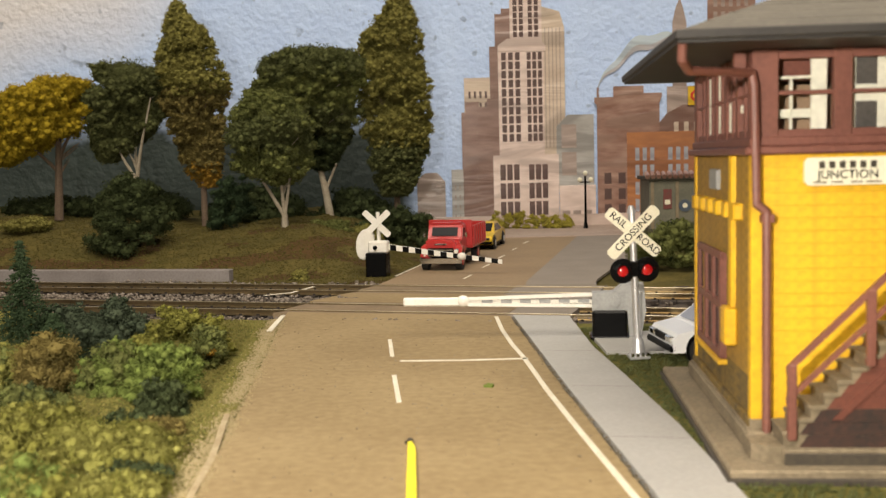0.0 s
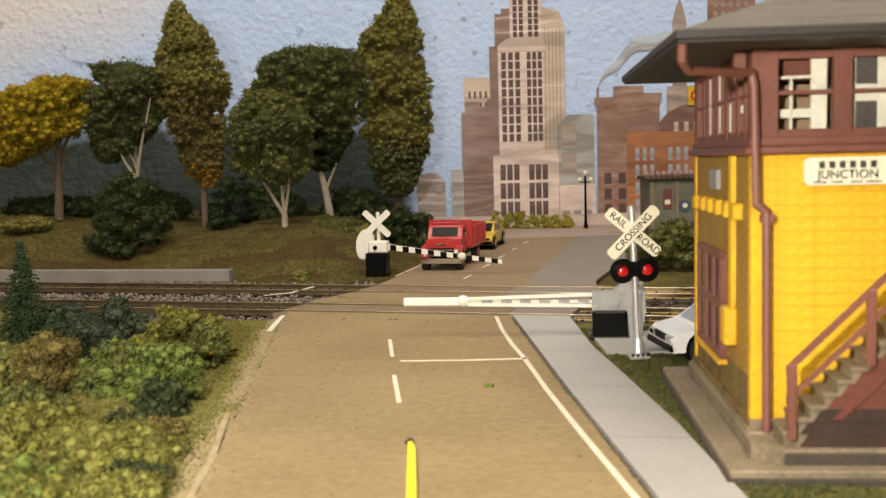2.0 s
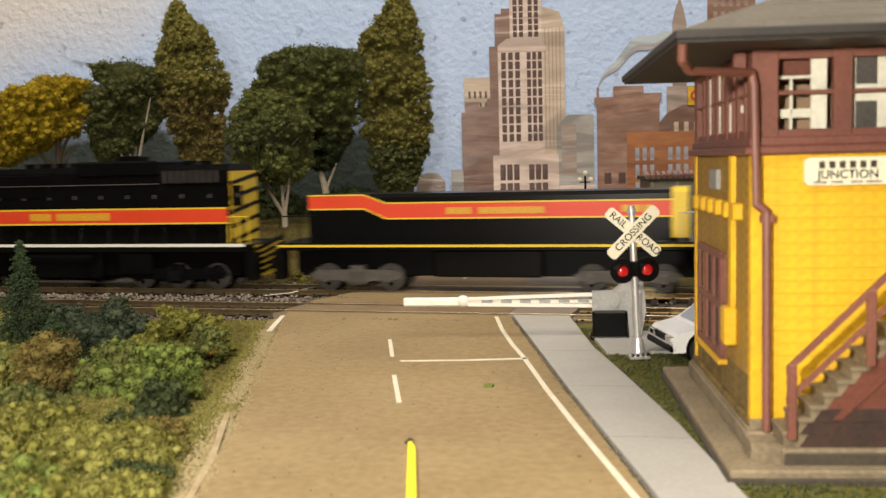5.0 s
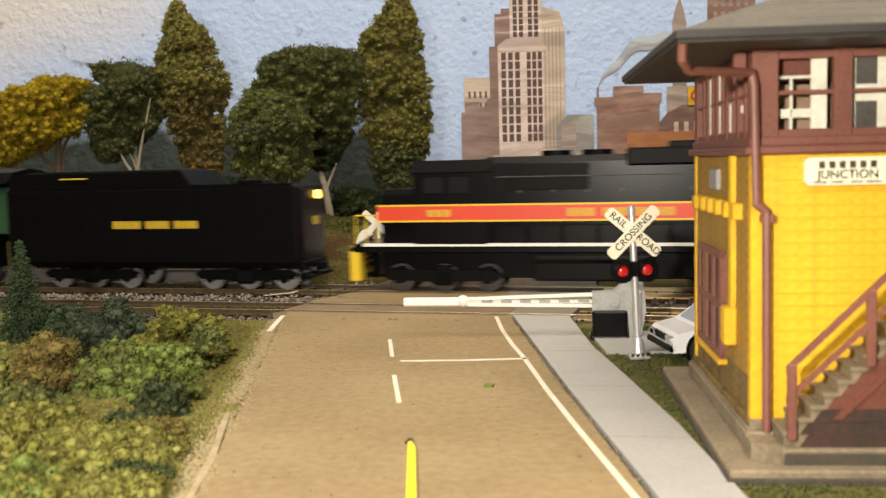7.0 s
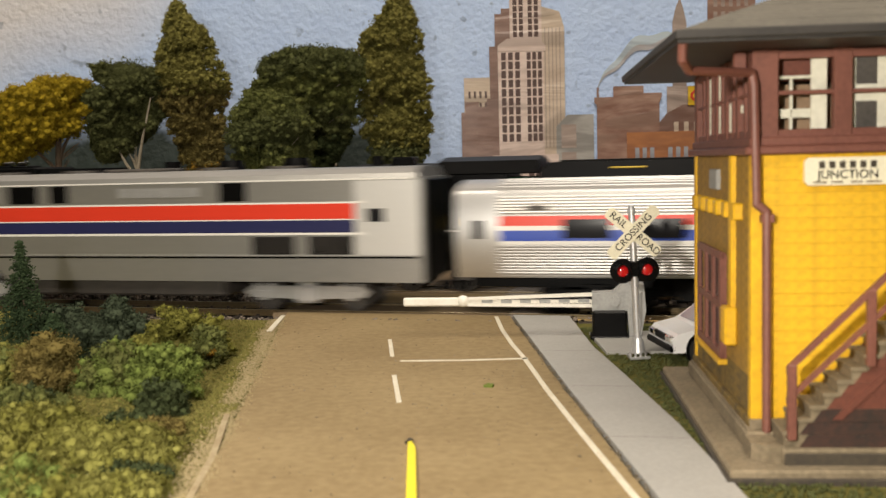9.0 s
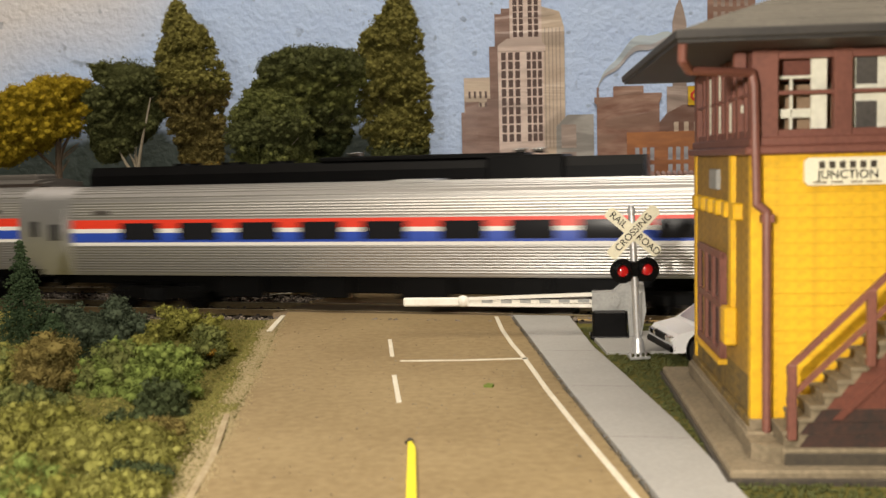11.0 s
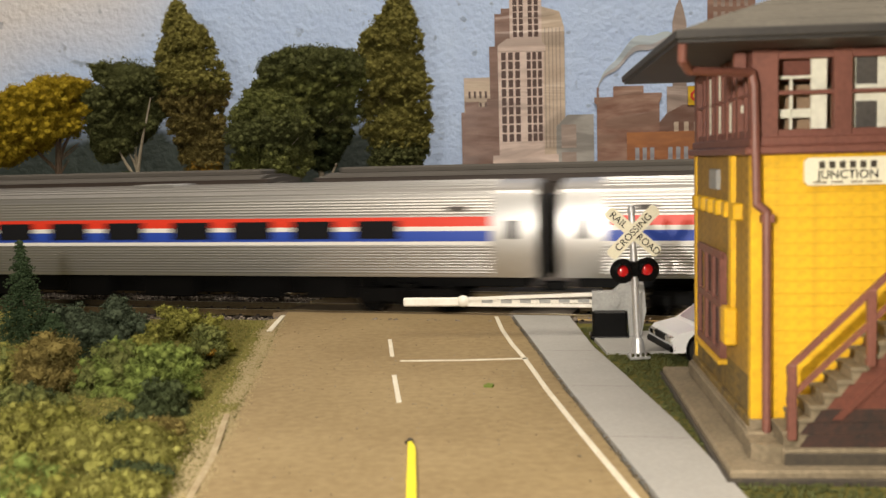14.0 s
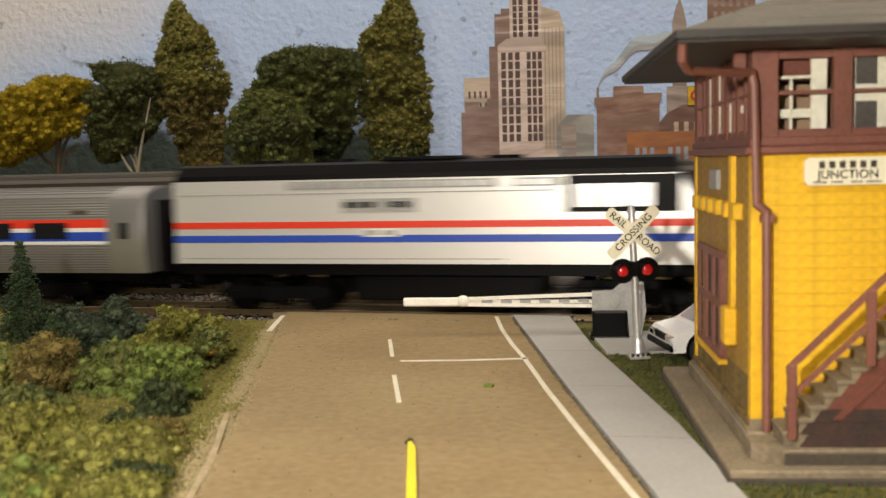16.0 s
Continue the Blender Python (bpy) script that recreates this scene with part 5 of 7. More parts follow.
def build_truck():
    """x to its left, y towards its tail; it faces the crossing."""
    t = thing("dump_truck", at(-1.2, 468.5, -0.2, -12.0) @ Matrix.Diagonal((0.96, 0.96, 0.92, 1)), "red model dump truck with chrome bumper", "truck")
    part("cab", rounded(prism([(5, 8.0), (5, 15.2), (10.4, 16.0), (13.4, 22.0), (15, 23.4), (23, 23.4), (24, 22.4), (24, 8.0)], "x", -8.8, 8.8), 1.5, 3), M["red"], t)
    part("roof", rounded(box(-8.0, 8.0, 14.2, 23.4, 22.6, 24.0), 0.6), M["red"], t)
    part("bonnet", rounded(prism([(-6.6, 15.0), (-7.4, 13.8), (-7.4, 7.6), (7.4, 7.6), (7.4, 13.8), (6.6, 15.0), (3.5, 16.2), (-3.5, 16.2)], "y", 0.4, 11.5), 1.1, 3), M["red"], t)
    for s in (-1, 1):
        part("fender", rounded(prism([(-0.6, 6.5), (0.2, 10.6), (2.6, 12.9), (6.5, 13.4), (10, 12.4), (12.0, 8.5), (10.8, 7.5), (8.8, 8.4), (6, 10.2), (3.2, 8.4), (2.2, 6.5)], "x", s * 7.6 - 2.8, s * 7.6 + 2.8), 0.8), M["red"], t)
        h = part("headlight", tube((s * 8.0, 0.3, 10.2), (s * 8.0, -0.9, 10.2), 1.5, 1.3, 16), M["chrome"], t)
        part("headlight_glass", tube((s * 8.0, -0.8, 10.2), (s * 8.0, -1.15, 10.2), 1.1, 0.8, 14), M["white"], h)
        part("indicator", tube((s * 8.0, 0.1, 8.0), (s * 8.0, -0.7, 8.0), 0.6, 0.5, 8), M["cream"], t)
        part("side_window", box(s * 8.75 - 0.2, s * 8.75 + 0.2, 14.8, 21.0, 16.6, 21.0, 0.1), M["glass"], t)
        part("mirror", box(s * 10.8 - 0.6, s * 10.8 + 0.6, 11.5, 12.2, 16.5, 19.0, 0.2), M["chrome"], t)
    part("windscreen", prism([(10.75, 17.2), (12.95, 21.4), (12.65, 21.7), (10.4, 17.4)], "x", -6.6, 6.6), M["glass"], t, "dark wrap-round windscreen")
    part("steering_wheel", ring((3.0, 12.2, 18.6), "y", 1.6, 1.2, 0.3, 16), M["chrome"], t)
    g = part("grille", box(-6.6, 6.6, -0.5, 0.4, 7.2, 11.8, 0.2), M["matt"], t)
    for k in range(3):
        part("grille_bar", box(-6.4, 6.4, -0.8, -0.4, 7.7 + k * 1.4, 8.3 + k * 1.4, 0.1), M["chrome"], g)
    part("bonnet_badge", box(-3, 3, -0.2, 0.3, 13.4, 14.2, 0.1), M["chrome"], t)
    part("bumper", prism([(-10.8, -0.4), (-10, -1.8), (10, -1.8), (10.8, -0.4), (10.4, 0.2), (9.6, -0.9), (-9.6, -0.9), (-10.4, 0.2)], "z", 4.0, 6.6), M["chrome"], t)
    part("chassis", box(-5, 5, 2, 66, 4.5, 8.2, 0.3), M["matt"], t)
    d = part("dump_body", box(-11.6, 11.6, 26, 66, 9.5, 11.0, 0.2), M["red"], t)
    for s in (-1, 1):
        part("body_side", box(s * 11.2 - 0.4, s * 11.2 + 0.4, 26, 66, 10.8, 21.5, 0.2), M["red"], d)
        for k in range(6):
            part("side_rib", box(s * 11.8 - 0.4, s * 11.8 + 0.4, 28 + k * 7, 29.2 + k * 7, 10.5, 21.2, 0.1), M["red"], d)
    part("headboard", box(-11.4, 11.4, 25.4, 26.4, 10.5, 24.8, 0.2), M["red"], d)
    part("tailboard", box(-11.4, 11.4, 65.6, 66.6, 10.5, 21.5, 0.2), M["red"], d)
    for y in (6.0, 50.0):
        for x in (-8.6, 8.6):
            tyre_wheel(t, x, y, 5.0, 3.2, M["red"])


def simple_car(name, m, label, paint, L=52.0, W=19.5, H=15.0, cowl=0.27, screen=None):
    c = thing(name, m, label, "car")
    w = W / 2
    side = [(-0.2, 3.2), (-0.4, 6.2), (1.2, 8.0), (L * cowl, 9.4), (L * (cowl + 0.13), H - 0.8), (L * 0.46, H), (L * 0.70, H - 0.2), (L * 0.88, 9.8), (L - 0.6, 9.0), (L, 6.0), (L - 0.4, 3.2)]
    part("body", prism(side[:4] + [(L * 0.88, 9.8)] + side[8:], "x", -w, w), paint, c)
    b = bmesh.new()
    rows = []
    for y, z, k in ((L * (cowl - 0.02), 9.2, 0.93), (L * (cowl + 0.14), H - 0.5, 0.76), (L * 0.47, H, 0.74), (L * 0.68, H - 0.1, 0.74), (L * 0.90, 9.6, 0.92)):
        rows.append([b.verts.new((-w * k, y, z)), b.verts.new((w * k, y, z)), b.verts.new((w * 0.93, y, 9.0)), b.verts.new((-w * 0.93, y, 9.0))])
    for p, q in zip(rows, rows[1:]):
        for j in range(4):
            b.faces.new((p[j], p[(j + 1) % 4], q[(j + 1) % 4], q[j]))
    b.faces.new(rows[0])
    b.faces.new(rows[-1])
    part("cabin", b, paint, c)
    part("windscreen", prism([(L * (cowl + 0.005), 9.9), (L * (cowl + 0.13), H - 0.9), (L * (cowl + 0.125), H - 0.6), (L * (cowl - 0.005), 10.0)], "x", -w * 0.72, w * 0.72), screen or M["glass"], c)
    part("rear_window", prism([(L * 0.72, H - 0.9), (L * 0.865, 10.3), (L * 0.875, 10.5), (L * 0.73, H - 0.5)], "x", -w * 0.70, w * 0.70), M["glass"], c)
    for s in (-1, 1):
        b = bmesh.new()
        f = [b.verts.new((s * (w * k + 0.12), y, z)) for y, z, k in ((L * (cowl + 0.06), 10.0, 0.91), (L * (cowl + 0.16), H - 1.3, 0.785), (L * 0.67, H - 1.3, 0.785), (L * 0.80, 10.0, 0.91))]
        g = [b.verts.new((v.co.x - s * 0.5, v.co.y, v.co.z)) for v in f]
        b.faces.new(f)
        b.faces.new(g[::-1])
        for j in range(4):
            b.faces.new((f[j], f[(j + 1) % 4], g[(j + 1) % 4], g[j]))
        part("side_window", b, M["glass"], c)
        part("headlight", box(s * w * 0.66 - 1.9, s * w * 0.66 + 1.9, -0.75, 0.6, 5.6, 7.2, 0.2), M["chrome"], c)
        part("tail_light", box(s * w * 0.7 - 1.8, s * w * 0.7 + 1.8, L - 0.5, L + 0.3, 6, 7.6, 0.2), M["lens"], c)
    part("bumper", box(-w, w, -1.0, 0.6, 3.4, 5.0, 0.3), M["matt"], c)
    part("bumper", box(-w, w, L - 0.6, L + 0.9, 3.4, 5.0, 0.3), M["matt"], c)
    part("sill", box(-w - 0.1, w + 0.1, 4, L - 4, 2.2, 3.6, 0.2), M["matt"], c)
    part("grille", box(-w * 0.4, w * 0.4, -0.6, 0.2, 5.5, 7.2, 0.1), M["matt"], c)
    for y in (L * 0.15, L * 0.80):
        for x in (-w + 0.9, w - 0.9):
            side = 1 if x > 0 else -1
            part("wheel_arch", tube((side * (w - 1.5), y, 3.9), (side * (w + 0.08), y, 3.9), 4.5, 4.5, 22), M["matt"], c)
            tyre_wheel(c, x + side * 0.5, y, 3.7, 2.4, M["silver"])
    return c


# ---------------------------------------------------------------- the city print on the wall
def print_mat(name, colour, second):
    """Printed paper pasted on the wall, with glossy creases that run across it, their shading mixed into the colour."""
    m = material(name, colour, 0.30, second=second, size=30, fine=7, amount=1.0, bump=0.5, spec=0.5, stretch=(0.45, 1.0, 1.3))
    n, l = m.node_tree.nodes, m.node_tree.links
    tc, mp, k = n.new("ShaderNodeTexCoord"), n.new("ShaderNodeMapping"), n.new("ShaderNodeTexNoise")
    mp.inputs["Rotation"].default_value = (0, radians(24), 0)
    mp.inputs["Scale"].default_value = (0.32, 1.0, 1.7)
    k.inputs["Scale"].default_value, k.inputs["Detail"].default_value, k.inputs["Distortion"].default_value = 26.0, 3.0, 1.6
    l.new(tc.outputs["Object"], mp.inputs["Vector"])
    l.new(mp.outputs[0], k.inputs["Vector"])
    rng = n.new("ShaderNodeMapRange")
    rng.inputs[1].default_value, rng.inputs[2].default_value, rng.inputs[4].default_value = 0.52, 0.60, 0.6
    l.new(k.outputs["Fac"], rng.inputs[0])
    p = n["Principled BSDF"]
    mix = n.new("ShaderNodeMix")
    mix.data_type = "RGBA"
    # darker bands paint the shading of the creases
    mix.inputs[7].default_value = (*[0.62 * c for c in second], 1)
    l.new(p.inputs["Base Color"].links[0].from_socket, mix.inputs[6])
    l.new(rng.outputs[0], mix.inputs[0])
    l.new(mix.outputs[2], p.inputs["Base Color"])
    b = n.new("ShaderNodeBump")
    b.inputs["Strength"].default_value, b.inputs["Distance"].default_value = 0.5, 0.004
    l.new(k.outputs["Fac"], b.inputs["Height"])
    l.new(b.outputs[0], p.inputs["Normal"])
    return m


PR = dict(
    pale=print_mat("print_pale_stone", (0.80, 0.66, 0.60), (0.62, 0.49, 0.44)),
    mid=print_mat("print_beige", (0.46, 0.37, 0.33), (0.34, 0.27, 0.24)),
    tan=print_mat("print_tan", (0.68, 0.56, 0.45), (0.55, 0.44, 0.35)),
    brown=print_mat("print_brown", (0.17, 0.095, 0.075), (0.30, 0.195, 0.165)),
    brick=print_mat("print_brick", (0.21, 0.105, 0.08), (0.40, 0.26, 0.205)),
    orange=print_mat("print_orange", (0.46, 0.20, 0.085), (0.30, 0.13, 0.07)),
    grey=print_mat("print_grey", (0.47, 0.455, 0.44), (0.34, 0.325, 0.31)),
    pane=print_mat("print_window", (0.085, 0.05, 0.045), (0.16, 0.10, 0.09)),
    blue=print_mat("print_blue_window", (0.42, 0.43, 0.48), (0.28, 0.27, 0.31)),
    street=print_mat("print_street", (0.66, 0.53, 0.47), (0.48, 0.37, 0.32)),
    smoke=print_mat("print_smoke", (0.40, 0.36, 0.36), (0.50, 0.50, 0.54)),
    halo=print_mat("print_haze", (0.52, 0.60, 0.62), (0.48, 0.56, 0.66)),
    yellow=print_mat("print_yellow", (0.75, 0.50, 0.04), (0.65, 0.42, 0.03)),
    red=print_mat("print_red", (0.6, 0.05, 0.03), (0.5, 0.04, 0.03)),
)
WALL_Y = 759.6


def printed(name, label, x0, x1, z0, z1, mat, layer, windows=(), pane="pane", outline=None, into=None):
    """A flat printed house pasted on the wall. windows: (x0, x1, z0, z1, columns, rows, share) fields."""
    y = WALL_Y - layer * 0.5
    t = into or thing(name, at(0, 0), label, "printed building", "printed city buildings")
    sheet = part(name if into else "print_sheet", prism(outline, "y", y, y + 0.45) if outline else box(x0, x1, y, y + 0.45, z0, z1), PR[mat], t, label if into else "")
    t = sheet if into else t
    meshes = {}
    for wx0, wx1, wz0, wz1, cols, rows, share in windows:
        dx, dz = (wx1 - wx0) / cols, (wz1 - wz0) / rows
        key = (round(dx, 3), round(dz, 3), share)
        for i in range(cols):
            for j in range(rows):
                px, pz = wx0 + i * dx, wz0 + j * dz
                if key not in meshes:
                    first = part("window", box(0, dx * share, y - 0.12, y + 0.1, 0, dz * min(0.84, share + 0.2)), PR[pane], t)
                    meshes[key] = first.data
                    bpy.data.objects.remove(first)
                link("window", meshes[key], None, t, m=at(px + dx * (1 - share) / 2, 0, pz + dz * 0.12))
    return t


def build_prints():
    sk = printed("skyscraper", "printed skyscraper on the wall, pale stone with dark windows", 45, 79.5, 50, 136, "pale", 5, [(46.6, 62.4, 64.5, 132.5, 3, 10, 0.66), (66.2, 78.8, 64.5, 132.5, 3, 10, 0.70)])
    printed("upper_shaft", "slim pale upper shaft of the printed skyscraper", 54.4, 78.4, 140, 182, "pale", 5, [(56.0, 65.2, 143, 181, 2, 8, 0.66), (67.4, 76.6, 143, 181, 2, 8, 0.66)], into=sk)
    printed("crown", "pale stepped crown of the printed skyscraper", 45.5, 80, 133, 143, "pale", 6, outline=[(45, 133.2), (81, 132.8), (81, 137), (76, 142.5), (52, 142.5), (45, 137.5)], into=sk)
    printed("street_storey", "pale printed base with two tall window bays", 40, 90, 0.5, 55, "pale", 6, [(44.7, 60.4, 6, 48.5, 3, 3, 0.80), (66.7, 82.0, 6, 48.2, 3, 3, 0.80)], into=sk)
    fl = printed("side_wing", "beige side of the printed skyscraper", 78.4, 95.5, 50, 166, "tan", 4, outline=[(78, 50), (95.5, 50), (95.5, 150), (92, 162), (78.4, 166)], into=sk)
    for k in range(5):
        part("flute", box(80.5 + k * 2.8, 81.2 + k * 2.8, WALL_Y - 2.15, WALL_Y - 1.9, 60, 150), PR["mid"], fl)
    printed("shaded_wing", "brown shaded side of the printed skyscraper", 39.5, 46, 40, 161.5, "brown", 4, outline=[(38.6, 40), (54.5, 40), (54.5, 165), (48, 165), (48, 161), (43, 161), (43, 137), (38.6, 137)], into=sk)
    printed("brown_house", "stepped brown printed house with dim windows", 28, 45, 0.5, 96, "brown", 5, outline=[(28, 0.5), (45, 0.5), (45, 106), (40.5, 106), (40.5, 98), (36, 98), (36, 92), (28, 92)])
    printed("grey_tower", "grey-tan printed office tower with narrow windows", 19, 39, 60, 114, "tan", 3, [(21, 37.5, 64, 106, 4, 5, 0.42)])
    printed("grey_tower", "brown-grey printed house at the skyline", 16.5, 30, 0.5, 87, "brown", 4, outline=[(16.5, 0.5), (30, 0.5), (30, 96), (19.5, 96), (19.5, 88), (16.5, 88)])
    printed("grey_block", "grey printed warehouse with a plain wall", 88.5, 117, 28, 84.5, "grey", 5, [(91, 105, 36, 78, 1, 2, 0.8)], "mid", outline=[(88.5, 28), (117, 28), (117, 84.5), (97, 84.5), (88.5, 76)])
    printed("shop_row", "pinkish printed shop fronts along the street", 90.4, 118, 0.5, 31, "pale", 6, [(91, 116, 6, 12, 3, 1, 0.7)], "mid")
    printed("factory", "brown brick printed factory with a cornice", 118, 169, 0.5, 96, "brick", 5, [(122, 165, 6, 42, 4, 3, 0.5)], "pane", outline=[(119.5, 0.5), (167, 0.5), (167, 92), (169, 97), (169, 99.5), (155, 99.5), (155, 105), (132, 105), (132, 97), (117.6, 97), (117.6, 93), (119.5, 91)])
    printed("orange_house", "orange brick printed house with blue-grey windows", 142, 194, 0.5, 70, "orange", 6, [(147, 164, 8, 60, 3, 4, 0.55), (172, 190, 8, 60, 3, 4, 0.55)], "blue")
    printed("brown_tower", "brown printed house beside the tower", 167, 226, 0.5, 90, "brown", 4, [(176, 222, 30, 80, 6, 4, 0.45)], "tan", outline=[(167, 0.5), (226, 0.5), (226, 90), (185, 90), (173, 84), (167, 77)])
    printed("white_house", "pale printed house with a yellow sign", 173, 200, 80, 104, "mid", 3)
    printed("spire", "slim brown printed spire", 177.5, 188, 90, 167, "mid", 2, outline=[(177.5, 90), (188, 90), (188, 152), (185.5, 163), (183, 170), (180, 163), (177.5, 152)])
    printed("far_tower", "reddish printed tower at the skyline", 204, 240, 120, 190, "brick", 2, [(207, 236, 124, 186, 5, 5, 0.5)], "mid")
    s = printed("billboard", "yellow printed advertising sign with a red shape", 188.5, 200, 89.5, 103.5, "yellow", 7)
    part("red_shape", ring((194.4, WALL_Y - 3.62, 96.5), "y", 4.2, 2.3, 0.2, 20), PR["red"], s)
    printed("grey_house", "small pale grey printed house behind the truck", -18.5, 3, 0.5, 42, "mid", 4, [(-6, 2, 24, 38, 1, 2, 0.5)], "mid", outline=[(-18.5, 0.5), (3, 0.5), (3, 36), (-3, 43), (-12, 43), (-18.5, 38)])
    printed("grey_house", "small grey printed house with chimneys", 8, 17, 0.5, 45, "grey", 5, [(9, 16, 6, 36, 2, 4, 0.3)], "mid")
    printed("street_scene", "printed pinkish street at the foot of the city", -20, 230, -1.5, 9, "street", 8)
    printed("red_scrap", "small faded red-brown scrap of print behind the trees", -166, -160, 97, 102, "brick", 2, outline=[(-166, 98), (-163, 97), (-160, 99), (-160.5, 101.5), (-164, 102)])
    h = thing("smoke_plume", at(0, 0), "printed smoke plume drifting from a factory chimney", "printed smoke", "printed city buildings")
    pts_hi, pts_lo = [], []
    for i in range(22):
        f = i / 21
        x = 120.5 + 68 * f ** 1.15
        z = 104 + 33 * math.sin(min(1, f * 1.25) * math.pi / 2) + 2.0 * math.sin(f * 17)
        w = 0.5 + 2.2 * math.sin(f * 3.0)
        pts_hi.append((x, z + w))
        pts_lo.append((x, z - w * 0.6))
    part("smoke", prism(pts_lo + pts_hi[::-1], "y", WALL_Y - 0.7, WALL_Y - 0.3), PR["smoke"], h)
    hz = [(x, z + 7 * math.sin(i / 21 * 3.0)) for i, (x, z) in enumerate(pts_hi)]
    part("haze", prism(pts_lo + hz[::-1], "y", WALL_Y - 0.35, WALL_Y + 0.2), PR["halo"], h)
    part("chimney", box(119.8, 121.4, WALL_Y - 0.9, WALL_Y, 92, 104.5), PR["brown"], h)


def build_depot():
    d = thing("depot_building", at(136, 648, -1.0, -3.0), "weathered grey-green model house with a red tiled edge", "model building")
    part("wall", box(0, 78, 0, 40, 0, 37, 0.4), material("depot_green", (0.17, 0.16, 0.115), 0.8, second=(0.10, 0.10, 0.075), size=10, fine=1, amount=0.9, bump=0.1), d)
    part("foundation", box(-0.8, 78.8, -0.8, 40.8, 0, 5, 0.3), M["dirt"], d)
    part("roof_slab", box(-2, 80, -2.5, 42, 37, 39.4, 0.4), M["dirt"], d)
    for k in range(22):
        part("roof_tile", tube((-1.5 + k * 3.6, -3.2, 39.2), (-1.5 + k * 3.6, 2, 41.6), 1.6, 1.6, 8), PR["brick"], d)
    part("red_poster", box(9, 14.5, -0.5, 0.2, 18, 31, 0.1), M["poster"], d)
    part("poster_print", box(10, 13.5, -0.7, -0.4, 21, 24), M["cream"], d)
    part("round_sign", tube((23, -0.7, 20), (23, 0.2, 20), 4.0, 4.0, 24), M["badge"], d)
    part("sign_centre", tube((23, -0.9, 20), (23, -0.6, 20), 1.6, 1.6, 16), M["cream"], d)
    for k in range(4):
        part("pilaster", box(1 + k * 16, 3 + k * 16, -0.9, 0.2, 5, 36, 0.2), M["plinth"], d)


def build_lamp_post():
    l = thing("street_lamp", at(104.9, 722, -0.5), "black ornamental street lamp with four globes", "street lamp")
    part("post", tube((0, 0, 0), (0, 0, 39), 1.1, 0.75, 10), M["black"], l)
    part("base", tube((0, 0, 0), (0, 0, 5), 2.0, 1.3, 10), M["black"], l)
    part("cross_bar", tube((-4, 0, 34.5), (4, 0, 34.5), 0.5, 0.5, 8), M["black"], l)
    for x, z in ((-4, 36.2), (4, 36.2), (0, 41)):
        b = bmesh.new()
        bmesh.ops.create_uvsphere(b, u_segments=12, v_segments=8, radius=1.8, matrix=Matrix.Translation((x, 0, z)))
        part("globe", b, M["cream"], l, "cream lamp globe", smooth=True)


build_tower()
build_near_signal()
build_near_gate()
build_far_gate()
build_truck()
simple_car("yellow_car", at(19.0, 572, -0.2, -12), "yellow model car parked behind the truck", M["yellowcar"])
simple_car("white_car", at(56.0, 252.5, -0.5, -84), "white model car with a black bumper beside the tower", M["carwhite"], 50, 19, 15.5, 0.15, M["screen"])
build_prints()
build_depot()
build_lamp_post()


# ---------------------------------------------------------------- trains
# A car's space: x along the track, y away from the road, z up from the rail tops; the side at -y faces the road.
SPIN = []


def wheelset(parent, x, r, mat, track_v, gauge=8.2):
    b = None
    for s in (-1, 1):
        b = ring((0, s * gauge, 0), "y", r, r - 0.8, 2.0, 20, b)
        b = tube((0, s * gauge - 0.5, 0), (0, s * gauge + 0.5, 0), r - 0.75, r - 0.75, 20, b)
        for k in range(2):
            a = k * math.pi
            b = tube((math.cos(a) * r * 0.5, s * gauge - 0.8, math.sin(a) * r * 0.5), (math.cos(a) * r * 0.5, s * gauge + 0.8, math.sin(a) * r * 0.5), r * 0.16, r * 0.16, 6, b)
    b = tube((0, -gauge, 0), (0, gauge, 0), 1.0, 1.0, 8, b)
    w = part("wheelset", b, M["matt"], parent, m=at(x, 0, r))
    w.data.materials.append(mat)
    for p in w.data.polygons:
        if all(math.hypot(w.data.vertices[i].co.x, w.data.vertices[i].co.z) > (r - 0.82) * MM for i in p.vertices) and abs(p.center.y) > (gauge - 1.3) * MM:
            p.material_index = 1
    SPIN.append((w, x, r, track_v))
    return w


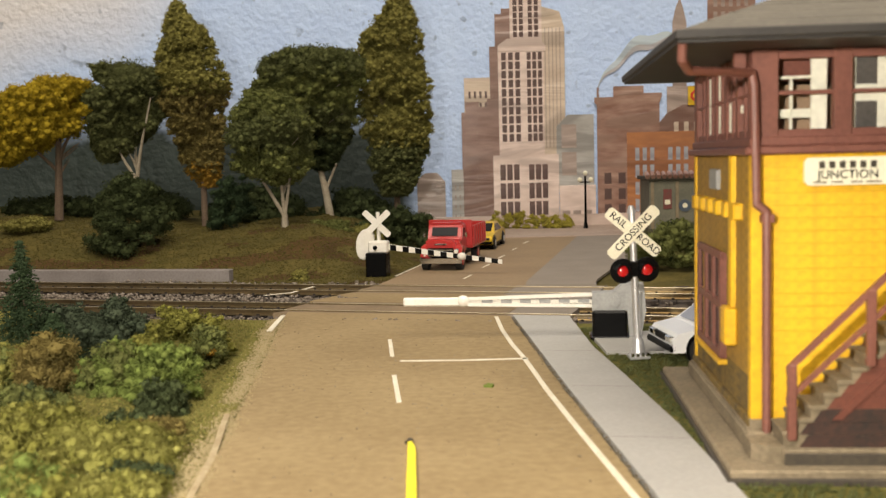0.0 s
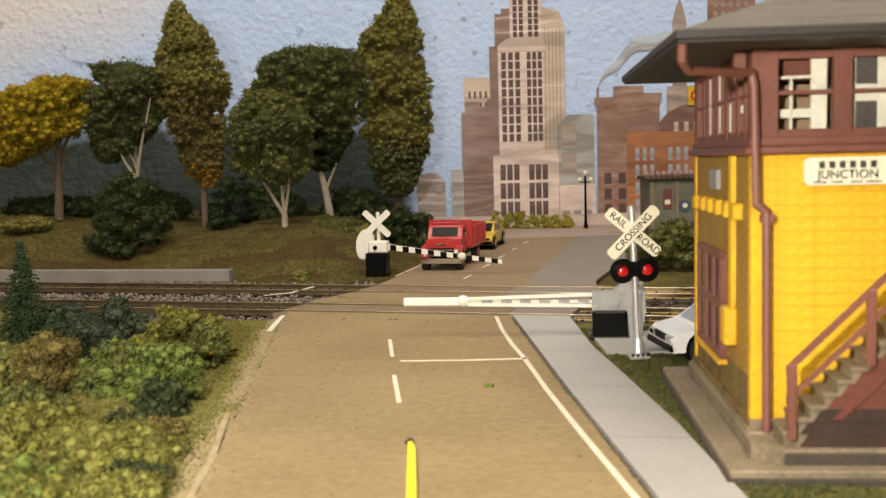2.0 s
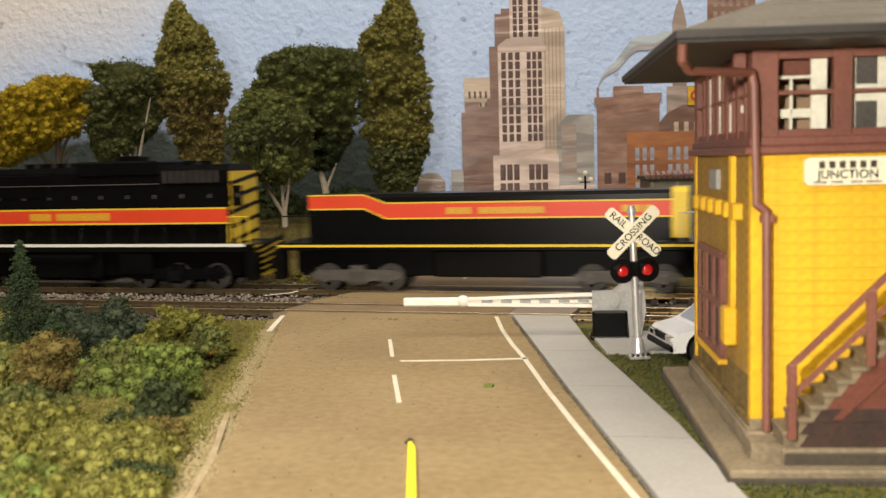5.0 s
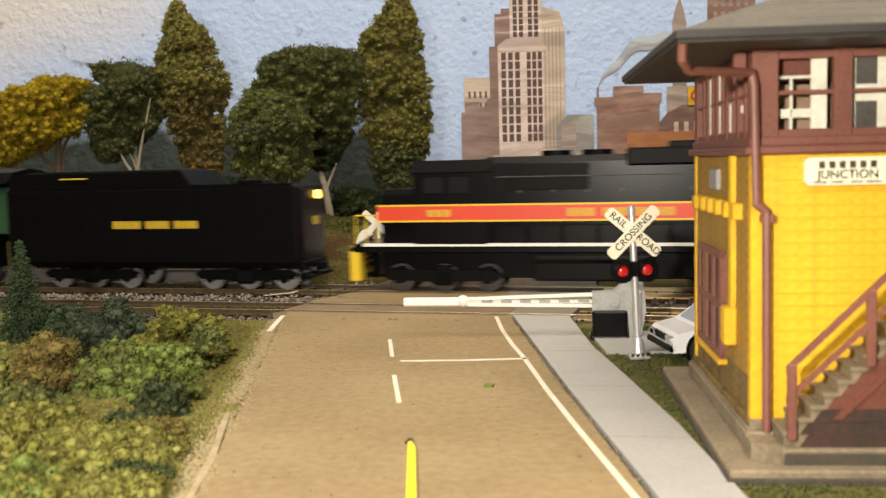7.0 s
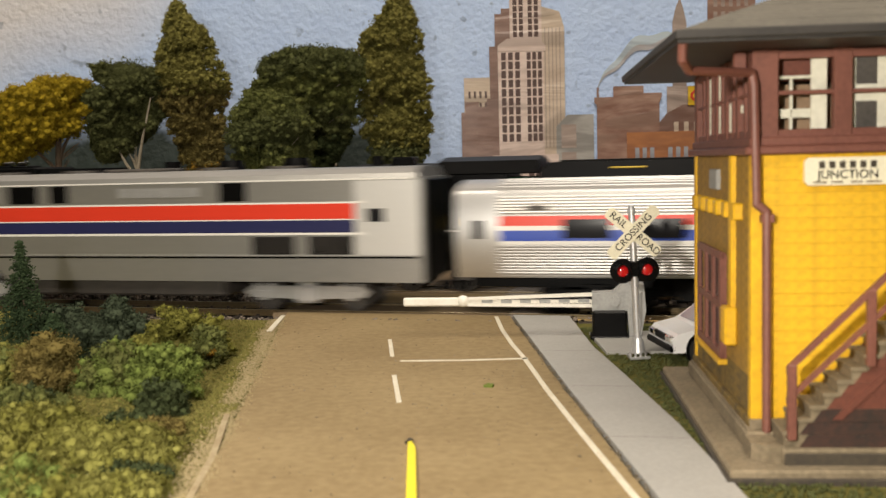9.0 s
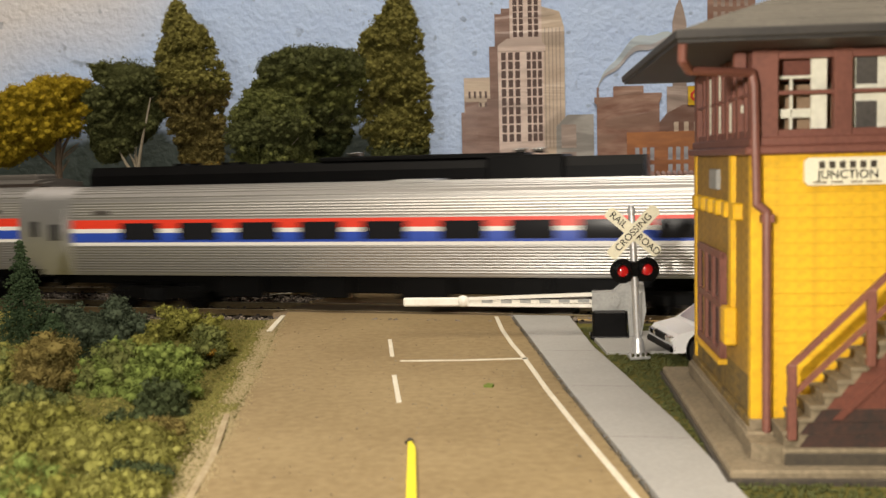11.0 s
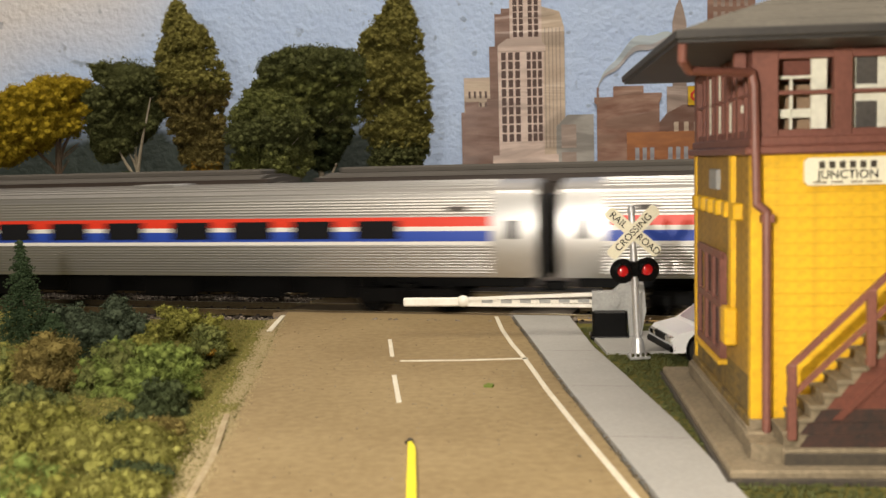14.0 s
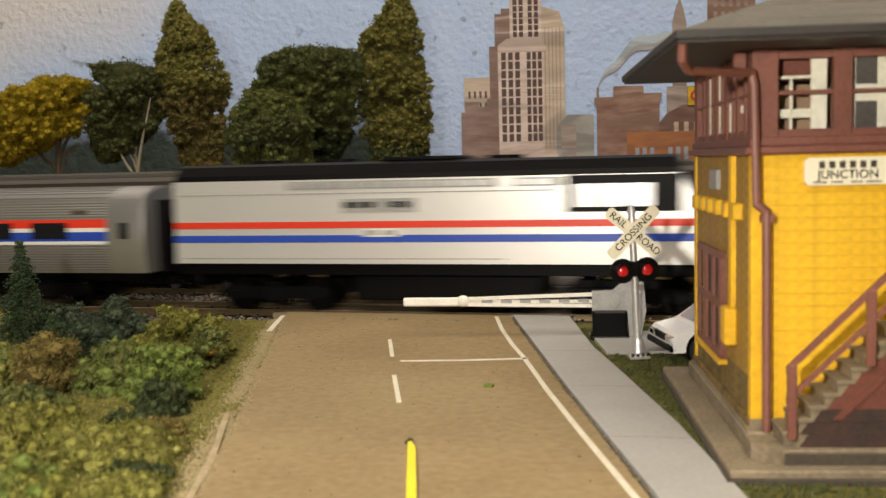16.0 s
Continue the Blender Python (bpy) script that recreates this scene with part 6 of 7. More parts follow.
def bogie(car, x, axles, r, mat, track_v, frame_mat=None, half=12.5):
    """axles: offsets of the wheelsets from the middle."""
    fm = frame_mat or M["truckgrey"]
    lo, hi = min(axles) - r - 1.0, max(axles) + r + 1.0
    b = None
    for s in (-1, 1):
        prof = [(x + lo, r + 1.5), (x + lo + 3, r + 3.2), (x - 4, r + 3.4), (x + 4, r + 3.4), (x + hi - 3, r + 3.2), (x + hi, r + 1.5), (x + hi - 2, r - 0.6), (x + 5, r - 1.2), (x + 3, r - 2.6), (x - 3, r - 2.6), (x - 5, r - 1.2), (x + lo + 2, r - 0.6)]
        b = prism(prof, "y", s * half - 0.7, s * half + 0.7, b)
        for a in axles:
            b = box(x + a - 1.7, x + a + 1.7, s * half - 1.3, s * half + 1.3, r - 1.8, r + 1.8, 0.3, b)
            b = tube((x + a - 2.8, s * half, r + 1.5), (x + a - 2.8, s * half, r + 4.2), 0.9, 0.9, 7, b)
            b = tube((x + a + 2.8, s * half, r + 1.5), (x + a + 2.8, s * half, r + 4.2), 0.9, 0.9, 7, b)
        for k in (-2.2, 0, 2.2):
            b = tube((x + k, s * half - 1.2, r - 1.6), (x + k, s * half - 1.2, r + 2.8), 0.8, 0.8, 7, b)
    b = box(x - 3, x + 3, -half, half, r, r + 5, 0, b)
    bg = part("bogie", b, fm, car)
    for a in axles:
        wheelset(bg, x + a, r, mat, track_v)
    return bg


def rail_car(name, label, category, group=""):
    return thing(name, at(0, 0), label, category, group)


def hull_y(z):
    return -(17.4 - 0.0105 * (z - 27) ** 2)


def hull(z0, z1, out=0.0, ribs=None):
    pts = []
    z = z0
    k = max(2, int((z1 - z0) / 0.5))
    for i in range(k + 1):
        z = z0 + (z1 - z0) * i / k
        y = hull_y(z)
        if ribs and any(a <= z <= b for a, b in ribs):
            y -= 0.09 if i % 2 else -0.09
        pts.append((y - out, z))
    return pts


def roof_arc(z0=40.0, top=45.2, k=9):
    w = -hull_y(z0)
    return [(-w * math.cos(a), z0 + (top - z0) * math.sin(a)) for a in (math.pi * i / (2 * k) for i in range(1, 2 * k))]


def full_section(out=0.0, ribs=None, z0=13.0, top=45.2):
    side = hull(z0, 40.0, out, ribs)
    return side + [(y, z + out) for y, z in roof_arc(40.0, top)] + [(-y, z) for y, z in reversed(side)]


def band(x0, x1, z0, z1, out):
    outer, inner = hull(z0, z1, out), hull(z0, z1, -0.6)
    return prism(outer + inner[::-1], "x", x0, x1)


def coach(windows, label, length=288.5):
    c = rail_car("passenger_coach", label, "passenger coach", "passenger train coaches")
    ribs = ((13.6, 24.2), (34.0, 39.6))
    part("body", prism(full_section(0, ribs), "x", 15, length - 15), M["steel"], c)
    b = None
    for k in range(7):
        w = 15.0 - k * 2.2
        zz = 40.0 + 5.2 * math.sin(math.acos(min(1, w / 15.6)))
        b = box(14, length - 14, -w - 0.25, -w + 0.25, zz - 0.4, zz + 0.22, 0, b)
    part("roof_rib", b, M["steel"], c)
    for x0, x1 in ((0.8, 15), (length - 15, length - 0.8)):
        v = part("vestibule", prism(full_section(0.05), "x", x0, x1), M["smooth_steel"], c, "plain steel vestibule end")
        m = (x0 + x1) / 2
        part("door", band(m - 4.2, m + 4.2, 14.5, 37.5, 0.25), M["smooth_steel"], c)
        part("door_window", band(m - 1.8, m + 1.8, 26.0, 32.0, 0.4), M["glass"], c, "small dark door window")
    for nm, z0, z1, mat in (("red_stripe", 30.2, 33.4, "s_red"), ("white_stripe", 28.7, 30.2, "s_white"), ("blue_stripe", 25.2, 28.7, "s_blue"), ("white_stripe", 24.0, 25.2, "s_white")):
        part(nm, band(15.2, length - 15.2, z0, z1, 0.12), M[mat], c)
    for x in windows:
        w = part("window", band(x, x + 14.6, 26.2, 32.2, 0.30), M["glass"], c, "dark tinted coach window")
        f = None
        for a, b0, z0, z1 in ((x - 0.35, x, 25.7, 32.1), (x + 14.6, x + 14.95, 25.7, 32.3)):
            f = join(f, band(a, b0, z0, z1, 0.42))
        part("window_frame", f, M["black"], w)
    for s in (0, 1):
        x0, x1 = (0.0, 0.9) if s == 0 else (length - 0.9, length)
        part("end_frame", box(x0 - 2.6, x1 + 2.6, -6.5, 6.5, 12, 40, 0.3), M["black"], c, "grey corridor bellows")
        part("end_wall", prism(full_section(-0.6), "x", x0, x1), M["smooth_steel"], c)
    for x in (24, length - 30):
        part("vent", box(x, x + 7, hull_y(36) - 0.3, hull_y(36) + 1, 35.2, 36.8, 0.1), M["truckgrey"], c)
    part("roof_hatch", box(length / 2 - 8, length / 2 + 8, -7, 7, 44.6, 45.8, 0.3), M["smooth_steel"], c)
    b = box(60, length - 60, -11, 11, 6.5, 13.2, 0.4)
    for x in (72, 108, 140, 178, 205):
        b = box(x, x + rnd.uniform(14, 24), -14.2, -10.5, 5.2, 12.8, 0.4, b)
    b = box(4, length - 4, -8, 8, 9, 13.2, 0, b)
    part("underframe", b, M["matt"], c)
    for x in (46, length - 46):
        bogie(c, x, (-14, 14), 5.2, M["matt"], -1, M["matt"], 11.5)
    for x in (-1.6, length + 1.6):
        part("coupler", box(x - 2.4, x + 2.4, -1.6, 1.6, 7, 10, 0.3), M["matt"], c)
    return c


def panel(x0, x1, z0, z1, y=-17.5, out=0.15):
    return box(x0, x1, y - out, y + 0.5, z0, z1)


def bars(car, x0, x1, z, h, mat, words, y, label="", name="lettering_bar"):
    """Unreadable lettering: a plain bar for each letter of each word."""
    total = sum(words) + len(words) - 1
    step = (x1 - x0) / total
    x = x0
    for w in words:
        for k in range(w):
            part(name, panel(x + (k + 0.1) * step, x + (k + (0.82 if w > 1 else 0.95)) * step, z - h / 2, z + h / 2, y, 0.22), mat, car, label)
        x += (w + 1) * step


def streamlined_loco():
    """The silver passenger engine with the slanted nose, at the head of the coaches."""
    c = rail_car("passenger_locomotive", "silver-grey diesel locomotive with red, white and navy stripes", "locomotive")
    L, W = 235.0, 17.5
    # drawn out across the car from its side view, shoulders added as a second piece
    side = [(0.5, 14), (0, 26.5), (2.5, 30), (16.5, 46.8), (L - 1, 46.8), (L - 1, 11.2), (70, 11.2), (64, 15.5), (25, 15.5), (20, 12)]
    part("body", prism(side, "y", -W, W), M["locogrey"], c)
    roof = prism([(-W, 46.7), (-W + 1.2, 48.4), (-12, 50.2), (-9, 50.6), (9, 50.6), (12, 50.2), (W - 1.2, 48.4), (W, 46.7)], "x", 22, L - 3)
    part("roof", roof, M["locogrey"], c)
    part("nose_brow", prism([(16.5, 46.7), (22, 50.4), (26, 50.5), (26, 46.7)], "y", -14.5, 14.5), M["locogrey"], c)
    b = None
    for x in (60, 92, 150, 178):
        b = tube((x, 0, 50.4), (x, 0, 51.6), 6.5, 6.5, 18, b)
    b = box(108, 132, -8, 8, 50.4, 51.8, 0.5, b)
    part("roof_fan", b, M["truckgrey"], c)
    part("windscreen", prism([(7.5, 36.2), (13.6, 43.6), (13.2, 44), (7.0, 36.6)], "y", -12.5, 12.5), M["glass"], c)
    nose = [("red_stripe", "s_red", [(0.6, 27.8), (10, 32.8), (27, 38.4), (27, 33.1), (18, 31.2), (2, 26.4)]), ("navy_stripe", "s_navy", [(0.4, 26.2), (17, 30.4), (27, 32.7), (27, 28.4), (13, 27.0), (2, 24.4)])]
    for nm, mat, prof in nose:
        part(nm, prism(prof, "y", -W - 0.14, -W + 0.4), M[mat], c)
    for nm, x0, x1, z0, z1, mat in (("red_stripe", 27, 210, 33.1, 38.4, "s_red"), ("white_stripe", 22, 214, 38.4, 39.0, "s_white"), ("white_stripe", 20, 210, 32.7, 33.1, "s_white"), ("navy_stripe", 27, 210, 28.4, 32.7, "s_navy"), ("white_stripe", 24, 214, 27.6, 28.4, "s_white"), ("gutter_line", 24, L - 4, 46.3, 46.8, "s_white"), ("sill_line", 10, L - 3, 19.5, 20.1, "black"), ("sill_line", 10, L - 3, 20.5, 20.7, "locowhite")):
        part(nm, panel(x0, x1, z0, z1, -W, 0.14), M[mat], c)
    part("rear_panel", panel(210, L - 2, 20.7, 46, -W, 0.1), M["locowhite"], c, "white end panel")
    for x0, x1, z0, z1 in ((21.5, 29, 40.6, 45.6), (214.5, 220.5, 32, 36.5)):
        part("side_window", panel(x0, x1, z0, z1, -W, 0.18), M["glass"], c)
    for x0 in (46, 58.5):
        v = part("louvre", panel(x0, x0 + 8.5, 40.3, 46, -W, 0.15), M["locowhite"], c)
        for k in range(5):
            part("slat", panel(x0 + 0.8, x0 + 7.7, 41 + k, 41.5 + k, -W, 0.3), M["truckgrey"], v)
    for x0, x1, z0, z1 in ((72.5, 85, 39.7, 46), (90.5, 98, 39.8, 46), (159.5, 170, 39.6, 46)):
        part("radiator_grille", panel(x0, x1, z0, z1, -W, 0.16), M["matt"], c)
    for x0 in (171.5, 193):
        g = part("lower_grille", panel(x0, x0 + 16, 20.8, 27.0, -W, 0.2), M["matt"], c)
        for k in range(9):
            part("slat", panel(x0 + 0.9 + k * 1.7, x0 + 1.3 + k * 1.7, 21, 26.8, -W, 0.35), M["truckgrey"], g)
    d = part("cab_door", panel(33.5, 44, 16, 39.4, -W, 0.2), M["locogrey"], c)
    part("door_window", panel(36.5, 41, 33, 37, -W, 0.32), M["glass"], d)
    part("handrail", tube((32.6, -W - 0.5, 17), (32.6, -W - 0.5, 36), 0.25), M["chrome"], c)
    part("handrail", tube((45, -W - 0.5, 17), (45, -W - 0.5, 36), 0.25), M["chrome"], c)
    part("step_recess", panel(25, 31, 20, 26.5, -W, 0.2), M["matt"], c)
    bars(c, 119, 152, 43, 3.4, M["silver"], (6,), -W, "pale faded lettering block")
    b = box(72, 158, -13.5, 13.5, 5.2, 11.3, 0.8)
    part("fuel_tank", b, M["truckgrey"], c)
    part("pilot", prism([(0.8, 14.2), (20, 12.2), (19, 4), (4, 3), (2, 4)], "y", -14.5, 14.5), M["locogrey"], c)
    part("rear_wall", box(L - 1.1, L, -14, 14, 11.5, 46, 0.3), M["matt"], c)
    for x in (45, 190):
        bogie(c, x, (-16.5, 16.5), 6.0, M["truckgrey"], -1, M["silver"], 13.5)
    part("coupler", box(L, L + 4.5, -1.7, 1.7, 7, 10, 0.3), M["matt"], c)
    return c


def cowl_loco():
    """The white-and-silver engine with a dark roof at the tail of the coaches; its cab is at the right end."""
    c = rail_car("passenger_locomotive", "white diesel locomotive with thin red and blue stripes and dark roof", "locomotive")
    L, W = 196.0, 17.3
    side = [(0, 17.6), (0, 46.6), (L - 20, 46.6), (L - 13, 36.5), (L - 2, 34), (L, 17.6)]
    part("body", prism(side, "y", -W, W), M["locowhite"], c)
    part("roof", prism([(-W, 46.5), (-W + 0.8, 48.4), (-12.5, 51.6), (-9, 52.4), (9, 52.4), (12.5, 51.6), (W - 0.8, 48.4), (W, 46.5)], "x", 0.5, L - 20), M["matt"], c, "matt black roof")
    for x in (30, 58, 118):
        part("roof_fan", tube((x, 0, 52.2), (x, 0, 53.6), 6.5, 6.2, 18), M["matt"], c)
    part("roof_blister", box(76, 104, -9, 9, 52.2, 53.8, 0.5), M["matt"], c)
    for nm, z0, z1, mat in (("red_stripe", 29.9, 32.2, "s_red"), ("blue_stripe", 25.0, 27.5, "s_blue")):
        part(nm, panel(0, L - 1.5, z0, z1, -W, 0.14), M[mat], c)
    bars(c, 61, 92, 37.6, 4.6, M["grey"], (1,), -W, "grey panel behind blurred lettering", "lettering_panel")
    bars(c, 64, 89, 37.8, 2.0, M["matt"], (3, 2), -W - 0.12, "dark lettering bar")
    bars(c, 70, 85, 28.2, 2.6, M["s_white"], (1,), -W, "white number panel", "number_panel")
    bars(c, 71.5, 84, 28.3, 1.7, M["grey"], (2,), -W - 0.12, "grey number bar")
    for x0, x1 in ((44, 118), (124, 140)):
        g = part("radiator_grille", panel(x0, x1, 43.2, 46, -W, 0.15), M["grey"], c)
        for k in range(int((x1 - x0) / 6)):
            part("slat", panel(x0 + 1 + k * 6, x0 + 5.6 + k * 6, 43.7, 45.5, -W, 0.26), M["silver"], g)
    part("cab_panel", panel(141, L - 19, 34.6, 46.4, -W, 0.12), M["matt"], c, "dark cab side with windows")
    # silver paint on these panes stands in for a bright reflection
    for x0, x1 in ((143.5, 150.5), (152, 159), (160.5, 168)):
        part("cab_window", panel(x0, x1, 36.2, 43.6, -W, 0.25), M["silver"], c, "cab window with its bright reflection painted in silver")
    part("gutter_line", panel(2, 138, 41.6, 42.0, -W, 0.12), M["grey"], c)
    part("seam_line", panel(4, 120, 19.2, 19.5, -W, 0.1), M["grey"], c)
    part("end_wall", box(-1.0, 0.1, -15, 15, 18, 46, 0.2), M["grey"], c)
    part("corridor_door", box(-1.8, -0.8, -5, 5, 18, 40, 0.2), M["truckgrey"], c)
    part("end_platform", box(-5, 0.2, -11, 11, 15.5, 17.5, 0.2), M["matt"], c)
    b = box(0, L, -15.5, 15.5, 13.5, 17.5, 0.2)
    b = box(66, 132, -13.5, 13.5, 4.5, 13.6, 0.8, b)
    part("underframe", b, M["matt"], c)
    for x in (36, L - 36):
        bogie(c, x, (-15, 15), 5.8, M["matt"], -1, M["matt"], 13.0)
    return c


def handrail(car, x0, x1, z0, z1, y, mat, posts):
    part("handrail", tube((x0, y, z1), (x1, y, z1), 0.3, 0.3, 6), mat, car)
    for i in range(posts):
        x = x0 + (x1 - x0) * i / (posts - 1)
        part("handrail_post", tube((x, y, z0), (x, y, z1), 0.28, 0.28, 6), mat, car)


def chevrons(car, x, y0, y1, z0, z1, name="striped_end"):
    e = part(name, box(x - 0.2, x + 0.2, y0, y1, z0, z1), M["f_yellow"], car, "yellow end with black warning stripes")
    k = 5
    for i in range(k):
        z = z0 + (z1 - z0) * i / k
        part("stripe", prism([(y0, z), (y1, z + 3.4), (y1, z + 5.2), (y0, z + 1.8)], "x", x - 0.32, x + 0.32), M["black"], e)
    return e


def slug_loco():
    """The low cabless unit that leads the freight move."""
    c = rail_car("slug_locomotive", "low black cabless locomotive with red stripe and yellow ends", "locomotive", "freight locomotives")
    W = 12.5
    sec = [(-W, 20), (-W, 38), (-W + 1.4, 39.4), (W - 1.4, 39.4), (W, 38), (W, 20)]
    part("hood", prism(sec, "x", 0, 145), M["black"], c)
    part("nose", prism([(-W - 0.2, 21.5), (-W - 0.2, 38.4), (-W + 1.4, 40.0), (W - 1.4, 40.0), (W + 0.2, 38.4), (W + 0.2, 21.5)], "x", 144.5, 150.5), M["f_yellow"], c, "yellow nose end")
    b = None
    for k in range(5):
        b = box(150.2, 151.0, -9 + k * 4, -6.5 + k * 4, 30, 38, 0, b)
    part("nose_grille", b, M["black"], c)
    for nm, prof, mat in (("red_stripe", [(0, 33.6), (24, 33.6), (33, 29.6), (144.5, 29.6), (144.5, 35.6), (33, 35.6), (24, 39.0), (0, 39.0)], "f_red"),):
        part(nm, prism(prof, "y", -W - 0.15, -W + 0.3), M[mat], c)
    for dz in (0, 1):
        lo = [(0, 33.2 + dz * 5.6), (24, 33.2 + dz * 5.6), (33, 29.2 + dz * 6.2), (144.5, 29.2 + dz * 6.2), (144.5, 29.8 + dz * 6.2), (33, 29.8 + dz * 6.2), (24, 33.8 + dz * 5.6), (0, 33.8 + dz * 5.6)]
        part("yellow_line", prism(lo, "y", -W - 0.25, -W + 0.2), M["f_yellow"], c)
    bars(c, 58, 97, 32.4, 2.6, M["gold"], (4, 10), -W - 0.1, "yellow lettering bar")
    bars(c, 126, 138, 32.6, 2.6, M["gold"], (3,), -W - 0.1, "yellow number bar")
    for x in range(6, 144, 12):
        part("hood_door", panel(x, x + 10.5, 21.5, 28.6, -W, 0.12), M["black"], c)
    part("walkway", box(-13, 162, -15.5, 15.5, 17.0, 20.0, 0.2), M["black"], c)
    part("sill_line", panel(-13, 154, 18.3, 19.3, -15.5, 0.15), M["f_yellow"], c, "yellow sill stripe")
    handrail(c, -11, 4, 19.5, 31, -15.0, M["black"], 3)
    handrail(c, 148, 161, 19.5, 31, -15.0, M["grey"], 4)
    for x0 in (-15, 159):
        part("step", box(x0, x0 + 4, -15.2, -9, 5, 17.5, 0.4), M["black"], c)
        part("step", box(x0, x0 + 4, 9, 15.2, 5, 17.5, 0.4), M["black"], c)
    chevrons(c, 162.5, -14, 14, 8, 19.8, "pilot")
    part("fuel_tank", box(52, 96, -12.5, 12.5, 6, 17, 0.8), M["black"], c)
    part("underframe", box(-6, 158, -8, 8, 6, 17.2, 0.4), M["matt"], c)
    for x in (20, 128):
        bogie(c, x, (-13.5, 13.5), 5.6, M["truckgrey"], 1, M["truckgrey"], 12.8)
    part("coupler", box(162, 167, -1.7, 1.7, 8, 11, 0.3), M["matt"], c)
    return c


def hood_loco():
    """The tall road switcher; its cab stands near the left end."""
    c = rail_car("freight_locomotive", "black diesel locomotive with red stripe, yellow lines and striped end", "locomotive", "freight locomotives")
    W = 12.2
    sec = [(-W, 19.5), (-W, 50.5), (-W + 2, 53), (W - 2, 53), (W, 50.5), (W, 19.5)]
    part("long_hood", prism(sec, "x", 44, 170), M["black"], c)
    part("short_hood", prism([(-W, 19.5), (-W, 39), (-W + 2, 41), (W - 2, 41), (W, 39), (W, 19.5)], "x", 1, 16), M["black"], c)
    part("cab", prism([(-15.8, 19.5), (-15.8, 47.5), (-12, 51.6), (12, 51.6), (15.8, 47.5), (15.8, 19.5)], "x", 15.5, 45), M["black"], c)
    part("cab_roof", prism([(-16.4, 47.6), (-12.2, 52.2), (12.2, 52.2), (16.4, 47.6), (15.4, 47.2), (-15.4, 47.2)], "x", 14.5, 46.5), M["matt"], c)
    for x0 in (20, 30):
        part("cab_window", panel(x0, x0 + 8, 39.5, 45.6, -15.8, 0.15), M["glass"], c, "dark cab side window")
    for x, r, h in ((70, 6, 55.0), (86, 6, 55.0), (150, 6.5, 54.6)):
        part("roof_fan", tube((x, 0, 52.8), (x, 0, h), r, r, 18), M["matt"], c)
    part("dynamic_brake_blister", box(98, 138, -13.2, 13.2, 48.5, 55.2, 0.8), M["matt"], c)
    part("exhaust_stack", box(113, 124, -4, 4, 55, 57.5, 0.4), M["matt"], c)
    for y in (-13.4,):
        g = part("radiator_grille", box(140, 168, y, y + 2, 45, 51, 0.2), M["matt"], c)
        for k in range(9):
            part("slat", box(141 + k * 3, 141.8 + k * 3, y - 0.25, y + 0.1, 45.5, 50.5), M["truckgrey"], g)
        part("intake_grille", box(52, 84, y + 0.6, y + 2, 40, 50, 0.2), M["matt"], c)
    part("red_stripe", panel(0.5, 171, 28.9, 34.4, -16.0, 0.15), M["f_red"], c)
    part("stripe_backing", box(0.6, 170.8, -15.9, -12, 28.4, 34.9, 0.1), M["black"], c)
    for z in (28.2, 34.4):
        part("yellow_line", panel(0.5, 171, z, z + 0.7, -16.0, 0.2), M["f_yellow"], c)
    bars(c, 76, 116, 31.6, 3.2, M["gold"], (4, 10), -16.1, "yellow lettering bar")
    bars(c, 21, 31, 31.6, 2.8, M["gold"], (3,), -16.1, "yellow number bar")
    for x in range(48, 166, 13):
        d = part("hood_door", panel(x, x + 11, 35.5, 44, -W, 0.15), M["black"], c)
        part("latch", panel(x + 9.0, x + 9.9, 39.0, 40.6, -W, 0.5), M["truckgrey"], d)
        part("hinge", panel(x + 0.4, x + 1.0, 36.2, 43.4, -W, 0.4), M["black"], d)
    part("hood_grab_rail", tube((48, -W - 0.9, 45.2), (138, -W - 0.9, 45.2), 0.22, 0.22, 6), M["truckgrey"], c)
    part("battery_box", box(118, 134, -15.2, -9, 6.5, 15.8, 0.5), M["matt"], c)
    part("air_reservoir", tube((64, -14.4, 13.6), (106, -14.4, 13.6), 1.7, 1.7, 12), M["black"], c)
    part("walkway", box(-10, 181, -15.6, 15.6, 16.2, 19.6, 0.2), M["black"], c)
    part("sill_line", panel(-6, 178, 18.6, 19.8, -15.6, 0.15), M["s_white"], c, "white sill stripe")
    handrail(c, -9, 0, 19.5, 31, -15.2, M["f_yellow"], 3)
    handrail(c, 47, 168, 19.5, 27, -15.3, M["black"], 10)
    handrail(c, 171, 180, 19.5, 31, -15.2, M["f_yellow"], 3)
    chevrons(c, 171.2, -12.4, 12.4, 20, 50)
    chevrons(c, 182.2, -14, 14, 6, 19, "pilot")
    chevrons(c, -11.2, -14, 14, 6, 19, "pilot")
    for x0 in (-12, 178):
        part("step", box(x0, x0 + 4.5, -15.4, -9, 4.5, 16.5, 0.4), M["f_yellow"] if x0 < 0 else M["black"], c)
        part("step", box(x0, x0 + 4.5, 9, 15.4, 4.5, 16.5, 0.4), M["black"], c)
    part("fuel_tank", box(62, 108, -13, 13, 4.8, 16.4, 0.8), M["black"], c)
    part("underframe", box(0, 172, -9, 9, 5.5, 16.4, 0.4), M["matt"], c)
    for x in (26, 144):
        bogie(c, x, (-18, 0, 18), 5.6, M["truckgrey"], 1, M["matt"], 13.0)
    for x in (-15, 183):
        part("coupler", box(x, x + 4, -1.7, 1.7, 8, 11, 0.3), M["matt"], c)
    return c


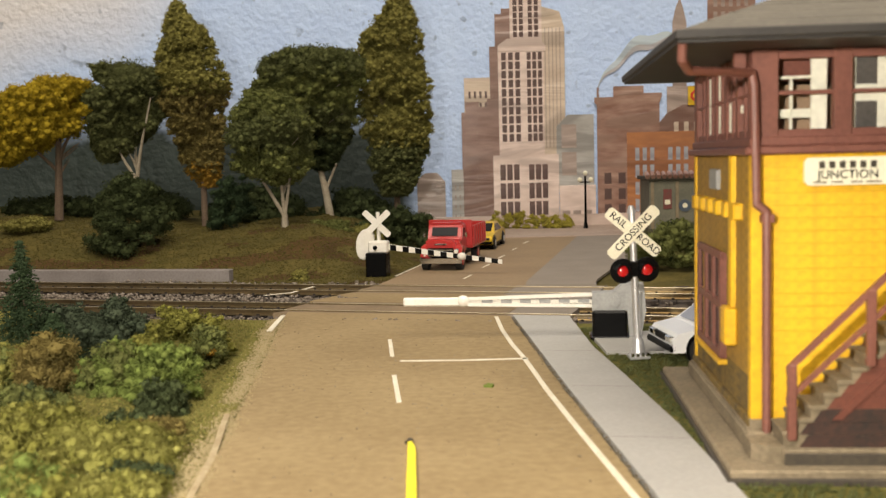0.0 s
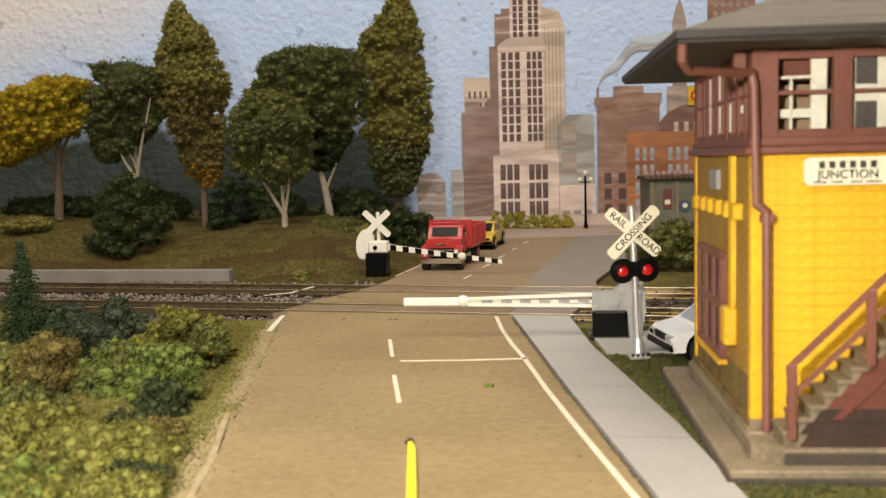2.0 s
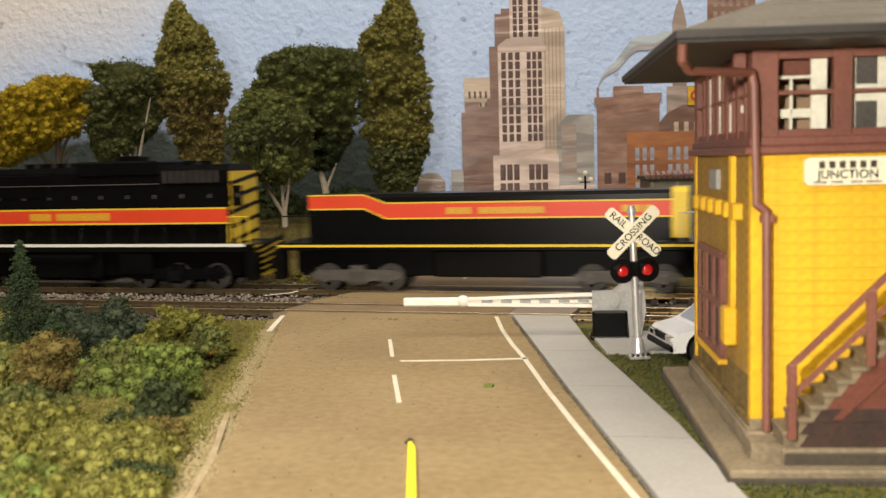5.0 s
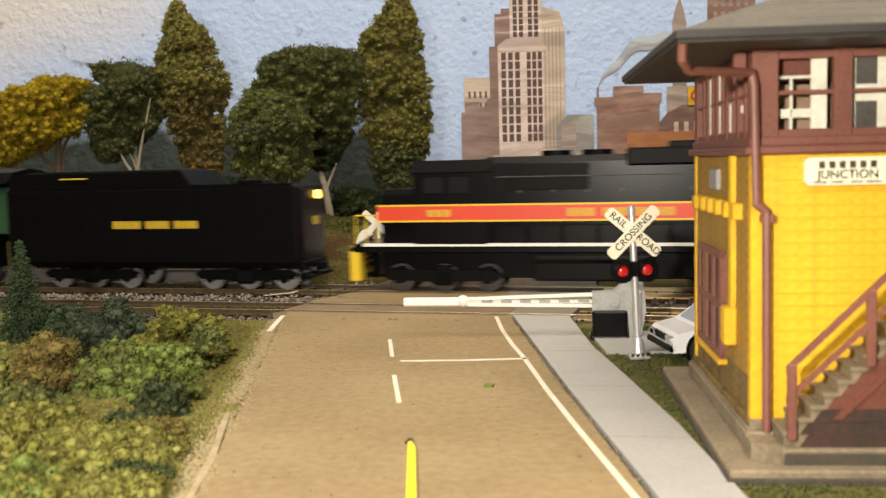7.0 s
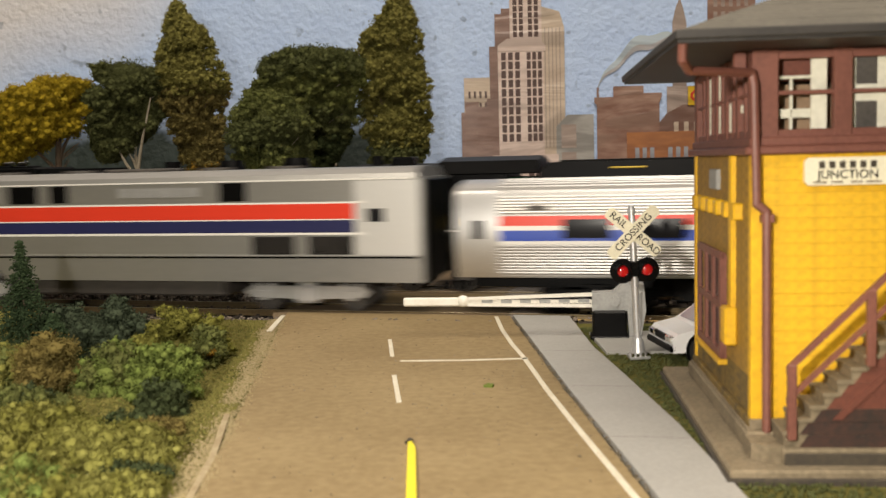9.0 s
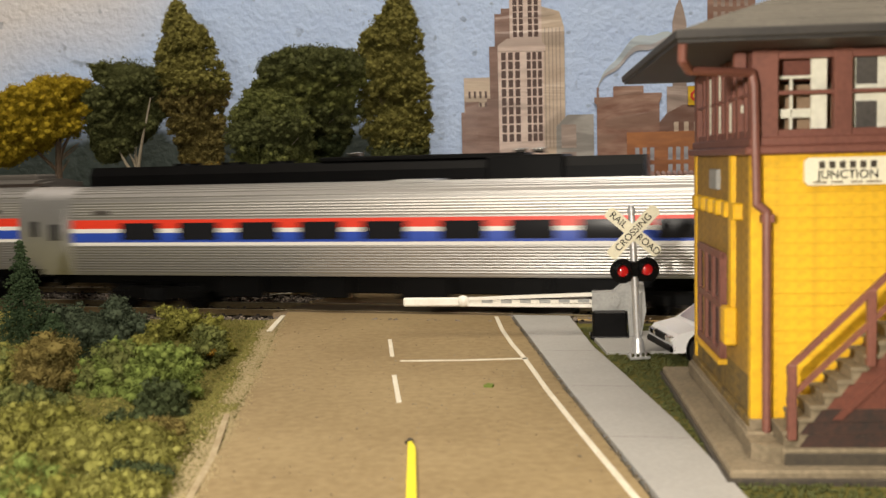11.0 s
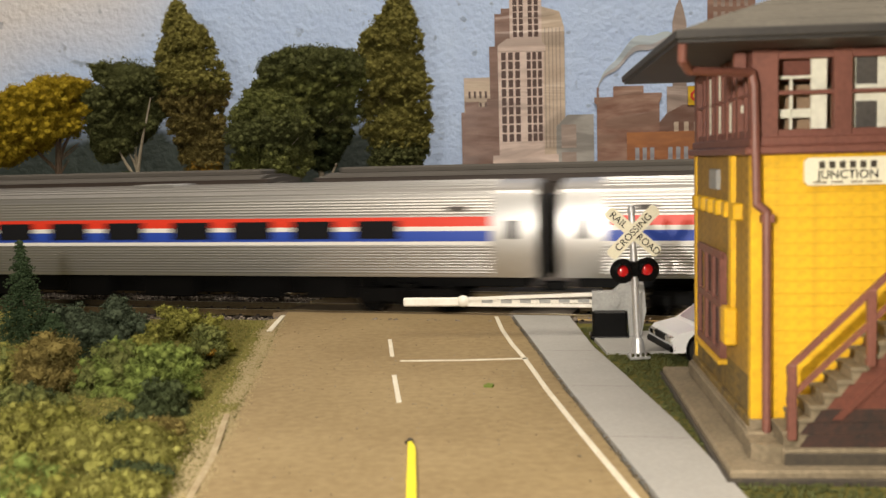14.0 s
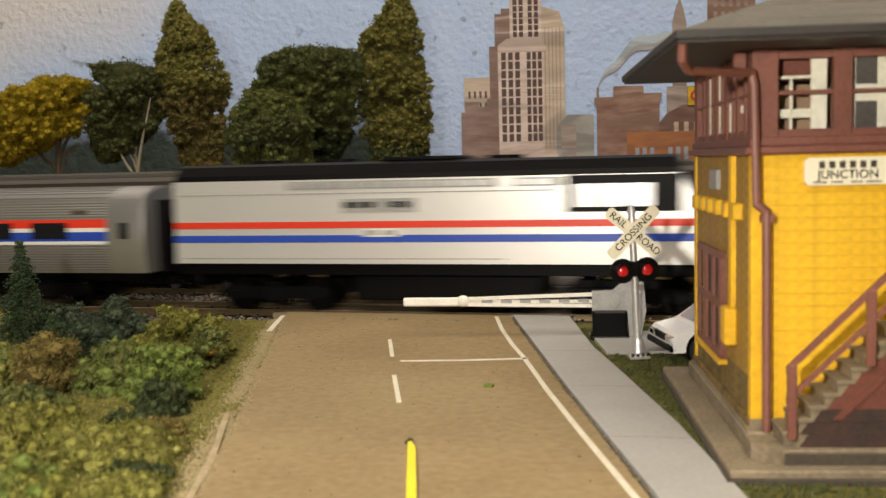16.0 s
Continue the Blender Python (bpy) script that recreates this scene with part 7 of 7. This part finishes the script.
def steam_tender():
    c = rail_car("steam_tender", "long black steam locomotive tender with gold lettering", "tender")
    L, W = 136.0, 16.0
    part("tank", prism([(-W, 12), (-W, 42.6), (-W + 1, 43.6), (W - 1, 43.6), (W, 42.6), (W, 12)], "x", 0, L), M["matt"], c)
    part("coal_bunker", prism([(1, 43.4), (1, 47.0), (5, 50.4), (86, 50.4), (91, 43.4)], "y", -W + 0.4, W - 0.4), M["matt"], c)
    part("coal_load", box(8, 84, -13, 13, 49.5, 51.2, 0.8), M["matt"], c)
    part("tank_rim", box(90, L - 0.5, -W, -W + 0.6, 43.4, 44.6), M["black"], c)
    part("water_hatch", box(106, 118, -6, 6, 43.5, 46, 0.4), M["black"], c)
    part("grab_rail", tube((28, -W - 0.4, 48), (41, -W - 0.4, 48), 0.35), M["gold"], c)
    bars(c, 52.5, 93, 28.0, 3.2, M["gold"], (6, 5, 5), -W, "gold lettering bar")
    for x in range(4, 132, 11):
        part("seam", panel(x, x + 0.3, 12.5, 42, -W, 0.12), M["black"], c)
    part("back_wall", box(L - 0.2, L + 0.6, -W + 0.3, W - 0.3, 12, 43.4, 0.2), M["black"], c)
    part("back_light", tube((L + 0.4, 7.5, 39.2), (L + 2.4, 7.5, 39.2), 1.8, 1.8, 14), M["headlight"], c, "lit yellow headlight")
    part("number_plate", box(L + 0.4, L + 1.0, 3.5, 9, 26.5, 30), M["gold"], c)
    part("ladder", box(L + 0.4, L + 1.6, -11, -7, 12, 42, 0.2), M["black"], c)
    part("frame", box(-2, L + 3, -13, 13, 9.2, 12.2, 0.3), M["matt"], c)
    part("underframe", box(18, 58, -7, 7, 4.5, 9.3, 0.3), M["matt"], c)
    part("footboard", box(L + 0.5, L + 5, -14, 14, 5, 7, 0.3), M["black"], c)
    for x in (38, 112):
        bogie(c, x, (-17, 0, 17), 5.4, M["silver"], 1, M["matt"], 12.0)
    part("coupler", box(L + 3, L + 8, -1.7, 1.7, 8, 11, 0.3), M["matt"], c)
    return c


DRIVERS = []


def steam_loco():
    """Runs cab first; the boiler points left. x = 0 is the front wall of the cab."""
    c = rail_car("steam_locomotive", "black steam locomotive with silver-rimmed driving wheels", "steam locomotive")
    part("cab", prism([(-15.5, 20), (-15.5, 46.5), (-11, 51), (0, 52.6), (11, 51), (15.5, 46.5), (15.5, 20)], "x", 0, 27), M["matt"], c)
    part("cab_roof", prism([(-16.4, 46.8), (-11.4, 51.6), (0, 53.3), (11.4, 51.6), (16.4, 46.8), (15.6, 46.4), (-15.6, 46.4)], "x", -1, 39), M["matt"], c)
    part("cab_interior", box(26.5, 36, -12, 12, 24, 45, 0.5), M["cabgreen"], c, "dark green cab rear")
    for x0 in (6, 13):
        part("cab_window", panel(x0, x0 + 6, 34.5, 42.5, -15.5, 0.15), M["truckgrey"], c)
    part("number_plate", panel(8.5, 18.5, 26.6, 29.6, -15.5, 0.2), M["gold"], c)
    part("cab_line", panel(0, 27, 24.4, 24.9, -15.5, 0.2), M["s_white"], c, "thin white line")
    b = tube((2, 0, 36.5), (-38, 0, 37.5), 14.6, 13.8, 28)
    b = tube((-38, 0, 37.5), (-112, 0, 37.5), 13.2, 12.2, 28, b)
    part("boiler", b, M["matt"], c, smooth=False)
    part("smokebox", tube((-112, 0, 37.5), (-134, 0, 37.5), 12.6, 12.6, 28), M["black"], c)
    part("smokebox_front", tube((-134, 0, 37.5), (-137, 0, 37.5), 11.5, 8.5, 24), M["black"], c)
    part("headlamp", tube((-137, 0, 41), (-141, 0, 41), 2.6, 2.6, 14), M["black"], c)
    part("chimney", tube((-124, 0, 49), (-124, 0, 54.5), 3.4, 3.8, 14), M["black"], c)
    for x, r, h in ((-96, 6.5, 54.4), (-66, 6.8, 54.8), (-30, 3, 54.6)):
        part("dome", tube((x, 0, 48), (x, 0, h), r, r * 0.72, 18), M["matt"], c)
    part("feedwater_pipe", tube((-110, -12.6, 41), (-40, -13.6, 41), 0.5, 0.5, 8), M["black"], c)
    for x in (-44, -58, -74, -90, -106):
        part("boiler_band", ring((x, 0, 37.5), "x", 13.35 if x > -60 else 12.9, 11, 0.8, 28), M["black"], c)
    part("generator", box(-22, -12, -8, -3, 50, 54, 0.6), M["black"], c)
    part("running_board", box(-134, 0, -15, -11, 32.6, 33.6, 0), M["black"], c)
    part("running_board", box(-134, 0, 11, 15, 32.6, 33.6, 0), M["black"], c)
    part("board_line", panel(-134, 0, 33.0, 34.0, -15, 0.2), M["s_white"], c, "thin white edge line")
    part("board_line", box(-134.4, -133.4, -15.2, -14.8, 28.5, 34.0), M["s_white"], c)
    part("air_tank", tube((-80, -13, 29), (-50, -13, 29), 2.6, 2.6, 14), M["black"], c)
    part("firebox", box(-44, 2, -11, 11, 16, 30, 0.6), M["heavy"], c, "dusty dark firebox side")
    part("frame", box(-132, 20, -6, 6, 8, 24, 0.3), M["matt"], c)
    part("cylinder", tube((-132, -13, 12), (-112, -13, 12), 5.2, 5.2, 18), M["black"], c)
    part("cylinder", tube((-132, 13, 12), (-112, 13, 12), 5.2, 5.2, 18), M["black"], c)
    part("pilot", prism([(-146, 4), (-150, 3), (-136, 14), (-132, 14), (-132, 5)], "y", -12, 12), M["black"], c)
    R = 9.3
    for x in (-101, -80.5, -60, -39.5):
        b = None
        for s in (-1, 1):
            b = ring((0, s * 8.4, 0), "y", R, R - 1.2, 2.0, 32, b)
            for k in range(12):
                a = k * math.pi / 6
                b = tube((0, s * 8.4, 0), (math.cos(a) * (R - 1), s * 8.4, math.sin(a) * (R - 1)), 0.35, 0.25, 5, b)
            b = tube((0, s * 7.6, 0), (0, s * 9.6, 0), 2.0, 2.0, 10, b)
            b = prism([(-R * 0.8, -4.6), (R * -0.2, -8.2), (R * 0.5, -7.2), (R * 0.8, -4.6)], "y", s * 8.4 - 0.7, s * 8.4 + 0.7, b)
        b = tube((0, -8, 0), (0, 8, 0), 1.2, 1.2, 8, b)
        w = part("driving_wheel", b, M["black"], c, m=at(x, 0, R))
        t = ring((0, -8.4, 0), "y", R + 0.15, R - 0.7, 2.3, 32)
        part("tyre", t, M["silver"], w, "bright silver wheel tyre")
        DRIVERS.append((w, x, R))
    rod = part("side_rod", box(-103, -37.5, -11.2, -10.4, R - 0.9, R + 0.9, 0.2), M["truckgrey"], c)
    DRIVERS.append((rod, None, R))
    for x, r in ((-14.3, 5.6), (8.2, 6.0), (-122, 5.0)):
        wheelset(c, x, r, M["truckgrey"], 1)
    return c


def dark_diesel():
    c = rail_car("freight_locomotive", "black diesel locomotive with a red stripe and bright roof highlights", "locomotive", "freight locomotives")
    sec = [(-13, 14), (-13, 49), (-11, 52.6), (11, 52.6), (13, 49), (13, 14)]
    part("hood", prism(sec, "x", 0, 236), M["matt"], c)
    part("walkway", box(-6, 242, -15.4, 15.4, 15, 18.5, 0.2), M["matt"], c)
    part("red_stripe", panel(0.5, 235.5, 33.5, 39.6, -13, 0.15), M["f_red"], c)
    for z in (32.9, 39.6):
        part("yellow_line", panel(0.5, 235.5, z, z + 0.6, -13, 0.2), M["f_yellow"], c)
    part("sill_line", panel(-5, 241, 18.0, 18.7, -15.4, 0.15), M["f_red"], c)
    part("roof_box", box(106, 190, -12, 12, 52.5, 54.6, 0.5), M["matt"], c)
    part("cab", box(176, 206, -15.4, 15.4, 18, 53.6, 0.8), M["matt"], c)
    # chrome pieces added to stand for white highlights along the roof
    for x in (118, 186, 193):
        part("horn", tube((x, -9, 55.2), (x + 5, -9, 55.2), 0.8, 1.2, 10), M["chrome"], c, "chrome horn added in place of a bright highlight")
    for x in (40, 62, 84):
        part("roof_fan", tube((x, 0, 52.5), (x, 0, 53.6), 6, 6, 18), M["matt"], c)
    part("fuel_tank", box(80, 150, -12, 12, 5, 15.2, 0.6), M["matt"], c)
    for x in (36, 198):
        bogie(c, x, (-18, 0, 18), 5.4, M["truckgrey"], 1, M["matt"], 12.5)
    return c


def heavy_coach(label):
    c = rail_car("dark_coach", label, "passenger coach", "dark freight-side coaches")
    L = 224.0
    part("body", box(0, L, -16.5, 16.5, 13, 43.2, 0.4), M["heavy"], c)
    part("letter_board", box(2.6, L - 2.6, -16.7, 16.7, 43, 46.4, 0.2), M["heavy"], c)
    # roof with rounded ends, built in slices
    b = None
    for x0, x1, drop in ((6, L - 6, 0), (2.5, 6, 1.2), (L - 6, L - 2.5, 1.2), (0, 2.5, 3.2), (L - 2.5, L, 3.2)):
        top = 48.6 - drop
        prof = [(-16.9, 46.3 - drop), (-15.6, 47.0 - drop), (-12, 47.8 - drop), (-6, top - 0.3), (6, top - 0.3), (12, 47.8 - drop), (15.6, 47.0 - drop), (16.9, 46.3 - drop)]
        b = prism(prof, "x", x0, x1, b)
    part("roof", b, M["heavyroof"], c)
    b = box(10, L - 10, -8, 8, 47.5, 50.4, 0.8)
    part("clerestory", b, M["heavyroof"], c)
    for k in range(12):
        part("window", panel(14 + k * 17, 24 + k * 17, 28, 36, -16.5, 0.15), M["glass"], c)
    part("underframe", box(6, L - 6, -10, 10, 8, 13.2, 0.4), M["matt"], c)
    for x in (34, L - 34):
        bogie(c, x, (-14, 14), 5.2, M["truckgrey"], 1, M["matt"], 11.5)
    return c


WIN_A = [36.5, 59.8, 83.1, 106.4, 129.7, 157, 180.3, 203.6, 226.9]
WIN_B = [46, 70, 94, 171, 194, 218, 242]
PASSENGER = [(streamlined_loco(), -1469.0)]
for i, w in enumerate((WIN_A, WIN_A, WIN_A, WIN_A, WIN_B)):
    lab = "fluted silver coach with red, white and blue stripes and nine windows" if w is WIN_A else "fluted silver cafe coach with red, white and blue stripes"
    PASSENGER.append((coach(w, lab), -1224.0 + i * 296.0))
PASSENGER.append((cowl_loco(), 266.0))
FREIGHT = [(slug_loco(), -747.0), (hood_loco(), -953.0), (steam_tender(), -1124.5), (steam_loco(), -1163.0), (dark_diesel(), -1556.0),
           (heavy_coach("dark brown heavyweight coach with dusty grey roof"), -1807.0), (heavy_coach("dark brown heavyweight coach with dusty grey roof"), -2046.0), (heavy_coach("dark brown heavyweight coach with dusty grey roof"), -2285.0)]

# the ties come last
build_ties(TRACK_NEAR, NEAR)
build_ties(TRACK_FAR, FAR)


# ---------------------------------------------------------------- what moves
FREIGHT_SPEED, PASSENGER_SPEED = 118.0, 226.0
DRIFT = [(0, 13), (9.2, 13), (11.5, 6), (13.3, -3.5), (14.2, -7), (15.5, 0), (16, 1.5)]


def motions():
    times = [i * 0.25 for i in range(65)]
    for car, u0 in FREIGHT:
        walk(car, [(t, car_pose(FAR, u0 + FREIGHT_SPEED * t)) for t in times])
    for car, u0 in PASSENGER:
        walk(car, [(t, car_pose(NEAR, u0 - PASSENGER_SPEED * (t - 14) + lerp(DRIFT, t))) for t in times])
    # driving wheels and their rod
    for w, x, r in DRIVERS:
        rows = []
        for i in range(161):
            t = i * 0.1
            a = FREIGHT_SPEED * t / r
            if x is None:
                rows.append((t, at(5.0 * math.cos(a), 0, -5.0 * math.sin(a))))
            else:
                rows.append((t, at(x, 0, r, 0, 0, math.degrees(a))))
        walk(w, rows)
    # small wheels
    for w, x, r, way in SPIN:
        speed, gap = (FREIGHT_SPEED, 2) if way > 0 else (-PASSENGER_SPEED, 1)
        rows = []
        for f in range(0, 481, gap):
            t = f / FPS
            rows.append((t, at(x, 0, r, 0, 0, math.degrees(speed * t / r))))
        walk(w, rows)


motions()
